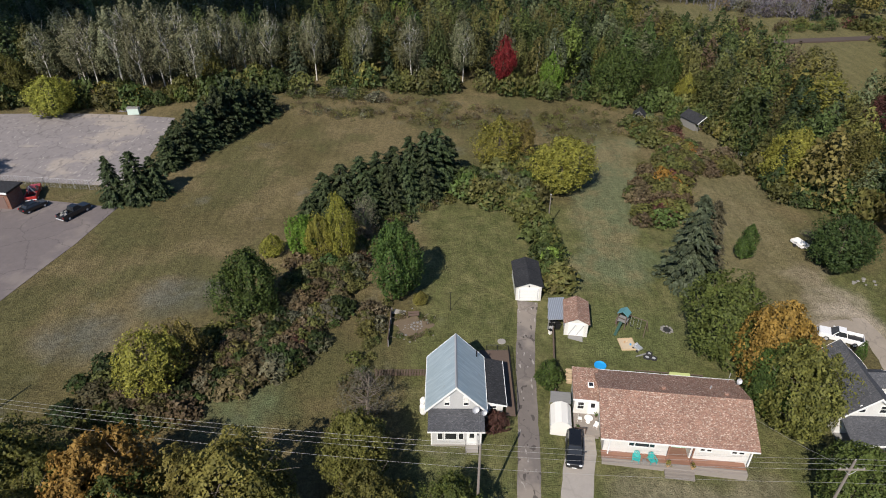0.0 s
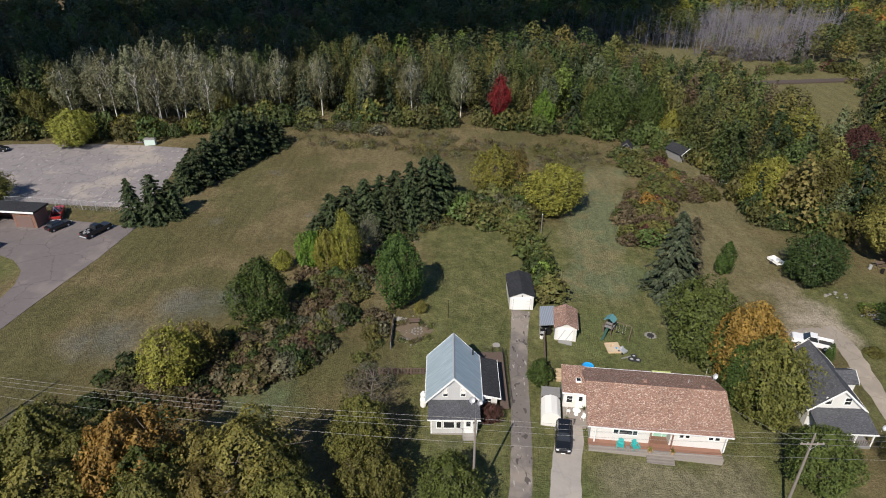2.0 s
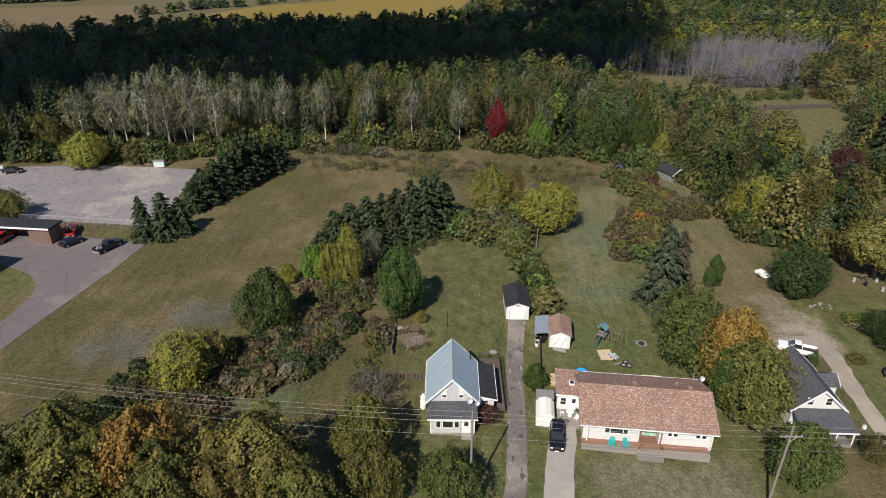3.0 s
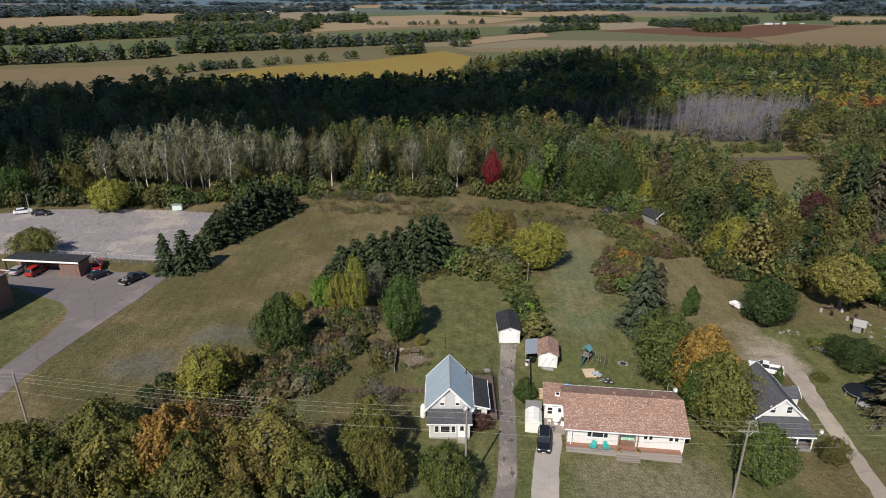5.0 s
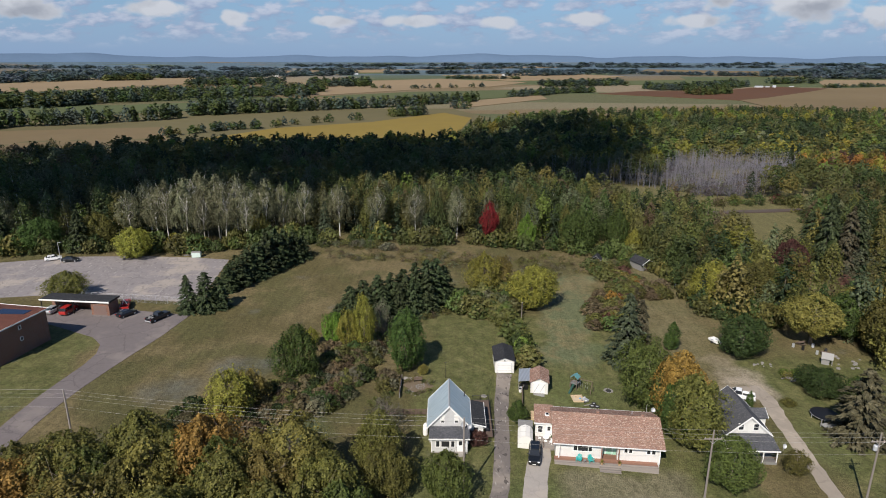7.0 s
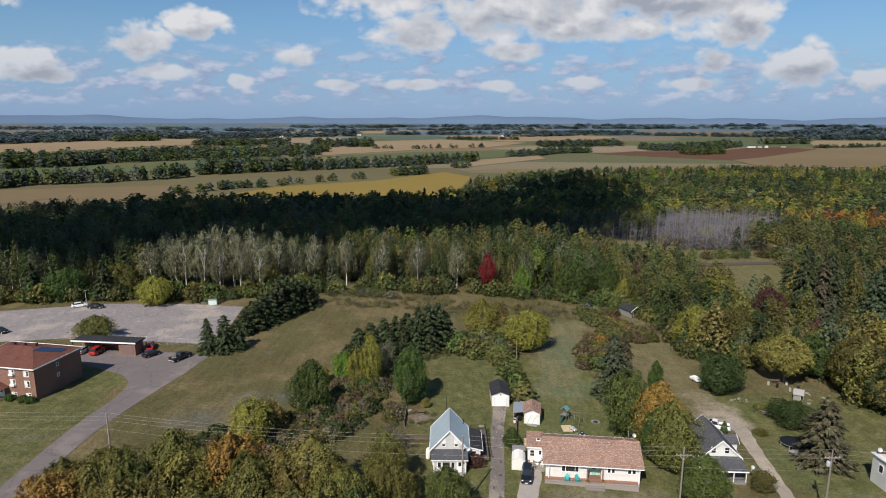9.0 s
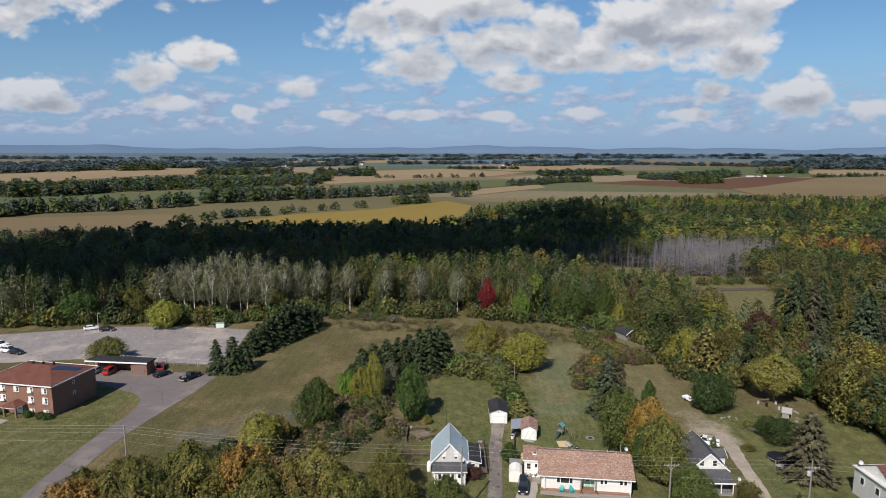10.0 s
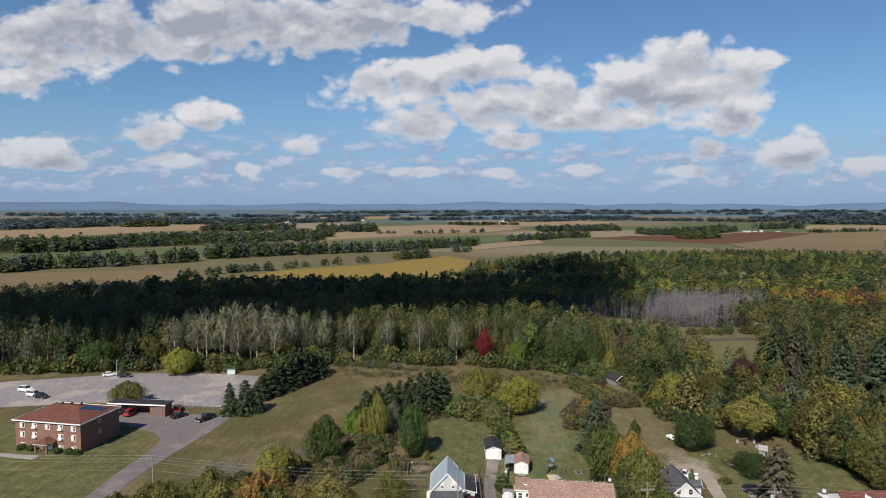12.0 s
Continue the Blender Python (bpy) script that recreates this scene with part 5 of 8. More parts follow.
belt([(-900, 3400), (0, 3600), (900, 3650), (1800, 3350), (2600, 2900)], 160, 170, 10, 22, 76, **HAZY_MIX)
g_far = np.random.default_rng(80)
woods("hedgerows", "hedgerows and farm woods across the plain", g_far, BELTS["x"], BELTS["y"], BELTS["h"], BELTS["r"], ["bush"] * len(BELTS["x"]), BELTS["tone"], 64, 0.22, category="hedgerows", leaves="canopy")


def passing_cloud():
    """The cumulus that stands between the sun and the middle of the woods."""
    outline = [(-700, 66), (-146, 66), (-144, 80), (-120, 102), (-92, 110), (-66, 116), (-52, 166), (-30, 194), (-6, 204), (26, 208), (46, 195), (80, 222), (118, 358), (160, 500), (200, 672), (165, 792),
               (57, 634), (-20, 484), (-120, 528), (-205, 470), (-240, 400), (-250, 240), (-700, 180)]
    g = np.random.default_rng(90)
    spots = scatter(g, 9000, lambda x, y: within(outline, x, y), -720, 240, 20, 860, 26)
    def fringe(x, y):
        close = np.zeros(len(x), bool)
        for dx, dy in ((30, 0), (-30, 0), (0, 30), (0, -30)):
            close |= within(outline, x + dx, y + dy)
        return close & ~within(outline, x, y) & (x > -60) & (y > 150)
    wisps = scatter(g, 9000, fringe, -60, 260, 150, 860, 15)
    lift = SUN_DIR * (760 / SUN_DIR.z)
    ball = bm_new()
    bmesh.ops.create_icosphere(ball, subdivisions=1, radius=1)
    bv = np.array([v.co for v in ball.verts])
    bf = np.array([[v.index for v in f.verts] for f in ball.faces])
    ball.free()
    pieces = []
    for x, y, r in [(*p, g.uniform(20, 34)) for p in spots] + [(*p, g.uniform(3.5, 8.5)) for p in wisps]:
        pieces.append((bv * np.array([r, r, r * 0.8]) * g.uniform(0.85, 1.15, 3) + np.array([x + lift.x, y + lift.y, 760 + g.uniform(0, 60)]), bf))
    ob = new("cloud", fast_mesh("cloud", *gather(pieces), CLOUD, flat=False))
    tagged(ob, "white cumulus cloud drifting high over the road", "cloud", kind="structure")


passing_cloud()


def farmstead():
    f = thing("farm_buildings", (1060, 2010, -30), 0, "white farm sheds and house beside the tilled field", "farm")
    for x, y, w, d, h in ((-52, 0, 26, 10, 8), (-22, 5, 13, 9, 7), (-4, -3, 9, 8, 10), (70, 30, 14, 9, 6)):
        b = part("barn", prism([(-d / 2 + y, -1), (d / 2 + y, -1), (d / 2 + y, h * 0.6), (-d / 2 + y, h * 0.6)], "x", x - w / 2, x + w / 2), WHITE, f)
        part("roof", prism([(-d / 2 + y - 0.5, h * 0.58), (d / 2 + y + 0.5, h * 0.58), (y, h)], "x", x - w / 2 - 0.4, x + w / 2 + 0.4), GALV, b, "bare metal roof")
    for x, y in ((-802, 2705), (-743, 2677), (-425, 2851), (877, 2906), (250, 2790)):
        b = thing("far_barn", (x, y, z_at(x, y)), 0, "small white barn far out on the plain", "barn", "far barns")
        part("wall", prism([(-6, -1), (6, -1), (6, 5), (-6, 5)], "x", -13, 13), WHITE, b)
        part("roof", prism([(-6.5, 4.9), (6.5, 4.9), (0, 8)], "x", -13.5, 13.5), GALV, b, "bare metal roof")


farmstead()
ribbon("rail_bed", [(70, 141), (95, 146.5), (137, 155), (190, 166)], [4.2] * 4, plain("rail_ballast", (0.075, 0.055, 0.045), 0.95, 0.35, 1.0), 0.5, "brown gravel bed of an old rail line", "track")


# ---- lanes and paved yards ----
ribbon("lane", [(-4.2, -48), (-2.6, -40), (-1.35, -33.5), (-0.3, -22), (0.25, -13), (1.1, -6), (1.9, -0.3)], [2.7, 2.6, 2.55, 2.5, 2.5, 2.6, 3.0], LANE, 0.04, "cracked grey asphalt lane to the garage", "driveway")
ribbon("driveway", [(1.0, -48), (2.6, -40), (3.7, -33.5), (5.2, -27), (5.8, -24.4)], [3.4, 3.4, 3.4, 3.5, 3.0], GRAVEL, 0.04, "pale gravel driveway beside the bungalow", "driveway")
ribbon("gravel_lane", [(46.6, -42), (47.6, -31), (48.9, -19.8), (50.6, -8), (50.6, -2)], [2.5, 2.5, 2.6, 3.2, 2.0], DIRT_LANE, 0.03, "pale gravel lane running up between the lawns", "driveway", 0.22)
ribbon("gravel_spur", [(50.6, -7), (48.2, -4.5), (45.4, -4.8), (43.0, -5.6)], [2.4, 4.0, 4.2, 2.6], DIRT_LANE, 0.025, "worn gravel parking spot beside the lane", "driveway", 0.35)
drape("court", [(-69.4, 23.6), (-71.1, 11.5), (-72.9, 3.7), (-74.4, -3.5), (-75.6, -10.3), (-76.4, -17.0), (-76.6, -23), (-76.5, -30), (-76.0, -38), (-74.8, -46), (-80.4, -46), (-81.3, -38), (-81.6, -29), (-81.7, -21), (-81.5, -14), (-81.0, -8.7), (-80.2, -2.2), (-80.3, 2.8), (-81.7, 7.0), (-85.0, 10.4), (-89.5, 12.5), (-101, 18), (-104, 27), (-92, 27.5), (-86, 26.0)],
      COURT, 0.05, "worn asphalt court and drive of the brick building", "car park")
drape("car_park", [(-70.6, 31.5), (-74.2, 65.6), (-86, 66.8), (-100, 67.0), (-118, 65.5), (-145, 56), (-182, 44), (-182, 22), (-140, 27), (-112, 33.5), (-98, 33)],
      LOT, 0.05, "wide pale asphalt car park with sandy stains", "car park")


# ---- buildings ----
def window(parent, x, z, wide, tall, y, face=-1, mullion=True, name="window"):
    """A framed window in a wall that faces along y; y is the wall's face."""
    f = face
    def slab(x0, x1, z0, z1, d0, d1):
        return box(x0, x1, *sorted((y + f * d0, y + f * d1)), z0, z1)
    b = slab(x - wide / 2 - 0.09, x + wide / 2 + 0.09, z + tall, z + tall + 0.1, 0, 0.07)
    box(x - wide / 2 - 0.09, x + wide / 2 + 0.09, *sorted((y, y + f * 0.07)), z - 0.1, z, b)
    box(x - wide / 2 - 0.09, x - wide / 2, *sorted((y, y + f * 0.068)), z, z + tall, b)
    box(x + wide / 2, x + wide / 2 + 0.09, *sorted((y, y + f * 0.068)), z, z + tall, b)
    win = part(name, b, TRIM, parent)
    part("pane", slab(x - wide / 2, x + wide / 2, z, z + tall, 0.0, 0.02), GLASS, win)
    if mullion:
        part("sash", slab(x - wide / 2, x + wide / 2, z + tall / 2 - 0.03, z + tall / 2 + 0.03, 0.02, 0.045), TRIM, win)
    return win


def side_window(parent, y, z, wide, tall, x, face=1):
    b = bm_new()
    for y0, y1, z0, z1 in ((y - wide / 2 - 0.08, y + wide / 2 + 0.08, z + tall, z + tall + 0.09), (y - wide / 2 - 0.08, y + wide / 2 + 0.08, z - 0.09, z),
                           (y - wide / 2 - 0.08, y - wide / 2, z, z + tall), (y + wide / 2, y + wide / 2 + 0.08, z, z + tall)):
        box(*sorted((x, x + face * 0.06)), y0, y1, z0, z1, b)
    win = part("window", b, TRIM, parent)
    part("pane", box(*sorted((x, x + face * 0.02)), y - wide / 2, y + wide / 2, z, z + tall), GLASS, win)
    return win


def gable_roof(parent, half, eave, ridge, y0, y1, over, material, thick=0.16, name="roof", trim=True, centre=0.0):
    """Two roof slopes whose ridge runs along y; half: half the wall width; over: the eaves' overhang."""
    k = (ridge - eave) / half
    xo = half + over
    zo = eave - over * k
    for s, nm in ((-1, name), (1, name)):
        pts = [(centre, ridge), (centre + s * xo, zo), (centre + s * xo, zo + thick), (centre, ridge + thick * 1.12)]
        part(nm, prism(pts, "y", y0, y1), material, parent)
        if trim:
            for y, yy in ((y0 - 0.05, y0), (y1, y1 + 0.05)):
                pts = [(centre, ridge - 0.12), (centre + s * (xo + 0.02), zo - 0.12), (centre + s * (xo + 0.02), zo + thick + 0.03), (centre, ridge + thick * 1.12 + 0.03)]
                part("bargeboard", prism(pts, "y", y, yy), TRIM, parent)
            part("gutter", box(*sorted((centre + s * xo, centre + s * (xo + 0.07))), y0, y1, zo + 0.02, zo + thick - 0.02), TRIM, parent)


def gable_walls(parent, half, eave, ridge, y0, y1, material, thick=0.2, centre=0.0, name="wall"):
    for s in (-1, 1):
        part(name, box(*sorted((centre + s * half, centre + s * (half - thick))), y0 + thick, y1 - thick, -0.6, eave), material, parent)
    pts = [(centre - half, -0.6), (centre + half, -0.6), (centre + half, eave), (centre, ridge), (centre - half, eave)]
    part(name, prism(pts, "y", y0, y0 + thick), material, parent)
    part(name, prism(pts, "y", y1 - thick, y1), material, parent)


def door(parent, x, z, wide, tall, y, material=TRIM):
    b = box(x - wide / 2 - 0.1, x + wide / 2 + 0.1, y - 0.05, y, z, z + tall + 0.1)
    d = part("door", b, TRIM, parent)
    leaf = part("door_leaf", box(x - wide / 2, x + wide / 2, y - 0.08, y - 0.05, z + 0.03, z + tall), material, d)
    part("door_pane", box(x - wide * 0.28, x + wide * 0.28, y - 0.092, y - 0.08, z + tall * 0.55, z + tall * 0.9), GLASS, d)
    part("handle", box(x + wide * 0.36, x + wide * 0.42, y - 0.13, y - 0.08, z + 0.95, z + 1.07), GALV, d)
    return leaf


def dish(parent, at, r=0.4, aim=(0.3, -0.9, 0.45)):
    """A satellite dish on its mast."""
    m = part("dish_mast", rod((at[0], at[1], at[2] - 0.8), at, 0.03), GALV, parent)
    b = lathe([(0.02, 0.0), (r * 0.5, 0.05), (r * 0.85, 0.14), (r, 0.22), (r * 0.99, 0.24), (r * 0.8, 0.16), (r * 0.45, 0.07), (0.015, 0.03)], 18)
    bmesh.ops.transform(b, matrix=Matrix.Translation(at) @ Vector(aim).to_track_quat("Z", "Y").to_matrix().to_4x4(), verts=b.verts)
    part("dish", b, GALV, m)


def farmhouse():
    h = thing("house", (-9.05, -20.2, z_at(-9, -20.2)), 0, "small grey-sided gabled house with a blue-grey metal roof", "house")
    gable_walls(h, 3.15, 3.3, 6.7, -4.2, 4.2, SIDING_GREY)
    gable_roof(h, 3.15, 3.3, 6.7, -4.5, 4.45, 0.42, METAL_ROOF)
    part("ridge_cap", prism([(-0.16, 6.72), (0, 6.9), (0.16, 6.72), (0, 6.97)], "y", -4.5, 4.45), GALV, h)
    for x in (-1.05, 1.15):
        win = window(h, x, 3.75, 0.52, 1.3, -4.2)
        part("blind", box(x - 0.24, x + 0.24, -4.229, -4.221, 4.1, 5.03), CANVAS, win)
    for y in (-1.8, 1.8):
        side_window(h, y, 1.2, 0.9, 1.3, -3.15, -1)
    part("vent", rod((2.6, 3.4, 4.1), (2.6, 3.4, 5.1), 0.09), DARK_METAL, h)
    # closed front porch under a grey shingle lean-to
    part("porch_wall", box(-2.75, 2.75, -6.9, -6.75, -0.4, 2.72), SIDING_GREY, h)
    for s in (-1, 1):
        part("porch_wall", prism([(-6.75, -0.4), (-4.2, -0.4), (-4.2, 2.98), (-6.75, 2.66)], "x", *sorted((s * 2.75, s * 2.6))), SIDING_GREY, h)
    part("porch_roof", prism([(-7.25, 2.62), (-4.2, 3.02), (-4.2, 3.14), (-7.25, 2.74)], "x", -3.2, 3.2), SHINGLE_GREY, h)
    part("fascia", box(-3.22, 3.22, -7.3, -7.25, 2.58, 2.78), TRIM, h)
    part("porch_trim", box(-2.85, -2.7, -6.93, -6.72, -0.3, 2.66), TRIM, h)
    part("porch_trim", box(2.7, 2.85, -6.93, -6.72, -0.3, 2.66), TRIM, h)
    part("plinth", box(-2.86, 2.86, -6.97, -6.9, -0.4, 0.25), CONCRETE, h)
    for x, wd in ((-1.8, 0.52), (-0.6, 1.25), (0.55, 0.5)):
        window(h, x, 1.15, wd, 1.02, -6.9, mullion=False)
    door(h, 1.75, 0.3, 0.92, 2.1, -6.9)
    for i in range(3):
        part("step", box(1.05, 2.5, -7.3 - 0.28 * (3 - i), -6.97, -0.3, 0.26 - 0.17 * (2 - i)), CONCRETE, h)
    for x in (1.08, 2.47):
        part("step_rail", rod((x, -8.0, -0.2), (x, -8.0, 0.85), 0.025), DARK_METAL, h)
        part("step_rail", rod((x, -8.0, 0.85), (x, -7.0, 1.15), 0.025), DARK_METAL, h)
    # low wing with a dark roof and a fenced deck behind it
    part("wing_wall", box(3.15, 5.55, -2.6, -2.4, -0.5, 2.3), SIDING_WHITE, h)
    part("wing_wall", box(5.4, 5.55, -2.4, 4.3, -0.5, 2.1), SIDING_WHITE, h)
    part("wing_wall", box(3.15, 5.55, 4.1, 4.3, -0.5, 2.3), SIDING_WHITE, h)
    part("wing_roof", prism([(3.1, 2.78), (5.95, 2.1), (5.95, 2.24), (3.1, 2.92)], "y", -2.95, 4.55), SHINGLE_DARK, h)
    part("fascia", prism([(3.1, 2.74), (6.0, 2.06), (6.0, 2.28), (3.1, 2.96)], "y", -3.0, -2.95), TRIM, h)
    part("fascia", box(5.95, 6.01, -2.95, 4.55, 2.05, 2.26), TRIM, h)
    window(h, 4.4, 1.0, 0.7, 0.9, -2.6)
    part("deck_floor", box(3.3, 7.2, 4.4, 8.6, 0.1, 0.32), DARK_WOOD, h)
    part("deck_floor", box(6.05, 7.2, -2.6, 4.4, 0.1, 0.32), DARK_WOOD, h)
    for x0, y0, x1, y1 in ((7.15, -2.5, 7.15, 8.5), (4.2, 8.55, 7.15, 8.55)):
        n = int(math.hypot(x1 - x0, y1 - y0) / 0.16)
        part("rail", rod((x0, y0, 1.3), (x1, y1, 1.3), 0.035, sides=4), DARK_METAL, h)
        part("rail", rod((x0, y0, 0.42), (x1, y1, 0.42), 0.03, sides=4), DARK_METAL, h)
        b = bm_new()
        for i in range(n + 1):
            t = i / n
            rod((x0 + (x1 - x0) * t, y0 + (y1 - y0) * t, -0.1 if i % 9 == 0 else 0.42), (x0 + (x1 - x0) * t, y0 + (y1 - y0) * t, 1.3), 0.04 if i % 9 == 0 else 0.014, sides=4, bm=b)
        part("balusters", b, DARK_METAL, h, kind="stuff")
    dish(h, (2.15, -4.9, 3.85), 0.42)
    dish(h, (3.05, -5.2, 3.7), 0.36, (0.5, -0.8, 0.4))
    # meter and light by the door
    part("lamp", box(2.35, 2.5, -7.0, -6.9, 1.9, 2.15), DARK_METAL, h)


def oil_tank(x, y):
    t = thing("gas_tank", (x, y, z_at(x, y)), 0, "white upright gas tank beside the grey house", "gas tank", "gas tanks")
    part("tank_body", lathe([(0.1, 0.08), (0.36, 0.1), (0.4, 0.25), (0.4, 1.25), (0.33, 1.42), (0.12, 1.5)], 18), WHITE, t)
    part("collar", lathe([(0.16, 1.48), (0.17, 1.66), (0.15, 1.66)], 12), WHITE, t)
    part("foot_ring", lathe([(0.3, -0.05), (0.32, 0.1), (0.28, 0.1)], 14), GALV, t)


def garage():
    g = thing("garage", (2.0, 3.45, z_at(2, 3.4)), 0, "small white garage with a dark shingle roof", "garage")
    gable_walls(g, 1.88, 2.65, 3.35, -3.45, 2.9, SIDING_WHITE, 0.15)
    gable_roof(g, 1.88, 2.65, 3.35, -3.7, 3.1, 0.25, SHINGLE_DARK, 0.12, trim=False)
    d = part("garage_door", box(-1.4, 1.4, -3.53, -3.45, 0.02, 2.2), GALV, g, "white sectional door")
    for i in range(4):
        part("panel", box(-1.3, 1.3, -3.565, -3.53, 0.08 + 0.54 * i, 0.56 + 0.54 * i), WHITE, d)
    for s in (-1, 1):
        part("jamb", box(*sorted((s * 1.4, s * 1.52)), -3.54, -3.45, 0, 2.33), TRIM, g)
    part("lintel", box(-1.4, 1.4, -3.54, -3.45, 2.2, 2.33), TRIM, g)
    part("lamp", box(-0.08, 0.08, -3.6, -3.45, 2.6, 2.78), DARK_METAL, g)


def garden_shed():
    s = thing("shed", (8.1, -5.2, z_at(8.25, -5.1)), -7.5, "white garden shed with a brown shingle roof and lean-to", "shed")
    gable_walls(s, 1.6, 2.4, 3.2, -2.5, 2.3, SIDING_WHITE, 0.12)
    gable_roof(s, 1.6, 2.4, 3.2, -2.75, 2.5, 0.22, SHINGLE_BROWN, 0.1, trim=False)
    for x in (-0.55, 0.55):
        d = part("door", box(x - 0.52, x + 0.52, -2.56, -2.5, 0.12, 2.1), WHITE, s)
        part("brace", prism([(x - 0.5, 0.2), (x - 0.36, 0.2), (x + 0.5, 2.0), (x + 0.36, 2.0)], "y", -2.585, -2.56), GALV, d)
    part("trim_board", box(-1.2, 1.2, -2.58, -2.5, 2.12, 2.28), TRIM, s)
    part("ramp", prism([(-3.7, -0.12), (-2.5, -0.12), (-2.5, 0.14), (-3.7, -0.02)], "x", -1.0, 1.0), GREY_WOOD, s)
    part("lean_to_roof", prism([(-3.9, 1.85), (-1.65, 2.2), (-1.65, 2.28), (-3.9, 1.93)], "y", -1.8, 3.2), CORRUGATED, s)
    for y in (-1.7, 0.7, 3.1):
        part("post", box(-3.85, -3.75, y - 0.05, y + 0.05, -0.3, 1.87), GREY_WOOD, s)
    part("back_wall", box(-3.85, -1.6, 3.0, 3.08, -0.3, 1.9), GREY_WOOD, s)


def lean_to_clutter():
    for i, (x, y, w, d, h, m) in enumerate([(4.6, -6.3, 0.7, 0.6, 0.9, GALV), (5.5, -6.2, 0.6, 0.6, 1.1, DARK_METAL), (5.1, -5.2, 1.1, 0.6, 0.7, GREY_WOOD), (4.3, -7.4, 0.4, 0.4, 0.8, WHITE)]):
        c = thing("bin", (x, y, z_at(x, y)), 10 * i, "stored bin under the lean-to roof", "storage bin", "stored bins")
        part("bin_body", soften(box(-w / 2, w / 2, -d / 2, d / 2, 0, h * 0.85), 0.04), m, c)
        part("lid", soften(box(-w / 2 - 0.03, w / 2 + 0.03, -d / 2 - 0.03, d / 2 + 0.03, h * 0.85, h * 0.95), 0.02), DARK_METAL, c)


def bungalow():
    b = thing("bungalow", (15.9, -23.55, z_at(15.9, -23.5)), -6.2, "long white bungalow with a mottled brown shingle roof", "house")
    ev, rd = 3.45, 5.45       # eave and ridge heights
    part("wall", box(-7.9, 7.9, 4.55, 4.75, -0.8, ev), SIDING_WHITE, b)
    part("wall", box(-7.9, -0.7, -4.75, -4.55, -0.8, ev), SIDING_WHITE, b)
    part("wall", box(1.5, 7.9, -4.75, -4.55, -0.8, ev), SIDING_WHITE, b)
    for x in (-0.9, 1.5):
        part("entry_wall", box(x, x + 0.2, -4.55, -3.2, -0.8, ev), SIDING_WHITE, b)
    part("entry_wall", box(-0.7, 1.5, -3.4, -3.2, -0.8, ev), GREEN_PAINT, b, "mint green entry wall")
    part("entry_floor", box(-0.7, 1.5, -4.75, -3.4, 0.4, 0.64), DECK, b)
    for s in (-1, 1):
        x = sorted((s * 7.9, s * 7.7))
        part("wall", prism([(-4.55, -0.8), (4.55, -0.8), (4.55, ev), (0, rd - 0.1), (-4.55, ev)], "x", *x), SIDING_WHITE, b)
    for s in (-1, 1):
        k = (rd - ev) / 4.75
        yo = 5.4 * s
        part("roof", prism([(0, rd), (yo, rd - 5.4 * k), (yo, rd - 5.4 * k + 0.15), (0, rd + 0.16)], "x", -8.45, 8.45), SHINGLE_BROWN, b)
        part("gutter", box(-8.45, 8.45, *sorted((yo, yo + s * 0.09)), rd - 5.4 * k + 0.0, rd - 5.4 * k + 0.14), TRIM, b)
        part("soffit", box(-8.4, 8.4, *sorted((4.75 * s, yo)), rd - 5.4 * k - 0.06, rd - 5.4 * k - 0.02), TRIM, b)
        for e in (-1, 1):
            part("bargeboard", prism([(0, rd - 0.1), (yo, rd - 5.4 * k - 0.1), (yo, rd - 5.4 * k + 0.17), (0, rd + 0.18)], "x", *sorted((e * 8.45, e * 8.5))), SHINGLE_BROWN, b)
    part("ridge_cap", prism([(-0.16, rd + 0.1), (0, rd + 0.15), (0.16, rd + 0.1), (0, rd + 0.21)], "x", -8.45, 8.45), SHINGLE_BROWN, b)
    for x, y in ((-1.0, 1.2), (6.0, 1.0)):
        part("roof_vent", soften(box(x - 0.25, x + 0.25, y - 0.22, y + 0.22, rd - 0.55, rd - 0.05), 0.05), SHINGLE_BROWN, b)
    part("flue", rod((4.6, 2.2, 4.5), (4.6, 2.2, 5.2), 0.06), GALV, b)
    # windows and the recessed front door
    for x, wd, tall in ((-4.9, 0.55, 0.95), (-3.75, 1.5, 0.95), (-2.65, 0.5, 0.95), (2.75, 0.45, 0.75), (3.45, 0.45, 0.75), (6.15, 0.5, 0.75), (6.9, 0.5, 0.75)):
        window(b, x, 1.85 + 0.95 - tall, wd, tall, -4.75, mullion=False)
    door(b, 0.4, 0.66, 0.95, 2.05, -3.4, GREEN_PAINT)
    for x in (-7.4, -0.95, 1.65, 7.75):
        part("porch_post", box(x - 0.07, x + 0.07, -5.28, -5.14, 0.7, 3.25), DECK if abs(x) < 3 else TRIM, b)
    # left wing: lower roof, white entry, landing and stairs
    part("wing_wall", box(-10.7, -7.9, 4.2, 4.4, -0.8, 3.1), SIDING_WHITE, b)
    part("wing_wall", box(-10.9, -10.7, 0.6, 4.4, -0.8, 3.1), SIDING_WHITE, b)
    part("wing_wall", box(-10.7, -7.9, 0.6, 0.8, -0.8, 3.1), SIDING_WHITE, b)
    part("wing_roof", prism([(0.25, 3.05), (4.95, 3.75), (4.95, 3.9), (0.25, 3.2)], "x", -11.15, -8.0), SHINGLE_BROWN, b)
    part("fascia", box(-11.15, -8.46, 0.18, 0.25, 2.98, 3.2), TRIM, b)
    sk = part("skylight", box(-9.35, -8.65, 2.0, 2.75, 3.35, 3.66), TRIM, b)
    part("pane", box(-9.25, -8.75, 2.1, 2.65, 3.66, 3.69), GLASS, sk)
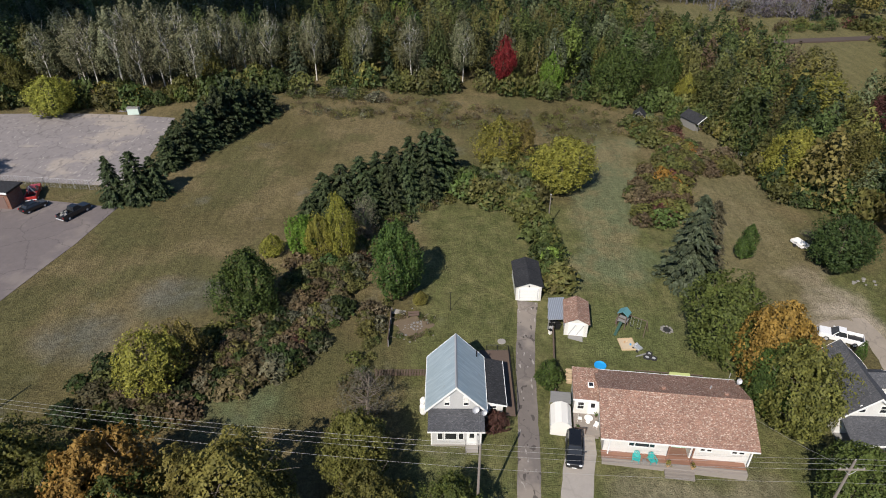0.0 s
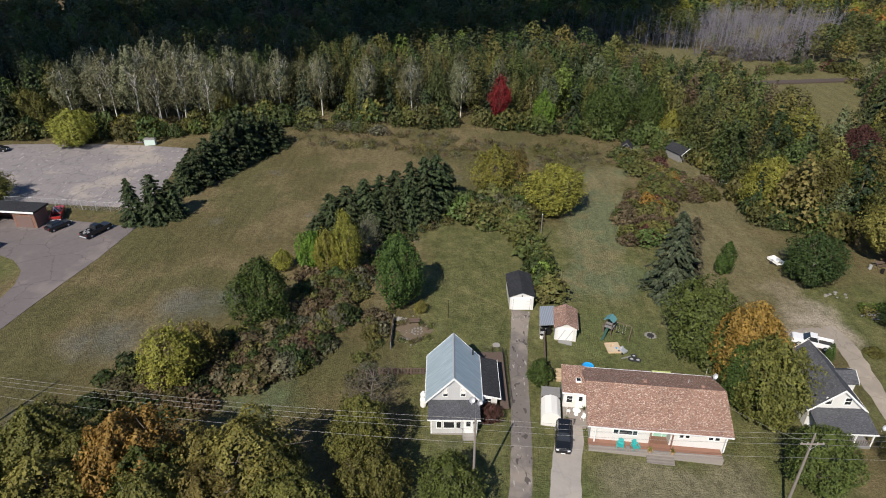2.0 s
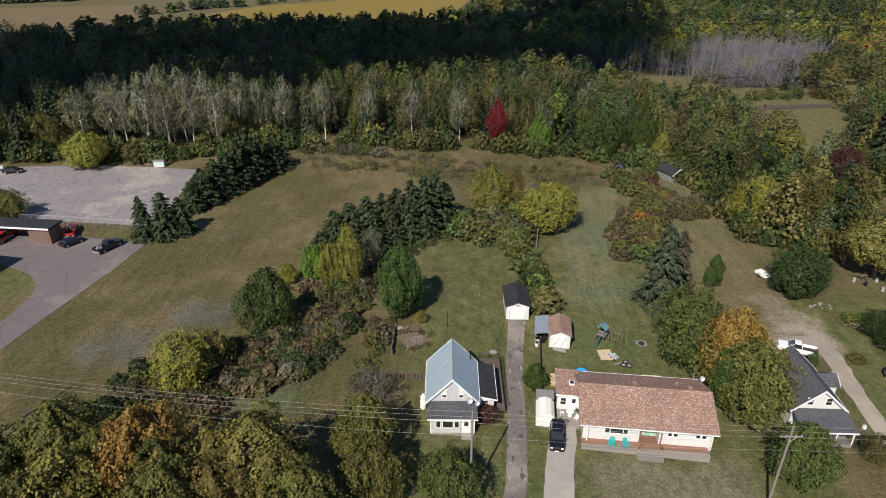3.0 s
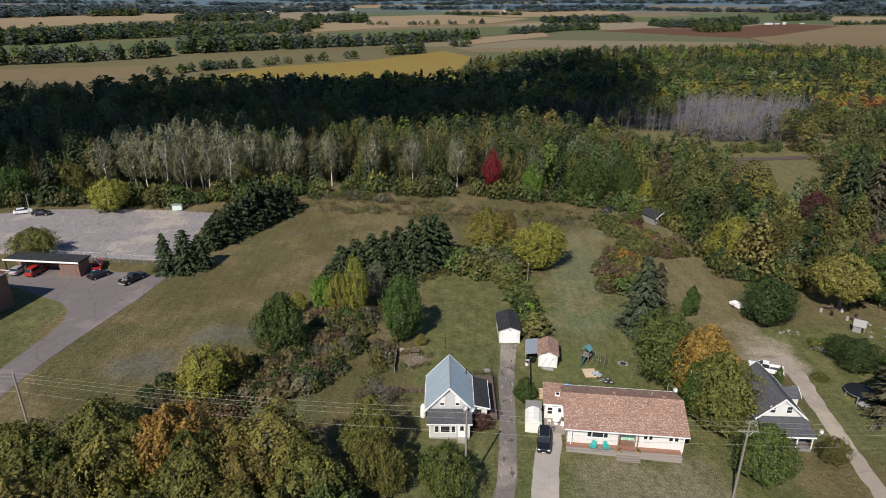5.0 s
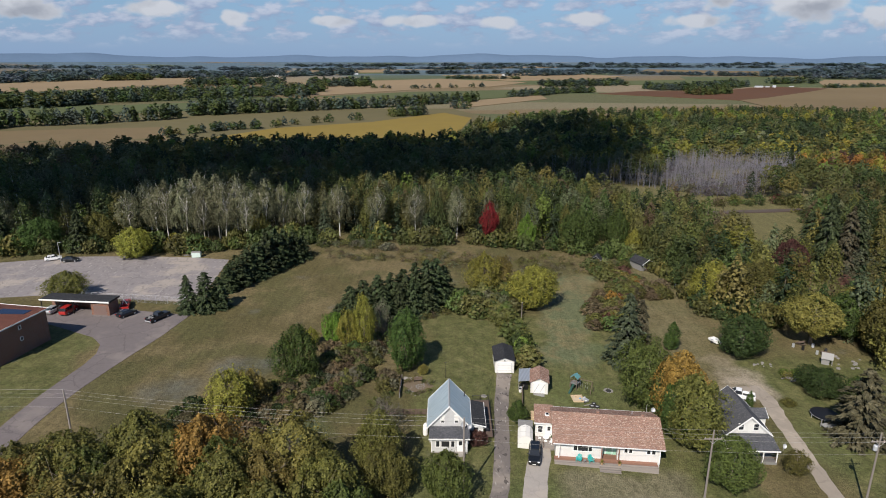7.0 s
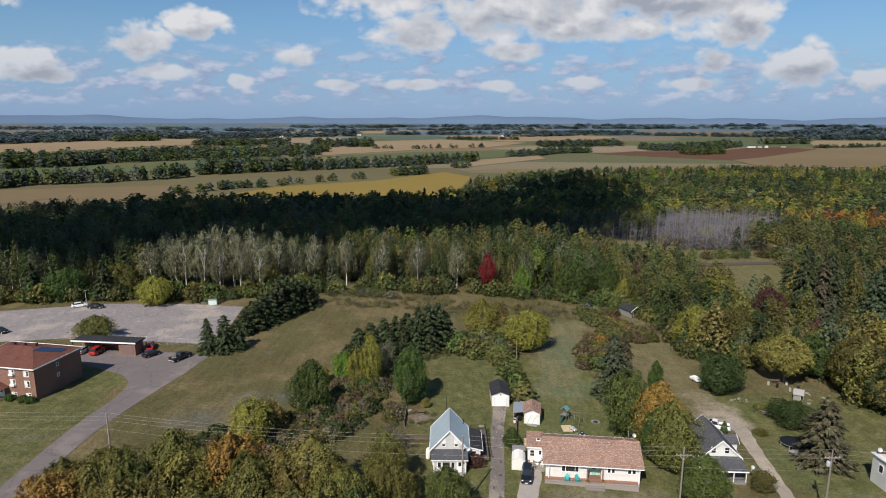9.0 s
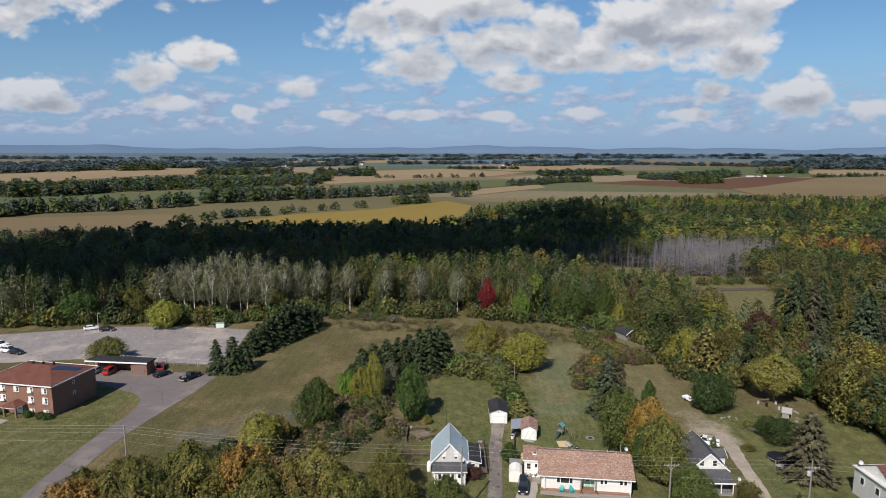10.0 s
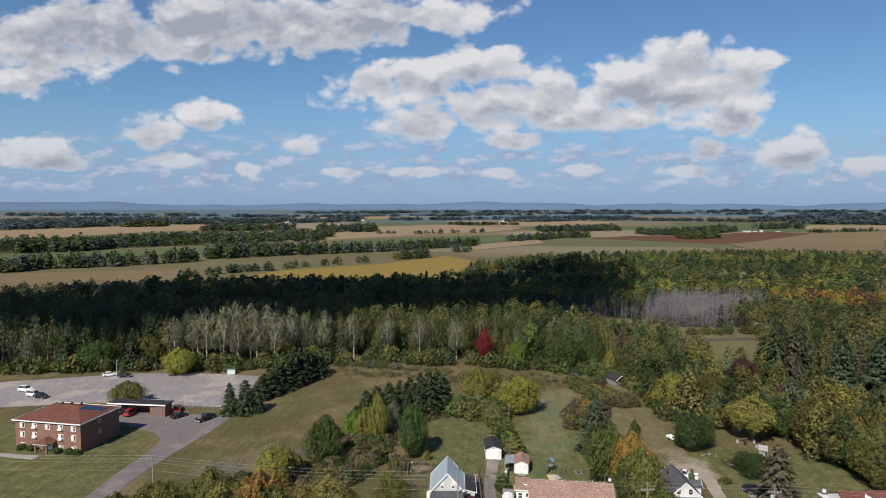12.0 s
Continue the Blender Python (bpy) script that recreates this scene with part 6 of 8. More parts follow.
    window(b, -10.1, 1.3, 0.7, 1.1, 0.6)
    door(b, -8.7, 0.55, 0.85, 2.05, 0.6)
    part("landing", box(-10.9, -7.95, -2.6, 0.55, -0.5, 0.5), DECK_GREY, b)
    for i in range(4):
        part("stair", box(-9.6, -8.1, -2.6 - 0.3 * (i + 1), -2.6, -0.5, 0.5 - 0.2 * (i + 1)), PALE_WOOD if i % 2 else DECK_GREY, b)
    for x in (-10.85, -9.65):
        part("rail_post", box(x - 0.05, x + 0.05, -2.6, -2.5, 0.5, 1.5), DARK_WOOD, b)
    part("handrail", box(-10.9, -9.6, -2.6, -2.52, 1.42, 1.5), DARK_WOOD, b)
    # front deck of single boards
    for i in range(11):
        y = -6.35 + 0.15 * i
        part("deck_board", box(-8.1, 7.55, y, y + 0.138, 0.62, 0.66), DECK if i > 3 else DECK_GREY, b)
    part("deck_skirt", box(-8.1, 7.55, -6.4, -6.36, -0.3, 0.63), DECK_GREY, b)
    for x in np.linspace(-7.9, 7.4, 9):
        part("deck_post", box(x - 0.06, x + 0.06, -6.34, -6.22, -0.6, 0.62), DECK_GREY, b)
    for i in range(3):
        part("front_step", box(-1.3, 1.9, -6.42 - 0.3 * (i + 1), -6.42 - 0.3 * i, -0.3, 0.45 - 0.19 * i), DECK_GREY, b)
    # back deck rail, dish and gear at the east end
    part("back_rail", box(-2.9, 5.5, 7.2, 7.26, 1.9, 2.0), DARK_WOOD, b)
    for x in np.linspace(-2.8, 5.4, 8):
        part("back_rail_post", box(x - 0.06, x + 0.06, 7.2, 7.3, -0.3, 1.98), DARK_WOOD, b)
    part("back_rail", box(-2.9, 5.5, 7.21, 7.25, 1.4, 1.48), DARK_WOOD, b)
    part("back_deck", box(-2.9, 5.5, 4.76, 7.3, -0.3, 0.95), GREY_WOOD, b)
    dish(b, (8.2, 3.9, 4.7), 0.38)
    part("eave_antenna", rod((7.4, 4.6, 3.4), (7.4, 4.6, 5.2), 0.03), GALV, b)


def adirondack(x, y, z, turn):
    c = thing("garden_chair", (x, y, z), turn, "teal plastic garden armchair with a fan-shaped back", "chair", "teal chairs on the deck")
    part("seat", prism([(-0.45, 0.36), (0.3, 0.24), (0.3, 0.28), (-0.45, 0.40)], "x", -0.27, 0.27), TEAL, c)
    for i in range(5):
        u = -0.22 + 0.11 * i
        part("back_slat", prism([(0.2, 0.25), (0.24, 0.25), (0.52, 1.0 - abs(u) * 0.6), (0.48, 1.0 - abs(u) * 0.6)], "x", u * 1.15 - 0.05, u * 1.15 + 0.05), TEAL, c)
    for s in (-1, 1):
        part("armrest", soften(box(s * 0.36 - 0.08, s * 0.36 + 0.08, -0.5, 0.35, 0.54, 0.57), 0.01), TEAL, c)
        part("front_leg", box(s * 0.36 - 0.03, s * 0.36 + 0.03, -0.46, -0.38, 0, 0.54), TEAL, c)
        part("rear_leg", prism([(-0.4, 0.3), (-0.4, 0.4), (0.62, 0.06), (0.62, 0.0), (0.5, 0.0)], "x", s * 0.3 - 0.02, s * 0.3 + 0.02), TEAL, c)


def planter(x, y, z, flowers):
    p = thing("planter", (x, y, z), 0, "straw-coloured flower pot with dry plants on the deck step", "planter", "planters by the steps")
    part("pot", lathe([(0.16, 0), (0.26, 0.35), (0.30, 0.42), (0.28, 0.42), (0.24, 0.34)], 14), TERRACOTTA, p)
    g = np.random.default_rng(int(flowers * 10))
    q = cards(g.normal(0, 0.13, (120, 3)) + np.array([0, 0, 0.55]), np.tile([0, 0, 1.0], (120, 1)), 0.07, g)
    part("plant", fast_mesh("pot_plant", *quads(q), LEAF["ochre"]), None, p)


def canopy_tent():
    t = thing("canopy", (3.25, -23.6, z_at(3.2, -23.6)), -7, "cream canvas shelter tent beside the driveway", "canopy")
    prof = [(-1.15, 0), (-1.2, 1.65), (-0.75, 2.15), (0, 2.4), (0.75, 2.15), (1.2, 1.65), (1.15, 0)]
    inner = [(x * 0.97, z - 0.04 if z else 0) for x, z in prof]
    part("cover", prism(prof + inner[::-1], "y", -1.7, 1.5), CANVAS, t)
    part("end_wall", prism([(x * 0.96, z) for x, z in prof], "y", -1.65, -1.6), CANVAS, t)
    part("end_wall", prism([(x * 0.96, z) for x, z in prof], "y", 1.4, 1.45), CANVAS, t)
    for y in (-1.6, -0.1, 1.4):
        for s in (-1, 1):
            part("leg", rod((s * 1.14, y, -0.3), (s * 1.16, y, 1.7), 0.03), GALV, t)
    part("back_shed_roof", prism([(1.5, 2.0), (3.2, 2.1), (3.2, 2.2), (1.5, 2.1)], "x", -1.2, 1.2), GREY_WOOD, t)
    for s in (-1, 1):
        part("back_post", box(s * 1.1 - 0.05, s * 1.1 + 0.05, 3.05, 3.15, -0.3, 2.1), GREY_WOOD, t)


# ---- vehicles ----
def wheel_set(car, xs, ys, r=0.36, wide=0.24):
    for y in ys:
        for s in (-1, 1):
            b = lathe([(r * 0.55, 0), (r * 0.95, 0.0), (r, 0.05), (r, wide - 0.05), (r * 0.95, wide), (r * 0.55, wide)], 18)
            bmesh.ops.rotate(b, matrix=Matrix.Rotation(radians(90), 3, "Y"), verts=b.verts)
            bmesh.ops.translate(b, vec=(s * xs - wide / 2, y, r), verts=b.verts)
            wheel = part("wheel", b, RUBBER, car)
            part("rim", rod((s * xs - s * 0.02 * 0, y, r), (s * (xs + wide / 2 + 0.012), y, r), r * 0.56, sides=14), GALV, wheel)


def hull(sections, bm=None):
    """Lofts closed rings of equal count, given as (y, [(x, z) ...])."""
    bm = bm or bm_new()
    rings = [[bm.verts.new((x, y, z)) for x, z in ring] for y, ring in sections]
    for a, b in zip(rings, rings[1:]):
        for i in range(len(a)):
            j = (i + 1) % len(a)
            bm.faces.new((a[i], a[j], b[j], b[i]))
    bm.faces.new(rings[0][::-1])
    bm.faces.new(rings[-1])
    return bm


def ring(w, z0, z1, shoulder=0.08):
    return [(-w, z0 + 0.05), (-w * 0.92, z0), (w * 0.92, z0), (w, z0 + 0.05), (w, z1 - shoulder), (w * 0.9, z1), (-w * 0.9, z1), (-w, z1 - shoulder)]


def cabin_shape(w, rows):
    return hull([(y, [(-w * b, z0), (w * b, z0), (w * t, z1), (w * t * 0.86, z1 + 0.04), (-w * t * 0.86, z1 + 0.04), (-w * t, z1)]) for y, z0, z1, b, t in rows])


def road_car(x, y, turn, paint, label, suv=False, name="car"):
    """A car whose nose points along -y before it is turned."""
    c = thing(name, (x, y, z_at(x, y) + 0.05), turn, label, "car")
    up = 0.18 if suv else 0.0
    L = 2.4 if suv else 2.25
    part("car_body", soften(hull([(-L, ring(0.72, 0.42, 0.72 + up)), (-L + 0.12, ring(0.86, 0.3, 0.82 + up)), (-1.2, ring(0.93, 0.26, 1.0 + up)), (0.2, ring(0.94, 0.26, 1.02 + up)),
                         (1.7, ring(0.93, 0.26, 1.03 + up)), (L - 0.1, ring(0.87, 0.32, 0.98 + up)), (L, ring(0.74, 0.45, 0.85 + up))]), 0.11, 3), paint, c)
    top = 1.62 + up if suv else 1.42
    back = L - 0.12 if suv else 1.75
    part("glasshouse", cabin_shape(0.84, [(-1.15, 0.98 + up, 1.0 + up, 1.0, 0.96), (-0.45, 0.98 + up, top - 0.04, 1.0, 0.80), (0.9, 0.98 + up, top, 1.0, 0.80), (back - 0.35, 0.98 + up, top - 0.06, 1.0, 0.80), (back, 0.98 + up, 1.06 + up, 1.0, 0.9)]), GLASS, c)
    part("car_roof", soften(box(-0.70, 0.70, -0.42, back - 0.38, top - 0.03, top + 0.07), 0.05, 2), paint, c)
    for yy in (-0.42, 0.55, back - 0.42):
        for s in (-1, 1):
            part("pillar", rod((s * 0.83, yy + (0.0 if yy > 0 else -0.4), 1.0 + up), (s * 0.67, yy, top), 0.035, sides=5), paint, c)
    wheel_set(c, 0.82, (-1.42, 1.42), 0.37 if suv else 0.33)
    for s in (-1, 1):
        part("headlight", soften(box(s * 0.66 - 0.17, s * 0.66 + 0.17, -L - 0.0, -L + 0.2, 0.62 + up, 0.78 + up), 0.02), LAMP_CLEAR, c)
        part("tail_light", soften(box(s * 0.72 - 0.12, s * 0.72 + 0.12, L - 0.14, L + 0.01, 0.72 + up, 0.95 + up), 0.02), LAMP_RED, c)
        part("mirror", soften(box(s * 1.02 - 0.1, s * 1.02 + 0.1, -0.95, -0.8, 1.02 + up, 1.16 + up), 0.03), paint, c)
    part("grille", box(-0.42, 0.42, -L - 0.015, -L + 0.05, 0.5 + up, 0.72 + up), DARK_METAL, c)
    part("number_plate", box(-0.25, 0.25, -L - 0.03, -L - 0.01, 0.42, 0.54), WHITE, c)
    return c


def pickup(x, y, turn, paint, label, load=False):
    c = thing("pickup_truck", (x, y, z_at(x, y) + 0.05), turn, label, "pickup truck")
    part("truck_body", hull([(-2.8, ring(0.8, 0.5, 0.98)), (-2.7, ring(0.94, 0.42, 1.1)), (-1.3, ring(0.98, 0.4, 1.18)), (0.65, ring(0.98, 0.4, 1.2)), (0.68, ring(0.98, 0.4, 1.2))]), paint, c)
    part("cab", cabin_shape(0.88, [(-1.35, 1.14, 1.16, 1.0, 0.96), (-0.65, 1.14, 1.78, 1.0, 0.8), (0.4, 1.14, 1.8, 1.0, 0.8), (0.68, 1.14, 1.2, 1.0, 0.95)]), GLASS, c)
    part("cab_roof", soften(box(-0.66, 0.66, -0.55, 0.42, 1.8, 1.87), 0.025), paint, c)
    for yy in (-0.62, 0.42):
        for s in (-1, 1):
            part("pillar", rod((s * 0.87, yy + (-0.55 if yy < 0 else 0.2), 1.17), (s * 0.69, yy, 1.8), 0.05, sides=5), paint, c)
    bed = part("bed", box(-0.96, 0.96, 0.7, 2.8, 0.5, 0.72), DARK_METAL, c)
    for s in (-1, 1):
        part("bed_side", soften(box(*sorted((s * 0.98, s * 0.86)), 0.7, 2.8, 0.45, 1.22), 0.03), paint, bed)
        part("headlight", soften(box(s * 0.7 - 0.17, s * 0.7 + 0.17, -2.82, -2.65, 0.78, 0.98), 0.02), LAMP_CLEAR, c)
        part("tail_light", box(s * 0.9 - 0.07, s * 0.9 + 0.07, 2.76, 2.815, 0.8, 1.1), LAMP_RED, c)
        part("mirror", soften(box(s * 1.08 - 0.1, s * 1.08 + 0.1, -1.05, -0.92, 1.2, 1.42), 0.03), paint, c)
    part("tailgate", soften(box(-0.85, 0.85, 2.72, 2.8, 0.5, 1.2), 0.02), paint, bed)
    part("bumper", soften(box(-0.95, 0.95, -2.92, -2.78, 0.42, 0.62), 0.03), GALV, c)
    part("bumper", soften(box(-0.95, 0.95, 2.8, 2.95, 0.45, 0.62), 0.03), GALV, c)
    part("grille", box(-0.5, 0.5, -2.83, -2.76, 0.66, 0.98), DARK_METAL, c)
    wheel_set(c, 0.86, (-1.8, 1.75), 0.39, 0.26)
    if load:
        g = np.random.default_rng(4)
        bl = bm_new()
        for _ in range(9):
            px, py = g.uniform(-0.7, 0.7), g.uniform(0.9, 2.5)
            box(px - 0.18, px + 0.18, py - 0.2, py + 0.2, 0.72, 0.9 + g.uniform(0, 0.35), bl)
        tagged(part("load", bl, GREY_WOOD, c), kind="stuff")
    return c


def crane_truck():
    c = pickup(-86.2, 27.2, 200, CAR_RED, "red tow truck with a steel boom behind the carport")
    part("boom", rod((0, 0.9, 1.2), (0, 2.9, 2.5), 0.09), CAR_RED, c)
    for s in (-1, 1):
        part("boom_frame", rod((s * 0.6, 1.0, 1.0), (0.0, 1.4, 2.6), 0.06), GALV, c)


# ---- brick block, carport, other houses ----
def brick_block():
    b = thing("apartment_block", (-95.5, -3.8, z_at(-97, -2)), -10.5, "two-storey red brick apartment block with a hipped roof", "apartment building")
    W, D, E, R = 18.0, 13.0, 6.95, 9.1
    part("wall", box(-W, 0, 0, 0.3, -1.2, E), BRICK, b)
    part("wall", box(-W, 0, D - 0.3, D, -1.2, E), BRICK, b)
    part("wall", box(-0.3, 0, 0.3, D - 0.3, -1.2, E), BRICK, b)
    part("wall", box(-W, -W + 0.3, 0.3, D - 0.3, -1.2, E), BRICK, b)
    o = 0.45
    bm = bm_new()
    c = [bm.verts.new(p) for p in ((-W - o, -o, E), (o, -o, E), (o, D + o, E), (-W - o, D + o, E), (-W + 6, D / 2, R), (-6, D / 2, R))]
    for f in ((0, 1, 5, 4), (1, 2, 5), (2, 3, 4, 5), (3, 0, 4), (3, 2, 1, 0)):
        bm.faces.new([c[i] for i in f])
    part("roof", bm, SHINGLE_RED, b)
    for x0, x1, y0, y1 in ((-W - o - 0.06, o + 0.06, -o - 0.08, -o), (-W - o - 0.06, o + 0.06, D + o, D + o + 0.08), (o, o + 0.08, -o, D + o), (-W - o - 0.08, -W - o, -o, D + o)):
        part("fascia", box(x0, x1, y0, y1, E - 0.14, E + 0.1), TRIM, b)
    rows = ((0.55, 0.75), (2.85, 1.25), (5.2, 1.1))
    for x in (-16.0, -12.6, -9.0, -5.4, -1.9):
        for k, (z, tall) in enumerate(rows):
            if x == -9.0 and k < 2:
                continue
            win = window(b, x, z, 1.15, tall, 0.0)
            part("sill", box(x - 0.75, x + 0.75, -0.14, -0.02, z - 0.2, z - 0.1), CONCRETE, win)
            part("curtain", box(x - 0.55, x + 0.02, -0.026, -0.021, z + 0.05, z + tall - 0.05), CANVAS, win)
            if (k, x) in ((1, -12.6), (1, -5.4), (2, -5.4), (2, -12.6)):
                part("air_conditioner", soften(box(x - 0.5, x + 0.55, -0.5, -0.05, z - 0.05, z + 0.4), 0.03), WHITE, win)
    for z in (2.9, 5.3):
        side_window(b, 6.2, z, 0.5, 0.7, 0.0)
    # entrance porch with its own hipped roof
    for x in (-10.2, -7.2):
        part("porch_pillar", box(x - 0.18, x + 0.18, -2.6, -2.25, -0.8, 2.35), BRICK, b)
    part("porch_beam", box(-10.6, -6.8, -2.9, 0.0, 2.35, 2.62), TRIM, b)
    bm = bm_new()
    c = [bm.verts.new(p) for p in ((-10.8, -3.1, 2.62), (-6.6, -3.1, 2.62), (-6.6, 0, 2.62), (-10.8, 0, 2.62), (-8.7, -1.3, 3.5), (-8.7, 0, 3.5))]
    for f in ((0, 1, 4), (1, 2, 5, 4), (3, 0, 4, 5), (2, 3, 5), (3, 2, 1, 0)):
        bm.faces.new([c[i] for i in f])
    part("porch_roof", bm, SHINGLE_RED, b)
    door(b, -8.7, 0.0, 1.5, 2.1, 0.0)
    part("porch_floor", box(-10.6, -6.8, -2.9, 0.0, -0.6, 0.02), CONCRETE, b)
    for i in range(3):
        part("porch_step", box(-9.6, -7.8, -2.9 - 0.3 * (i + 1), -2.9 - 0.3 * i, -0.8, -0.12 - 0.14 * i), CONCRETE, b)
    spot = pose(-95.5, -3.8, 0, 0, 0, -10.5)
    path = [(spot @ Vector((px, py, 0))).to_2d() for px, py in ((-30, -5.9), (-7.9, -5.9), (-7.9, -3.7), (-9.3, -3.7), (-9.3, -4.9), (-30, -4.9))]
    drape("walkway", path, CONCRETE, 0.07, "pale concrete path to the entrance of the brick building", "path", 2.0)
    for x, y in ((-11.5, 7.6), (-9.0, 7.8), (-6.5, 8.1)):
        part("roof_vent", soften(box(x - 0.2, x + 0.2, y - 0.2, y + 0.2, 8.2, 9.3), 0.04), DARK_METAL, b)
    bm = bm_new()
    p = [Vector(q) for q in ((-4.6, 5.0, 8.66), (-0.9, 8.6, 7.37), (-0.9, 10.6, 7.37), (-4.6, 7.6, 8.66))]
    prism([(0, 0), (1, 0), (1, 1), (0, 1)], "z", 0, 1, bm)
    for v in bm.verts:
        i = int(v.co.x > 0.5) + 2 * int(v.co.y > 0.5)
        v.co = p[{0: 0, 1: 1, 3: 2, 2: 3}[i]] + Vector((0, 0, 0.02 + 0.1 * v.co.z))
    part("skylight_panel", bm, PANEL_BLUE, b)
    for i, x in enumerate((-15.2, -12.4, -5.4, -2.3, -0.5)):
        g = pose(-95.5, -3.8, 0, 0, 0, -10.5) @ Vector((x, -1.3, 0))
        plant("bush", "round", g.x, g.y, 1.5, 1.15, "green", "clipped round evergreen bush against the brick wall", "shrub", "clipped bushes", i % 2)


def carport():
    c = thing("carport", (-87.4, 19.8, z_at(-90, 21)), -6.0, "long flat-roofed carport with a brick store", "carport")
    part("roof", box(-17, 0.2, 1.9, 6.2, 3.25, 3.5), SHINGLE_DARK, c)
    part("fascia", box(-17.05, 0.25, 1.82, 1.9, 3.2, 3.55), TRIM, c)
    part("fascia", box(0.2, 0.27, 1.9, 6.2, 3.2, 3.55), DARK_METAL, c)
    part("store_wall", box(-4.6, -0.2, 2.3, 5.8, -0.6, 3.25), BRICK, c)
    part("store_door", box(-4.0, -0.9, 2.25, 2.3, 0.0, 2.4), plain("brown_door_paint", (0.17, 0.115, 0.10), 0.6, 0.15), c)
    part("back_wall", box(-17, -4.6, 5.7, 5.9, -0.6, 3.25), BRICK, c)
    for x in (-16.8, -13.0, -9.0):
        part("post", box(x - 0.08, x + 0.08, 2.1, 2.26, -0.6, 3.25), DARK_METAL, c)


def cottage():
    h = thing("cottage", (39.2, -19.4, z_at(39.2, -19.4)), -2.0, "white gabled cottage with a grey shingle roof", "house")
    gable_walls(h, 3.3, 3.35, 6.35, -4.6, 4.8, SIDING_WHITE)
    gable_roof(h, 3.3, 3.35, 6.35, -4.95, 5.1, 0.4, SHINGLE_GREY)
    for x in (-1.35, 1.0):
        window(h, x, 3.95, 0.75, 1.05, -4.6)
    part("porch_roof", prism([(-8.2, 2.35), (-4.6, 3.2), (-4.6, 3.33), (-8.2, 2.48)], "x", -3.5, 3.5), SHINGLE_GREY, h)
    part("fascia", box(-3.52, 3.52, -8.26, -8.2, 2.3, 2.52), TRIM, h)
    part("porch_floor", box(-3.3, 3.3, -8.0, -4.6, -0.5, 0.35), GREY_WOOD, h)
    for x in (-3.2, -1.1, 1.1, 3.2):
        part("porch_post", box(x - 0.07, x + 0.07, -8.0, -7.86, 0.35, 2.42), TRIM, h)
    for x in np.linspace(-3.1, 3.1, 22):
        part("baluster", box(x - 0.02, x + 0.02, -7.96, -7.92, 0.4, 1.2), DARK_WOOD, h)
    part("rail", box(-3.2, 3.2, -7.98, -7.9, 1.2, 1.27), DARK_WOOD, h)
    door(h, 0.2, 0.35, 0.95, 2.05, -4.6)
    window(h, -1.9, 1.2, 1.1, 1.1, -4.6)
    # side dormer wing
    part("wing_wall", box(3.3, 4.9, 0.3, 2.9, -0.6, 3.3), SIDING_WHITE, h)
    part("wing_roof", prism([(0.0, 3.2), (1.6, 4.2), (3.2, 3.2), (3.2, 3.34), (1.6, 4.36), (0.0, 3.34)], "x", 1.7, 5.15), SHINGLE_GREY, h)
    part("wing_trim", prism([(0.0, 3.14), (1.6, 4.14), (3.2, 3.14), (3.2, 3.4), (1.6, 4.42), (0.0, 3.4)], "x", 5.15, 5.2), TRIM, h)
    part("roof_vent", soften(box(-1.6, -1.1, 2.4, 2.9, 4.9, 5.5), 0.05), DARK_METAL, h)
    dish(h, (4.3, -7.3, 2.9), 0.36)


def corner_house():
    h = thing("house", (71.5, -28.6, z_at(70, -28)), 4.0, "pale blue-grey house with a maroon shingle roof", "house")
    part("wall", box(-5.8, -5.6, -4.3, 4.3, -0.8, 5.2), SIDING_GREY, h)
    part("wall", box(-5.6, 6, 4.1, 4.3, -0.8, 5.2), SIDING_GREY, h)
    part("wall", box(-5.6, 6, -4.3, -4.1, -0.8, 5.2), SIDING_GREY, h)
    part("wall", box(5.8, 6.0, -4.1, 4.1, -0.8, 5.2), SIDING_GREY, h)
    for s in (-1, 1):
        part("roof", prism([(0, 7.6), (s * 4.8, 5.0), (s * 4.8, 5.16), (0, 7.78)], "x", -5.2, 6.4), SHINGLE_RED, h)
        part("fascia", box(-5.2, 6.4, *sorted((s * 4.8, s * 4.87)), 4.92, 5.18), TRIM, h)
    part("gable", prism([(-4.3, 5.2), (4.3, 5.2), (0, 7.5)], "x", -5.1, -4.9), SIDING_WHITE, h)
    part("flat_roof", box(-6.1, -4.9, -4.6, 4.6, 5.2, 5.4), SIDING_GREY, h)
    dm = part("dormer", prism([(-0.8, 6.0), (0.8, 6.0), (0.8, 6.9), (0, 7.5), (-0.8, 6.9)], "y", -3.4, -0.5), SIDING_WHITE, h)
    part("pane", box(-0.4, 0.4, -3.44, -3.4, 6.2, 6.8), GLASS, dm)
    side_window(h, -1.5, 2.8, 0.9, 1.3, -5.8, -1)
    side_window(h, 2.2, 2.8, 0.9, 1.3, -5.8, -1)
    dish(h, (-5.4, 3.6, 6.3), 0.42, (-0.2, -0.9, 0.4))


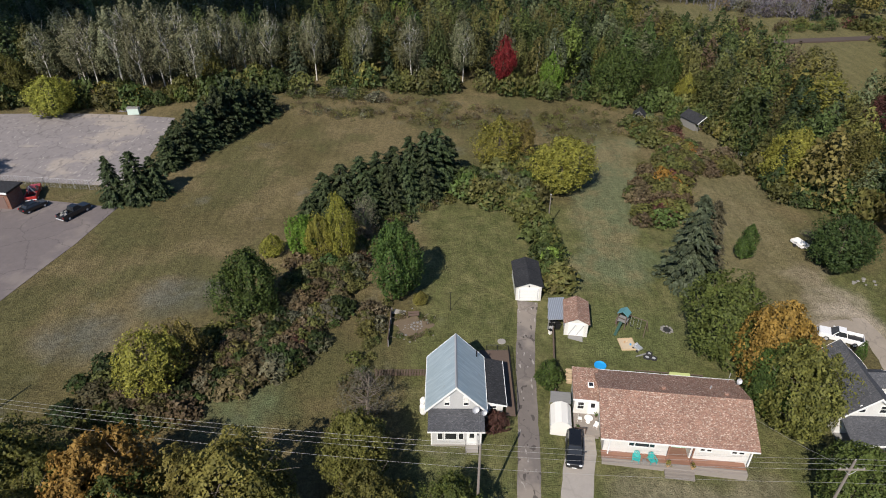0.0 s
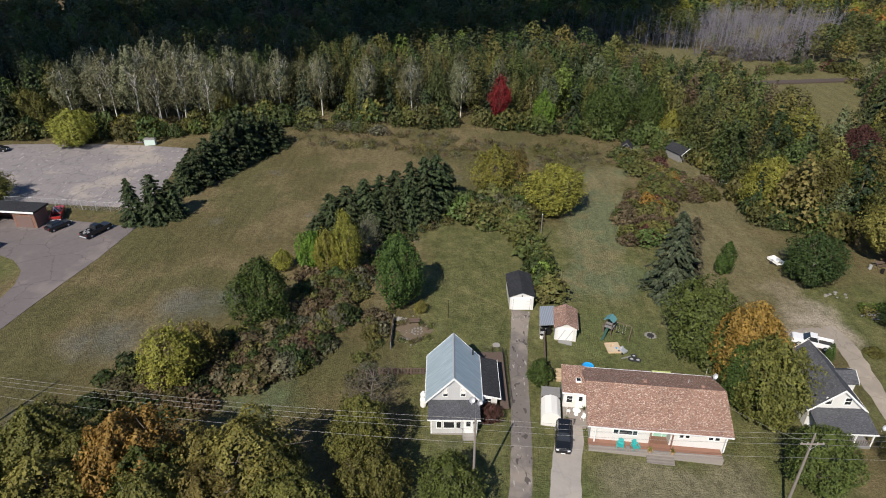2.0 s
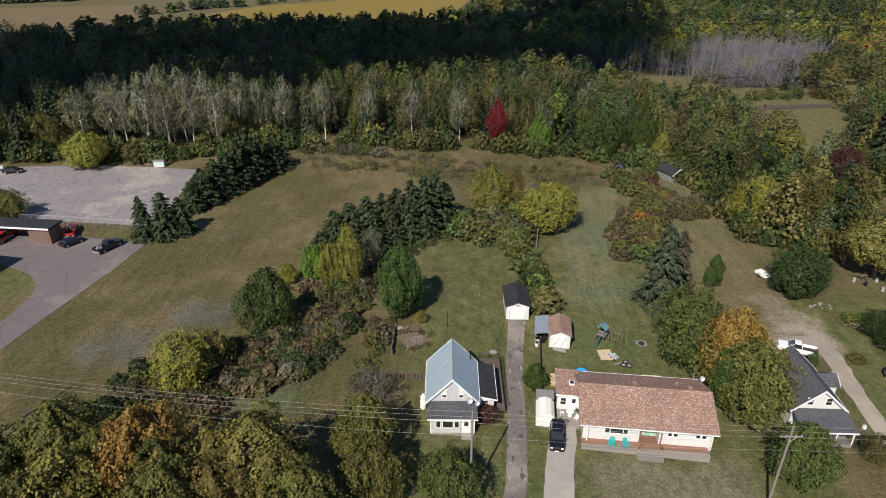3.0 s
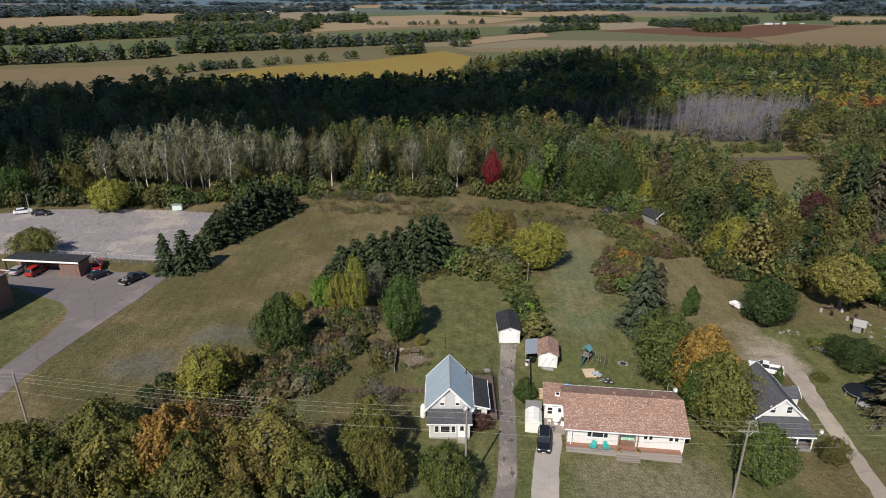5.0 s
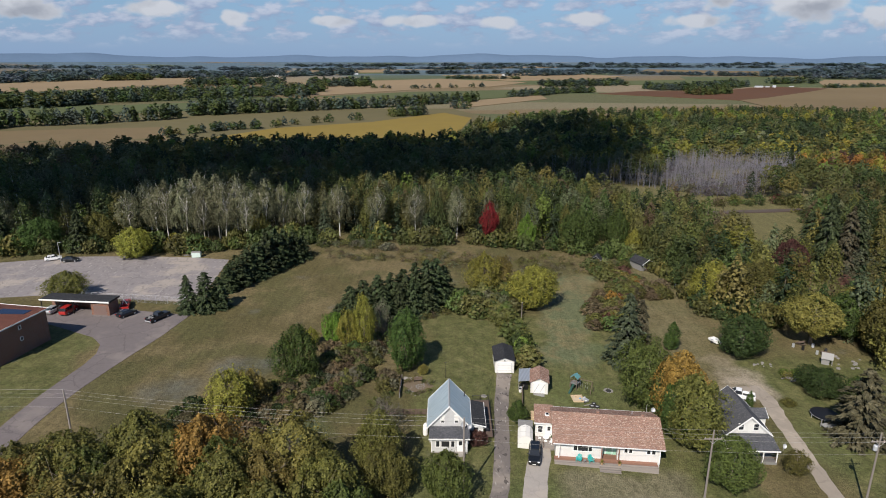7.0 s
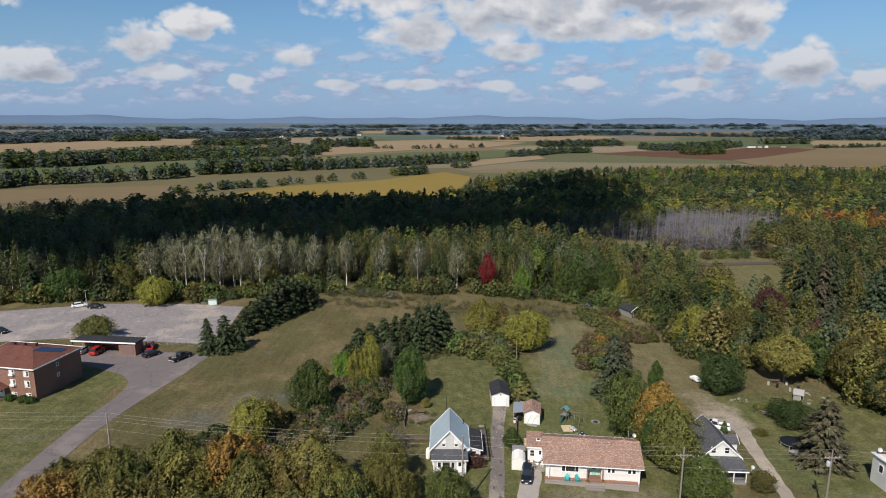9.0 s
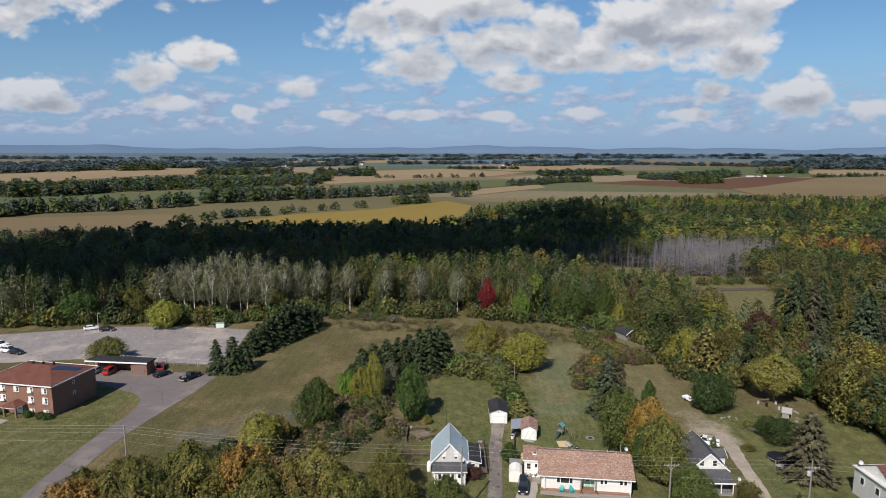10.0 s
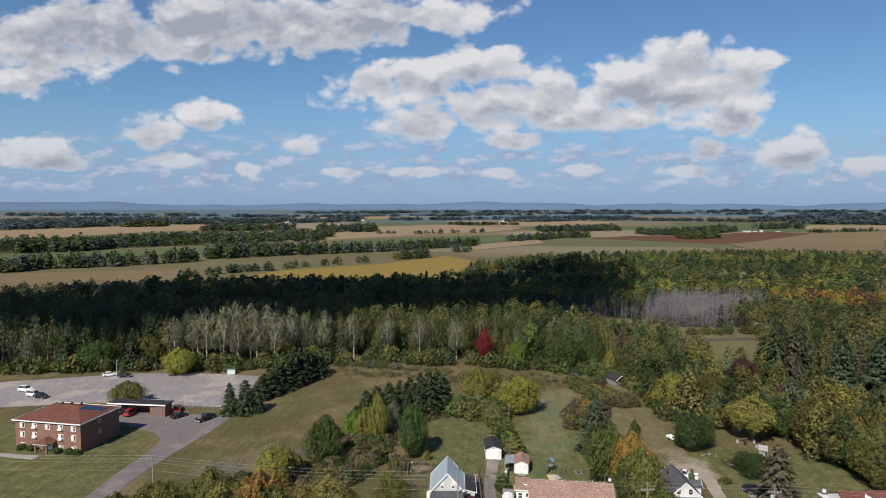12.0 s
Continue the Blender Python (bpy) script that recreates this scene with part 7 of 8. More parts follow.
def cabin(x, y, turn, wide, deep, label, paint, cover=None, size=1.0):
    c = thing("cabin", (x, y, z_at(x, y)), turn, label, "cabin")
    c.scale = (size, size, size)
    gable_walls(c, wide / 2, 2.3, 3.5, -deep / 2, deep / 2, paint, 0.12)
    gable_roof(c, wide / 2, 2.3, 3.5, -deep / 2 - 0.9, deep / 2 + 0.2, 0.35, cover or SHINGLE_DARK, 0.1, trim=False)
    part("trim_board", prism([(-wide / 2 - 0.35, 2.0), (0, 3.46), (wide / 2 + 0.35, 2.0), (wide / 2 + 0.35, 2.2), (0, 3.68), (-wide / 2 - 0.35, 2.2)], "y", -deep / 2 - 0.96, -deep / 2 - 0.9), TRIM if wide > 3 else GREY_WOOD, c)
    door(c, 0.0, 0.0, 0.9, 2.0, -deep / 2, DARK_WOOD)
    for s in (-1, 1):
        part("post", box(s * wide * 0.45 - 0.06, s * wide * 0.45 + 0.06, -deep / 2 - 0.85, -deep / 2 - 0.73, -0.4, 2.2), GREY_WOOD, c)


farmhouse()
oil_tank(-12.95, -22.4)
oil_tank(-12.95, -21.5)
garage()
garden_shed()
lean_to_clutter()
bungalow()
canopy_tent()
BASE = pose(15.9, -23.55, z_at(15.9, -23.5), 0, 0, -6.2)
for lx, ly, tn in ((-4.35, -5.7, -20), (-2.6, -5.7, 12)):
    at = BASE @ Vector((lx, ly, 0.66))
    adirondack(at.x, at.y, at.z, tn)
for lx in (-0.95, 1.7):
    at = BASE @ Vector((lx, -6.15, 0.66))
    planter(at.x, at.y, at.z, lx + 3)
road_car(4.25, -27.7, -9, CAR_BLACK, "glossy black sport utility vehicle parked on the gravel driveway", True)
brick_block()
carport()
cottage()
corner_house()
cabin(49.8, 70.5, 25, 4.2, 5.0, "small grey cabin with a dark roof among trees", GREY_WOOD)
cabin(36.6, 72.0, -20, 2.4, 2.6, "tiny weathered hut at the edge of the woods", GREY_WOOD)
cabin(70.6, 8.6, 60, 1.9, 2.0, "weathered grey garden hut among logs and shrubs", GREY_WOOD, GREY_WOOD, 0.7)
pickup(45.3, -7.0, 246, CAR_WHITE, "white pickup truck parked beside the gravel lane")
pickup(-75.6, 20.8, 155, CAR_BLACK, "black pickup truck loaded with timber", True)
road_car(-83.6, 22.4, 150, CAR_BLACK, "black car parked beside the carport")
crane_truck()
road_car(-97.6, 23.4, 176, CAR_RED, "red van parked under the carport", True)
road_car(-101.4, 23.8, 176, CAR_GREY, "silver car parked under the carport")
road_car(-124.2, 61.8, 120, CAR_WHITE, "white car at the far edge of the car park")
road_car(-118.6, 60.8, 100, CAR_BLACK, "black car at the far edge of the car park")
road_car(-140.2, 43.0, 75, CAR_WHITE, "white car standing in the car park", True)
road_car(-134.4, 38.2, 75, CAR_WHITE, "white van standing in the car park", True)
road_car(-131.6, 37.0, 75, CAR_BLACK, "dark car beside the white van")


# ---- poles and wires ----
def utility_pole(x, y, top, cross, lamp=False):
    z = z_at(x, y)
    p = thing("utility_pole", (x, y, z), 0, "weathered wooden utility pole carrying wires along the road", "utility pole", "utility poles")
    h = top - z
    part("pole", rod((0, 0, -0.8), (0, 0, h), 0.17, 0.11, 10), POST_WOOD, p)
    if cross:
        arm = part("crossarm", box(-1.25, 1.25, -0.16, -0.06, h - 1.2, h - 1.06), POST_WOOD, p)
        for s in (-1.1, -0.5, 0.5, 1.1):
            part("insulator", lathe([(0.03, 0), (0.06, 0.05), (0.05, 0.1), (0.07, 0.14), (0.03, 0.2)], 8, at=(s, -0.11, h - 1.06)), INSULATOR, arm)
        for s in (-1, 1):
            part("brace", rod((s * 0.7, -0.12, h - 1.1), (0, -0.13, h - 1.9), 0.02, sides=4), GALV, p)
    part("insulator", lathe([(0.03, 0), (0.06, 0.06), (0.05, 0.12), (0.07, 0.16), (0.03, 0.24)], 8, at=(0, 0, h)), INSULATOR, p)
    if lamp:
        part("transformer", lathe([(0.1, 0), (0.26, 0.04), (0.28, 0.1), (0.28, 0.75), (0.2, 0.85)], 12, at=(-0.42, 0, h - 2.6)), GALV, p)
    return p


utility_pole(-66.0, -30.0, 12.7, False)
utility_pole(-7.1, -37.0, 12.6, False)
utility_pole(27.1, -37.0, 10.8, True)
utility_pole(50.0, -37.0, 10.5, True, True)


def wire(a, b, sag, r=0.013):
    n = 22
    pts = [(a[0] + (b[0] - a[0]) * t, a[1] + (b[1] - a[1]) * t, a[2] + (b[2] - a[2]) * t - sag * 4 * t * (1 - t)) for t in np.linspace(0, 1, n)]
    ob = new("power_line", fast_mesh("power_line", *tube(pts, [r] * n, 4), WIRE))
    tagged(ob, "thin sagging overhead wire between the utility poles", "overhead wire", "power lines")


for k, dz in enumerate((0.0, -0.7, -1.5, -3.4)):
    wire((-66, -30, 12.8 + dz * 0.85), (-7.1, -37, 12.8 + dz), 0.9)
    wire((-190, -24, 15.8 + dz * 0.85), (-66, -30, 12.8 + dz * 0.85), 1.8)
    wire((-7.1, -37, 12.8 + dz), (27.1, -37, 11.0 + dz), 0.35)
    wire((27.1, -37, 11.0 + dz), (50, -37, 10.7 + dz), 0.25)
    wire((50, -37, 10.7 + dz), (150, -38, 7.2 + dz), 1.4)
wire((-7.1, -37, 12.0), (-6.4, -24.6, 4.6), 0.4, 0.014)
wire((27.1, -37, 9.6), (23.4, -25.0, 4.0), 0.4, 0.014)


# ---- garden things ----
def local(x, y, z=0.0):
    return (x, y, z_at(x, y) + z)


def picket_fence(x0, y0, x1, y1, tall, material, label, gap=0.2, width=0.12):
    f = thing("fence", local(x0, y0), math.degrees(math.atan2(y1 - y0, x1 - x0)), label, "fence")
    long = math.hypot(x1 - x0, y1 - y0)
    drop = (z_at(x1, y1) - z_at(x0, y0)) / long
    for i in range(int(long / 2.2) + 1):
        u = min(i * 2.2, long)
        part("post", box(u - 0.06, u + 0.06, -0.06, 0.06, u * drop - 0.4, u * drop + tall + 0.08), material, f)
    for z in (0.25, tall - 0.2):
        part("rail", prism([(0, z), (long, z + long * drop), (long, z + 0.09 + long * drop), (0, z + 0.09)], "y", 0.05, 0.09), material, f)
    shape = prism([(-width / 2, 0.06), (width / 2, 0.06), (width / 2, tall - 0.08), (0, tall), (-width / 2, tall - 0.08)], "y", -0.02, 0.03)
    me = None
    for i in range(int(long / gap)):
        u = gap * (i + 0.5)
        if me is None:
            ob = part("picket", shape, material, f)
            me = ob.data
        else:
            ob = part("picket", me, None, f)
        ob.location = (u, 0.0, u * drop)
    return f


def stones(name, label, spots, low, high, seed, category="stones", group=""):
    """Rounded field stones, each one a thing."""
    g = np.random.default_rng(seed)
    for x, y in spots:
        b = bm_new()
        bmesh.ops.create_icosphere(b, subdivisions=2, radius=1)
        r = g.uniform(low, high)
        for v in b.verts:
            v.co *= 1 + 0.28 * noise.noise(v.co * 1.4 + Vector((x, y, 0)))
            v.co = Vector((v.co.x * r, v.co.y * r * g.uniform(0.95, 1.0), v.co.z * r * 0.6))
        ob = part(name, b, STONE)
        ob.location = local(x, y, r * 0.25)
        ob.rotation_euler[2] = g.uniform(0, 6)
        tagged(ob, label, category, group)


def garden_plot():
    rim = [(-15.1 + (2.5 + 0.5 * math.sin(3 * a + 1) + 0.35 * math.sin(7 * a)) * math.cos(a), -6.7 + (2.5 + 0.45 * math.sin(4 * a) + 0.35 * math.sin(9 * a + 2)) * math.sin(a)) for a in np.linspace(0, 2 * math.pi, 41)[:-1]]
    drape("garden_bed", rim, SOIL, 0.03, "bare brown soil of a vegetable plot", "garden bed", 0.8)
    g = np.random.default_rng(23)
    stones("stone", "broken stone lying on the bare plot", [(-15.1 + g.normal(0, 1.5), -6.7 + g.normal(0, 1.4)) for _ in range(22)], 0.06, 0.17, 29, group="plot rubble")
    shrubs("plot_weeds", "low weeds growing over the bare plot", [(-17.4, -4.6), (-15, -4.4), (-12.6, -5.2), (-12.8, -8.4), (-15.4, -9.2), (-17.2, -8.0)], 0.5, 26, 0.25, 0.8, dict(olive=4, brown=2, green=2), 24, 1.0, 120)
    w = thing("garden_wall", local(-18.1, -7.4), 0, "dark timber board wall beside the vegetable plot", "wall")
    for i in range(4):
        part("board", box(-0.05, 0.03, -3.6, 3.5, -0.2 + 0.3 * i, 0.08 + 0.3 * i), DARK_WOOD, w)
    for y in (-3.5, -1.2, 1.1, 3.4):
        part("post", box(0.03, 0.14, y - 0.06, y + 0.06, -0.4, 1.1), GREY_WOOD, w)
    s = tagged(part("concrete_slab", soften(box(-0.9, 0.9, -0.5, 0.5, -0.05, 0.14), 0.03), CONCRETE), "pale concrete slab at the corner of the plot", "slab")
    s.location, s.rotation_euler[2] = local(-17.0, -3.7), -0.25
    ring = [(-14.4 + 0.75 * math.cos(a), -6.6 + 0.75 * math.sin(a)) for a in np.linspace(0, 5.6, 9)]
    stones("stone", "grey field stone round a fire ring", ring + [(-13.0, -5.3), (-12.8, -5.9), (-16.4, -8.4), (-16.9, -8.8), (-15.8, -8.6)], 0.13, 0.26, 3, group="fire ring stones")
    b = thing("bench", local(-14.9, -4.6), 6, "dark garden bench on the bare plot", "bench")
    part("seat", box(-0.8, 0.8, -0.22, 0.22, 0.4, 0.46), DARK_WOOD, b)
    part("backrest", box(-0.8, 0.8, 0.22, 0.27, 0.5, 0.85), DARK_WOOD, b)
    for s2 in (-0.7, 0.7):
        part("leg", box(s2 - 0.05, s2 + 0.05, -0.2, 0.25, -0.05, 0.4), DARK_METAL, b)
    p = thing("clothes_post", local(-9.65, -2.9), 0, "thin dark upright post on the lawn", "post")
    part("post", rod((0, 0, -0.4), (0, 0, 3.4), 0.05, 0.04), DARK_METAL, p)
    part("cap", rod((-0.25, 0, 3.3), (0.25, 0, 3.3), 0.03), DARK_METAL, p)
    q = thing("clothes_post", local(7.6, 20.5), 0, "tall weathered pole standing in the hedge", "post")
    part("post", rod((0, 0, -0.4), (0, 0, 7.0), 0.11, 0.08), POST_WOOD, q)
    part("cap", lathe([(0.1, 7.0), (0.12, 7.06), (0.05, 7.14)], 8), GALV, q)
    st = thing("stone_slab", local(-2.6, -9.3), 15, "round pale stepping slab in the grass", "slab")
    part("slab", lathe([(0.55, -0.05), (0.58, 0.04), (0.5, 0.07)], 14), CONCRETE, st)


def play_tower():
    p = thing("play_set", local(14.9, -5.2), -35, "wooden swing set with a teal roofed tower", "play set")
    for x in (-0.6, 0.6):
        for y in (-0.6, 0.6):
            part("post", box(x - 0.05, x + 0.05, y - 0.05, y + 0.05, -0.2, 2.5), DARK_WOOD, p)
    part("platform", box(-0.7, 0.7, -0.7, 0.7, 1.2, 1.27), GREY_WOOD, p)
    roof = part("canopy", prism([(-0.8, 2.35), (0, 2.95), (0.8, 2.35), (0.8, 2.4), (0, 3.02), (-0.8, 2.4)], "y", -0.7, 0.7), plain("faded_teal", (0.10, 0.25, 0.27), 0.6, 0.2), p, "faded teal pitched canopy")
    part("slide", prism([(-0.7, 1.2), (-0.7, 1.26), (-2.6, 0.12), (-2.6, 0.04)], "x", -0.2, 0.2), plain("dark_green_plastic", (0.012, 0.055, 0.038), 0.6, 0.1), p)
    part("beam", rod((0.6, 0, 2.3), (3.3, 0.2, 2.3), 0.06), DARK_WOOD, p)
    for s in (-0.9, 0.9):
        part("leg", rod((3.3, 0.2, 2.3), (3.4, 0.2 + s, -0.2), 0.05), DARK_WOOD, p)
    for x in (1.3, 2.3):
        seat = part("swing", box(x - 0.22, x + 0.22, 0.0, 0.2, 0.55, 0.59), RUBBER, p)
        for s in (-0.2, 0.2):
            part("chain", rod((x + s, 0.1, 0.58), (x + s, 0.1, 2.3), 0.012, sides=4), GALV, seat)
    for i in range(5):
        part("rung", box(-0.95, -0.7, -0.3, 0.3, 0.15 + 0.22 * i, 0.2 + 0.22 * i), DARK_WOOD, p)
    for s in (-1, 1):
        part("brace", rod((-0.65, s * 0.62, 0.0), (-1.6, s * 1.2, -0.15), 0.045), DARK_WOOD, p)
        part("side_rail", box(-0.65, 0.65, s * 0.62 - 0.02, s * 0.62 + 0.02, 1.75, 1.85), DARK_WOOD, p)
    s = thing("sandbox", local(14.7, -9.2), 4, "square timber sandbox with toys", "sandbox")
    part("sand", box(-0.95, 0.95, -1.05, 1.05, -0.05, 0.14), plain("sand", (0.50, 0.40, 0.28), 0.95, 0.2), s)
    for x0, x1, y0, y1 in ((-1.05, 1.05, -1.15, -1.05), (-1.05, 1.05, 1.05, 1.15), (-1.05, -0.95, -1.05, 1.05), (0.95, 1.05, -1.05, 1.05)):
        part("board", box(x0, x1, y0, y1, -0.1, 0.24), PALE_WOOD, s)
    for i, (x, y, m) in enumerate([(-0.3, 0.3, TERRACOTTA), (0.4, -0.2, BLUE), (0.1, 0.6, PALE_WOOD)]):
        t = thing("toy_bucket", local(14.7 + x, -9.2 + y, 0.14), 0, "small plastic toy bucket in the sandbox", "toy", "sandbox toys")
        part("bucket", lathe([(0.1, 0), (0.14, 0.2), (0.12, 0.2)], 10), m, t)
    g = thing("garden_cart", local(15.9, -10.1), 30, "pale blue ride-on garden cart", "cart")
    g.scale = (0.8, 0.8, 0.8)
    part("tub", soften(box(-0.5, 0.5, -0.7, 0.7, 0.3, 0.75), 0.06), CAR_GREY, g)
    part("seat", soften(box(-0.3, 0.3, 0.25, 0.6, 0.75, 1.1), 0.06), GALV, g)
    for x in (-0.55, 0.55):
        for y in (-0.45, 0.45):
            part("wheel", rod((x - 0.06, y, 0.2), (x + 0.06, y, 0.2), 0.24, sides=12), RUBBER, g)
    t = thing("tyre_heap", local(17.0, -11.7), 0, "heap of old black rubber tyres on the grass", "tyres")
    for x, y, z, r in ((-0.2, 0.0, 0.0, 0.5), (0.65, -0.2, 0.0, 0.48), (0.2, 0.45, 0.22, 0.42)):
        ob = part("tyre", lathe([(r * 0.55, 0.02), (r * 0.8, -0.02), (r, 0.06), (r, 0.2), (r * 0.8, 0.27), (r * 0.55, 0.22), (r * 0.52, 0.12)], 18, at=(x, y, z)), RUBBER, t)
        part("rim", lathe([(r * 0.2, 0.06), (r * 0.5, 0.07), (r * 0.5, 0.16), (r * 0.2, 0.15)], 14, at=(x, y, z)), GALV, ob)
    t = thing("plank", local(16.2, -11.2), 20, "weathered plank lying on the grass", "plank")
    part("board", box(-0.9, 0.9, -0.1, 0.1, 0.0, 0.06), GREY_WOOD, t)
    part("batten", box(-0.8, -0.7, -0.12, 0.12, -0.03, 0.0), GREY_WOOD, t)
    ring = [(21.2 + 0.72 * math.cos(a), -5.8 + 0.72 * math.sin(a)) for a in np.linspace(0, 2 * math.pi, 11)[:-1]]
    stones("stone", "pale stone of a fire pit ring on the lawn", ring, 0.16, 0.24, 7, group="fire pit stones")
    a = thing("ash_bed", local(21.2, -5.8), 0, "dark ash inside the fire pit", "ash")
    part("ash", lathe([(0.6, -0.02), (0.62, 0.03), (0.3, 0.06)], 14), RUBBER, a)
    pool = thing("paddling_pool", local(10.1, -13.6), 0, "bright blue round plastic paddling pool", "paddling pool")
    part("shell", lathe([(0.68, 0.0), (0.76, 0.04), (0.8, 0.26), (0.74, 0.26), (0.68, 0.08)], 22), BLUE, pool)
    pal = thing("planter_stack", local(5.6, -15.8), -8, "tall stack of pale wooden garden planters", "planter")
    for i in range(3):
        part("crate", soften(box(-0.35, 0.35, -1.1 + 0.75 * i, -0.45 + 0.75 * i, -0.05, 0.4 + 0.1 * i), 0.03), PALE_WOOD, pal)
        part("slat", box(-0.5, 0.5, -0.85 + 0.75 * i, -0.7 + 0.75 * i, 0.4 + 0.1 * i, 0.46 + 0.1 * i), PALE_WOOD, pal)
    cl = thing("blanket", tuple(BASE @ Vector((2.6, 7.23, 2.0))), -6.2, "lime green blanket hung over the deck rail", "blanket")
    part("cloth", soften(box(-1.25, 1.25, -0.75, 0.12, 0.0, 0.04), 0.015), LIME, cl)
    part("fold", soften(box(-1.25, 1.25, 0.08, 0.13, -0.55, 0.02), 0.015), LIME, cl)


def patio():
    """White table, chairs and pots on the side landing."""
    def on(lx, ly):
        return tuple(BASE @ Vector((lx, ly, 0.5)))
    t = thing("patio_table", on(-9.2, -0.7), 10, "white round patio table on the landing", "table")
    part("tabletop", lathe([(0.5, 0.68), (0.52, 0.7), (0.5, 0.73)], 18), WHITE, t)
    part("column", rod((0, 0, 0), (0, 0, 0.68), 0.05), WHITE, t)
    part("foot", lathe([(0.28, 0), (0.26, 0.05), (0.06, 0.08)], 12), WHITE, t)
    for lx, ly, tn in ((-10.2, -0.6, 80), (-8.4, -1.5, -40)):
        c = thing("patio_chair", on(lx, ly), tn, "white plastic patio chair on the landing", "chair", "patio chairs")
        part("seat", soften(box(-0.24, 0.24, -0.24, 0.24, 0.42, 0.46), 0.02), WHITE, c)
        part("backrest", soften(box(-0.24, 0.24, 0.2, 0.25, 0.46, 0.9), 0.02), WHITE, c)
        for x in (-0.2, 0.2):
            for y in (-0.2, 0.2):
                part("leg", rod((x, y, 0), (x * 0.95, y * 0.95, 0.43), 0.02), WHITE, c)
    for lx, ly in ((-10.5, -1.9), (-8.2, 0.2)):
        c = thing("flower_pot", on(lx, ly), 0, "small dark flower pot on the landing", "planter", "landing pots")
        part("pot", lathe([(0.12, 0), (0.18, 0.28), (0.15, 0.28)], 12), DARK_WOOD, c)
        g = np.random.default_rng(5)
        part("plant", fast_mesh("pot_leaves", *quads(cards(g.normal(0, 0.1, (60, 3)) + np.array([0, 0, 0.4]), np.tile([0, 0, 1.0], (60, 1)), 0.07, g)), LEAF["green"]), None, c)
    m = thing("side_table", tuple(BASE @ Vector((-3.5, -6.1, 0.66))), 0, "small teal table between the garden chairs", "table")
    part("tabletop", soften(box(-0.22, 0.22, -0.22, 0.22, 0.42, 0.46), 0.015), GREY_WOOD, m)
    for x in (-0.17, 0.17):
        for y in (-0.17, 0.17):
            part("leg", box(x - 0.02, x + 0.02, y - 0.02, y + 0.02, 0, 0.42), GREY_WOOD, m)


def chain_link():
    """Wire fence between the car park and the court."""
    f = thing("wire_fence", (0, 0, 0), 0, "pale galvanised wire mesh fence along the car park", "fence")
    line = [(-71.5, 29.4), (-86, 30.6), (-99, 31.6)]
    strands = []
    for (x0, y0), (x1, y1) in zip(line, line[1:]):
        long = math.hypot(x1 - x0, y1 - y0)
        n = int(long / 2.6)
        for i in range(n + 1):
            t = i / n
            x, y = x0 + (x1 - x0) * t, y0 + (y1 - y0) * t
            part("post", rod((x, y, z_at(x, y) - 0.3), (x, y, z_at(x, y) + 2.1), 0.04, sides=6), GALV, f)
        a, b = Vector((x0, y0, z_at(x0, y0))), Vector((x1, y1, z_at(x1, y1)))
        part("top_rail", rod(a + Vector((0, 0, 2.05)), b + Vector((0, 0, 2.05)), 0.014, sides=5), GALV, f)
        m = int(long / 0.28)
        for i in range(m):
            p, q = a.lerp(b, i / m), a.lerp(b, min(1, (i + 3) / m))
            strands.append(tube([p + Vector((0, 0, 0.05)), q + Vector((0, 0, 2.0))], [0.009] * 2, 3))
            strands.append(tube([q + Vector((0, 0, 0.05)), p + Vector((0, 0, 2.0))], [0.009] * 2, 3))
    part("mesh", fast_mesh("wire_mesh", *gather(strands), GALV), None, f, kind="stuff")


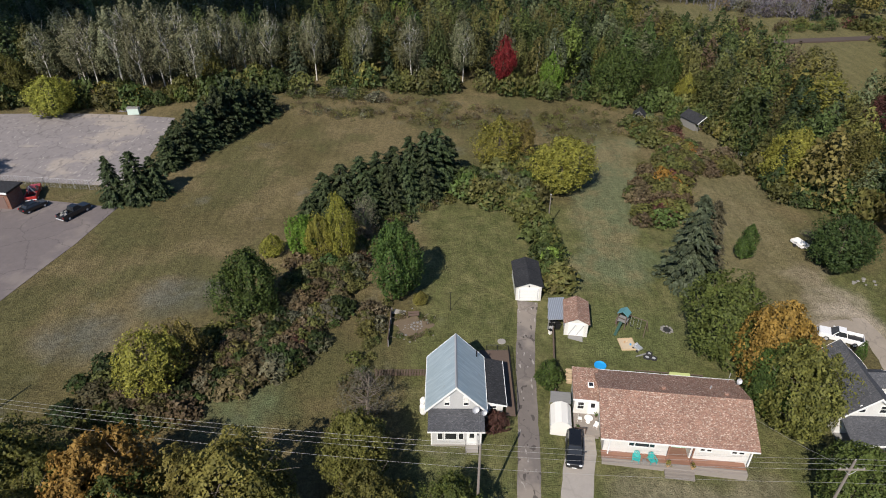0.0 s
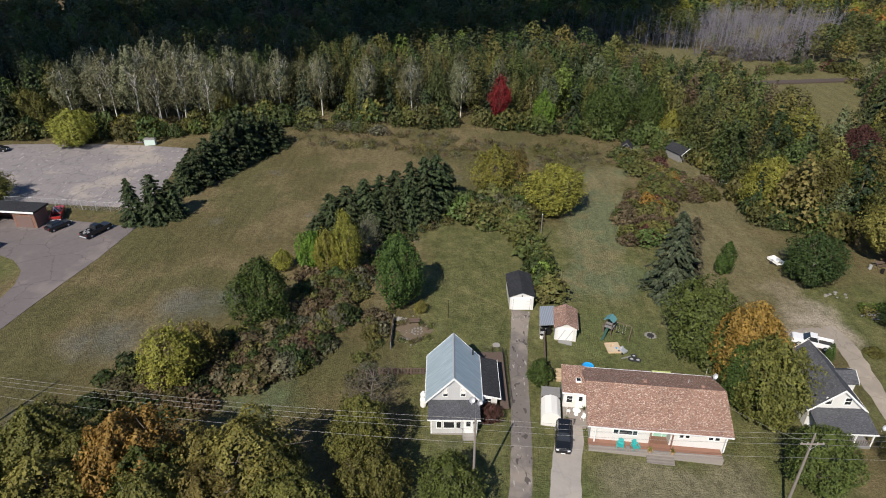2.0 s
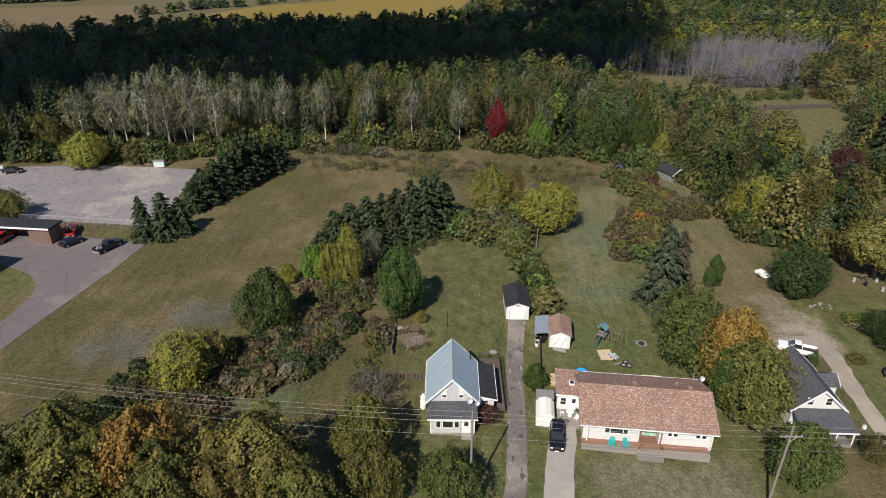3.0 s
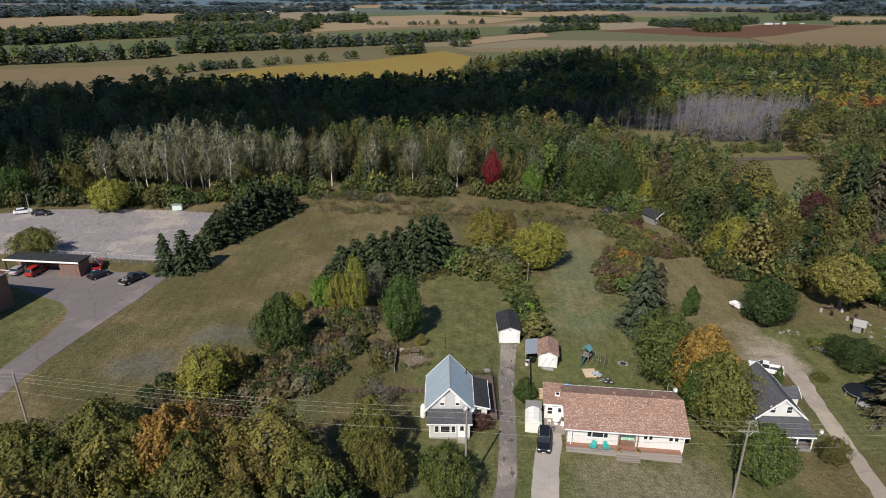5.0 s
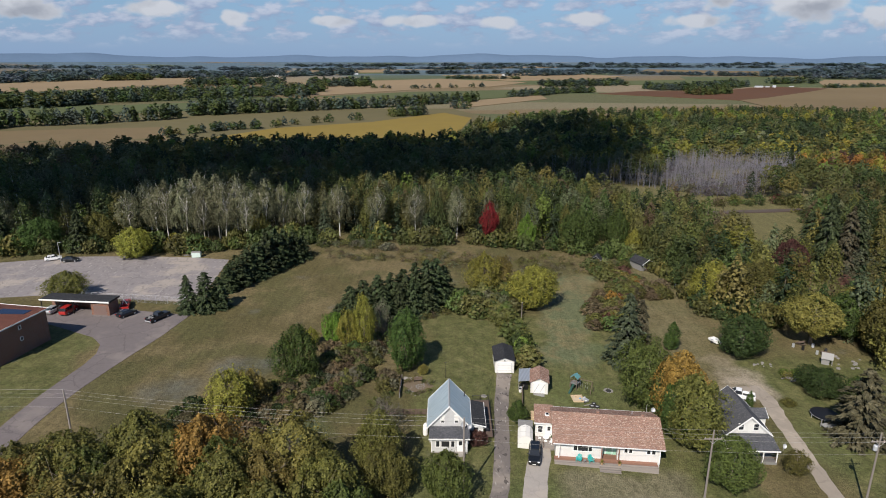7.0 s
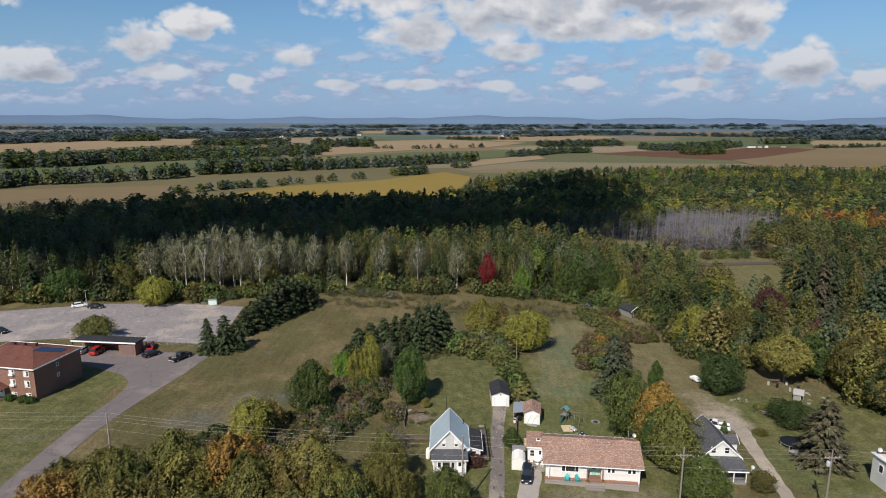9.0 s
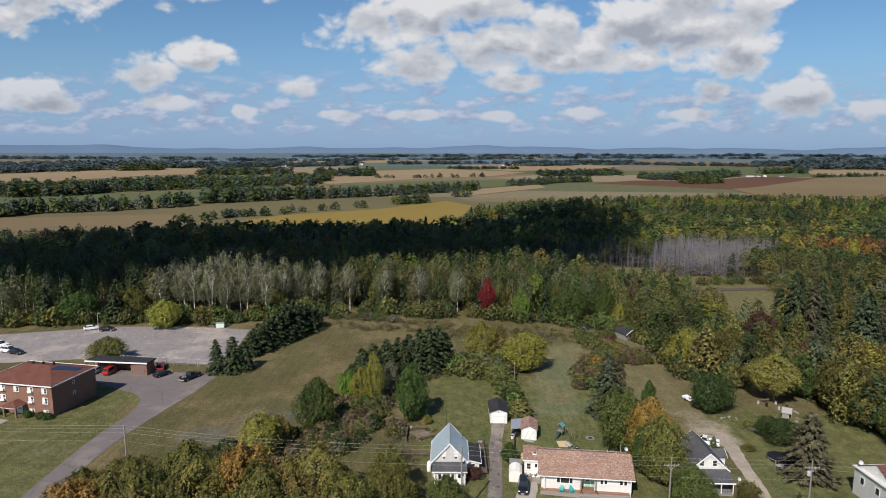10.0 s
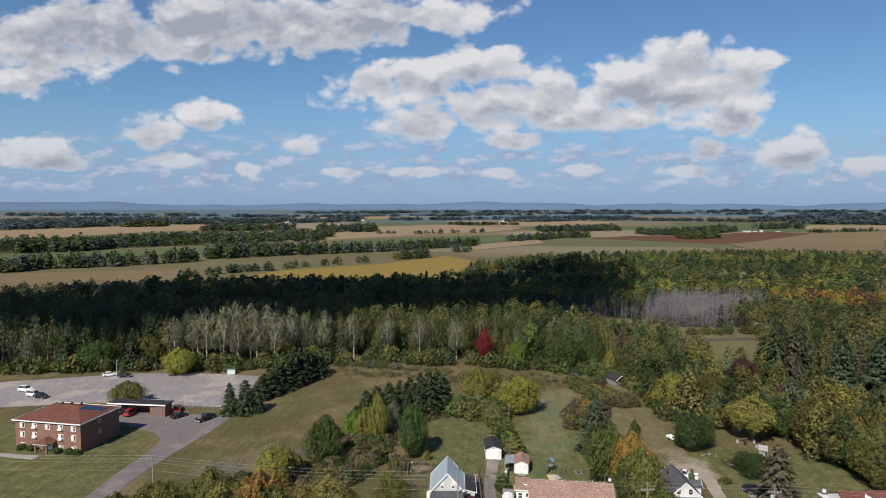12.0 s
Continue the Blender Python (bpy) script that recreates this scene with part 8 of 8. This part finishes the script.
def east_yard():
    t = thing("trampoline", local(57.9, -13.2), 0, "round black trampoline on the lawn", "trampoline")
    part("mat", lathe([(1.85, 0.86), (1.85, 0.88)], 28), RUBBER, t)
    part("pad", lathe([(1.86, 0.86), (2.3, 0.84), (2.32, 0.9), (1.86, 0.92)], 28), DARK_METAL, t)
    part("ring", lathe([(2.28, 0.78), (2.34, 0.8), (2.34, 0.84), (2.28, 0.84)], 28), GALV, t)
    for i in range(6):
        a = i * math.pi / 3
        part("leg", rod((2.25 * math.cos(a), 2.25 * math.sin(a), -0.2), (2.28 * math.cos(a), 2.28 * math.sin(a), 0.8), 0.04), GALV, t)
    d = thing("play_platform", local(57.0, -16.6), 12, "low weathered wooden play platform", "platform")
    part("floor", box(-1.3, 1.3, -0.9, 0.9, 0.5, 0.58), GREY_WOOD, d)
    for x in (-1.2, 1.2):
        for y in (-0.8, 0.8):
            part("post", box(x - 0.06, x + 0.06, y - 0.06, y + 0.06, -0.3, 1.4), GREY_WOOD, d)
    for y in (-0.8, 0.8):
        part("rail", box(-1.2, 1.2, y - 0.03, y + 0.03, 1.3, 1.38), GREY_WOOD, d)
    part("ramp", prism([(1.3, 0.5), (1.3, 0.56), (3.0, 0.0), (2.9, -0.04)], "y", -0.4, 0.4), GREY_WOOD, d)
    tr = thing("utility_trailer", local(50.9, 17.4), 20, "small pale utility trailer parked on the grass", "trailer")
    part("bed", soften(box(-0.8, 0.8, -1.3, 1.3, 0.45, 0.55), 0.02), WHITE, tr)
    for x in (-0.8, 0.75):
        part("side", box(x, x + 0.05, -1.3, 1.3, 0.55, 0.95), WHITE, tr)
    part("tailgate", box(-0.8, 0.8, 1.25, 1.3, 0.55, 0.95), WHITE, tr)
    part("drawbar", rod((0, -1.3, 0.5), (0, -2.4, 0.4), 0.05), GALV, tr)
    for x in (-0.9, 0.9):
        part("wheel", rod((x - 0.08, 0.1, 0.3), (x + 0.08, 0.1, 0.3), 0.3, sides=14), RUBBER, tr)
    for i in range(3):
        part("rolled_mat", rod((-0.5 + 0.45 * i, -0.9, 0.8), (-0.45 + 0.45 * i, 0.9, 0.82), 0.18, sides=10), WHITE, tr)
    for x, y, turn, lab in ((56.3, 54.6, 60, "upturned pale rowing boat at the wood's edge"), (54.2, 65.6, 30, "small pale upturned boat near the cabin")):
        b = thing("rowing_boat", local(x, y), turn, lab, "boat")
        part("boat_hull", hull([(-1.5, [(-0.1, 0.0), (0.1, 0.0), (0.06, 0.3), (-0.06, 0.3)]), (-0.8, [(-0.6, 0.0), (0.6, 0.0), (0.35, 0.5), (-0.35, 0.5)]), (0.8, [(-0.68, 0.0), (0.68, 0.0), (0.4, 0.52), (-0.4, 0.52)]), (1.6, [(-0.5, 0.0), (0.5, 0.0), (0.32, 0.42), (-0.32, 0.42)])]), CAR_GREY, b)
        part("keel", box(-0.03, 0.03, -1.5, 1.5, 0.48, 0.58), GREY_WOOD, b)
    g = np.random.default_rng(17)
    stones("stone", "pale boulder in a line along the shrub", [(54.4 + 0.5 * i + g.uniform(-0.4, 0.4), 7.4 + g.uniform(-1.0, 0.6)) for i in range(9)], 0.16, 0.36, 12, group="boulder row")
    stones("stone", "pale boulder scattered behind the garden hut", [(72 + g.uniform(0, 8), 9 + g.uniform(-4, 3)) for _ in range(12)], 0.2, 0.5, 13, group="boulders by the hut")
    for i in range(9):
        x, y = 58.2 + g.uniform(0, 5.0), 0.2 + g.uniform(-0.5, 2.0)
        l = thing("log", local(x, y, 0.12), g.uniform(-60, 60), "bleached driftwood log in the log garden", "log", "driftwood logs")
        w = g.uniform(1.2, 2.6)
        part("trunk", rod((-w / 2, 0, 0), (w / 2, 0.1, g.uniform(0, 0.9)), 0.13, 0.07), DEAD_WOOD, l)
        part("branch", rod((0, 0, 0.1), (0.5, 0.4, 0.8), 0.06, 0.03, 6), DEAD_WOOD, l)
    shrubs("log_garden_plants", "pale green garden plants among driftwood", [(58.5, 2.0), (61.0, 2.4), (63.5, 1.8)], 0.9, 16, 0.9, 1.9, dict(lime=3, olive=3, ochre=1), 61, 0.75, 260)
    for i, (x, y, m, lab, cat) in enumerate([(69.4, 15.0, DARK_METAL, "dark kettle barbecue under the trees", "barbecue"), (71.4, 13.0, CAR_GREY, "grey-white drum standing in the yard", "drum"), (72.5, 16.6, GALV, "grey metal drum under the trees", "drum"),
                                             (68.0, 16.4, CAR_GREY, "pale water butt under the trees", "drum"), (66.0, -1.6, WHITE, "white barrel beside the rounded shrub", "drum"), (74.0, 14.2, RUBBER, "dark bin under the trees", "drum")]):
        d = thing("drum", local(x, y), 0, lab, cat, "yard drums")
        part("shell", lathe([(0.28, 0), (0.3, 0.05), (0.28, 0.25), (0.3, 0.28), (0.28, 0.52), (0.3, 0.56), (0.28, 0.8), (0.27, 0.82)], 14), m, d)
        part("lid", lathe([(0.28, 0.81), (0.28, 0.85), (0.1, 0.87)], 14), m, d)
    for x, y, turn in ((70.4, 17.6, 20), (73.0, 12.6, -30)):
        t = thing("picnic_table", local(x, y), turn, "dark picnic table under the ochre tree", "table", "picnic tables")
        part("tabletop", box(-0.9, 0.9, -0.38, 0.38, 0.7, 0.75), DARK_WOOD, t)
        for s in (-1, 1):
            part("bench_board", box(-0.9, 0.9, s * 0.72 - 0.13, s * 0.72 + 0.13, 0.42, 0.46), DARK_WOOD, t)
            part("frame_leg", rod((s * 0.7, -0.75, -0.05), (s * 0.7, 0.35, 0.72), 0.05, sides=4), DARK_WOOD, t)
            part("frame_leg", rod((s * 0.7, 0.75, -0.05), (s * 0.7, -0.35, 0.72), 0.05, sides=4), DARK_WOOD, t)
    c = thing("covered_trailer", local(40.6, -4.6), 35, "low trailer under a dark brown tarpaulin", "trailer")
    part("cover", soften(prism([(-1.0, 0.3), (1.0, 0.3), (0.95, 1.0), (0.4, 1.35), (-0.4, 1.35), (-0.95, 1.0)], "y", -1.6, 1.6), 0.08), plain("brown_tarpaulin", (0.05, 0.036, 0.03), 0.6, 0.25, relief=0.05), c)
    for x in (-0.95, 0.95):
        part("wheel", rod((x - 0.08, 0, 0.3), (x + 0.08, 0, 0.3), 0.32, sides=14), RUBBER, c)
    part("drawbar", rod((0, -1.5, 0.4), (0, -2.5, 0.35), 0.05), GALV, c)
    br = thing("container", local(-84.6, 67.6), 8, "small pale green storage container by the car park", "container")
    part("shell", soften(box(-1.3, 1.3, -0.7, 0.7, 0.0, 1.5), 0.05), plain("pale_green_steel", (0.55, 0.66, 0.60), 0.5, 0.15), br)
    part("lid", prism([(-0.78, 1.5), (0.78, 1.5), (0.7, 1.68), (-0.7, 1.8)], "x", -1.36, 1.36), GREY_WOOD, br)
    lp = thing("street_lamp", local(-119.8, 58.2), 0, "slim grey lamp post in the car park", "street lamp")
    part("post", rod((0, 0, -0.3), (0, 0, 6.5), 0.08, 0.06), GALV, lp)
    part("arm", rod((0, 0, 6.4), (1.0, 0, 6.6), 0.04), GALV, lp)
    part("lamp_head", soften(box(0.8, 1.4, -0.12, 0.12, 6.52, 6.68), 0.03), DARK_METAL, lp)
    fl = thing("log_pile", local(-87.0, 68.6), 0, "loose pile of brush at the edge of the car park", "brush pile")
    for i in range(10):
        part("branch", rod((g.uniform(-2, 0), g.uniform(-0.6, 0.6), 0.1), (g.uniform(0, 2), g.uniform(-0.6, 0.6), g.uniform(0.2, 0.9)), 0.05, 0.02, 5), DEAD_WOOD, fl)


picket_fence(-19.2, -16.5, -12.4, -16.2, 1.15, DARK_WOOD, "dark brown picket fence beside the house")
picket_fence(4.7, -7.2, 3.3, -19.2, 1.1, DARK_WOOD, "dark board fence along the lane", 0.26, 0.18)
garden_plot()
play_tower()
patio()
chain_link()
east_yard()
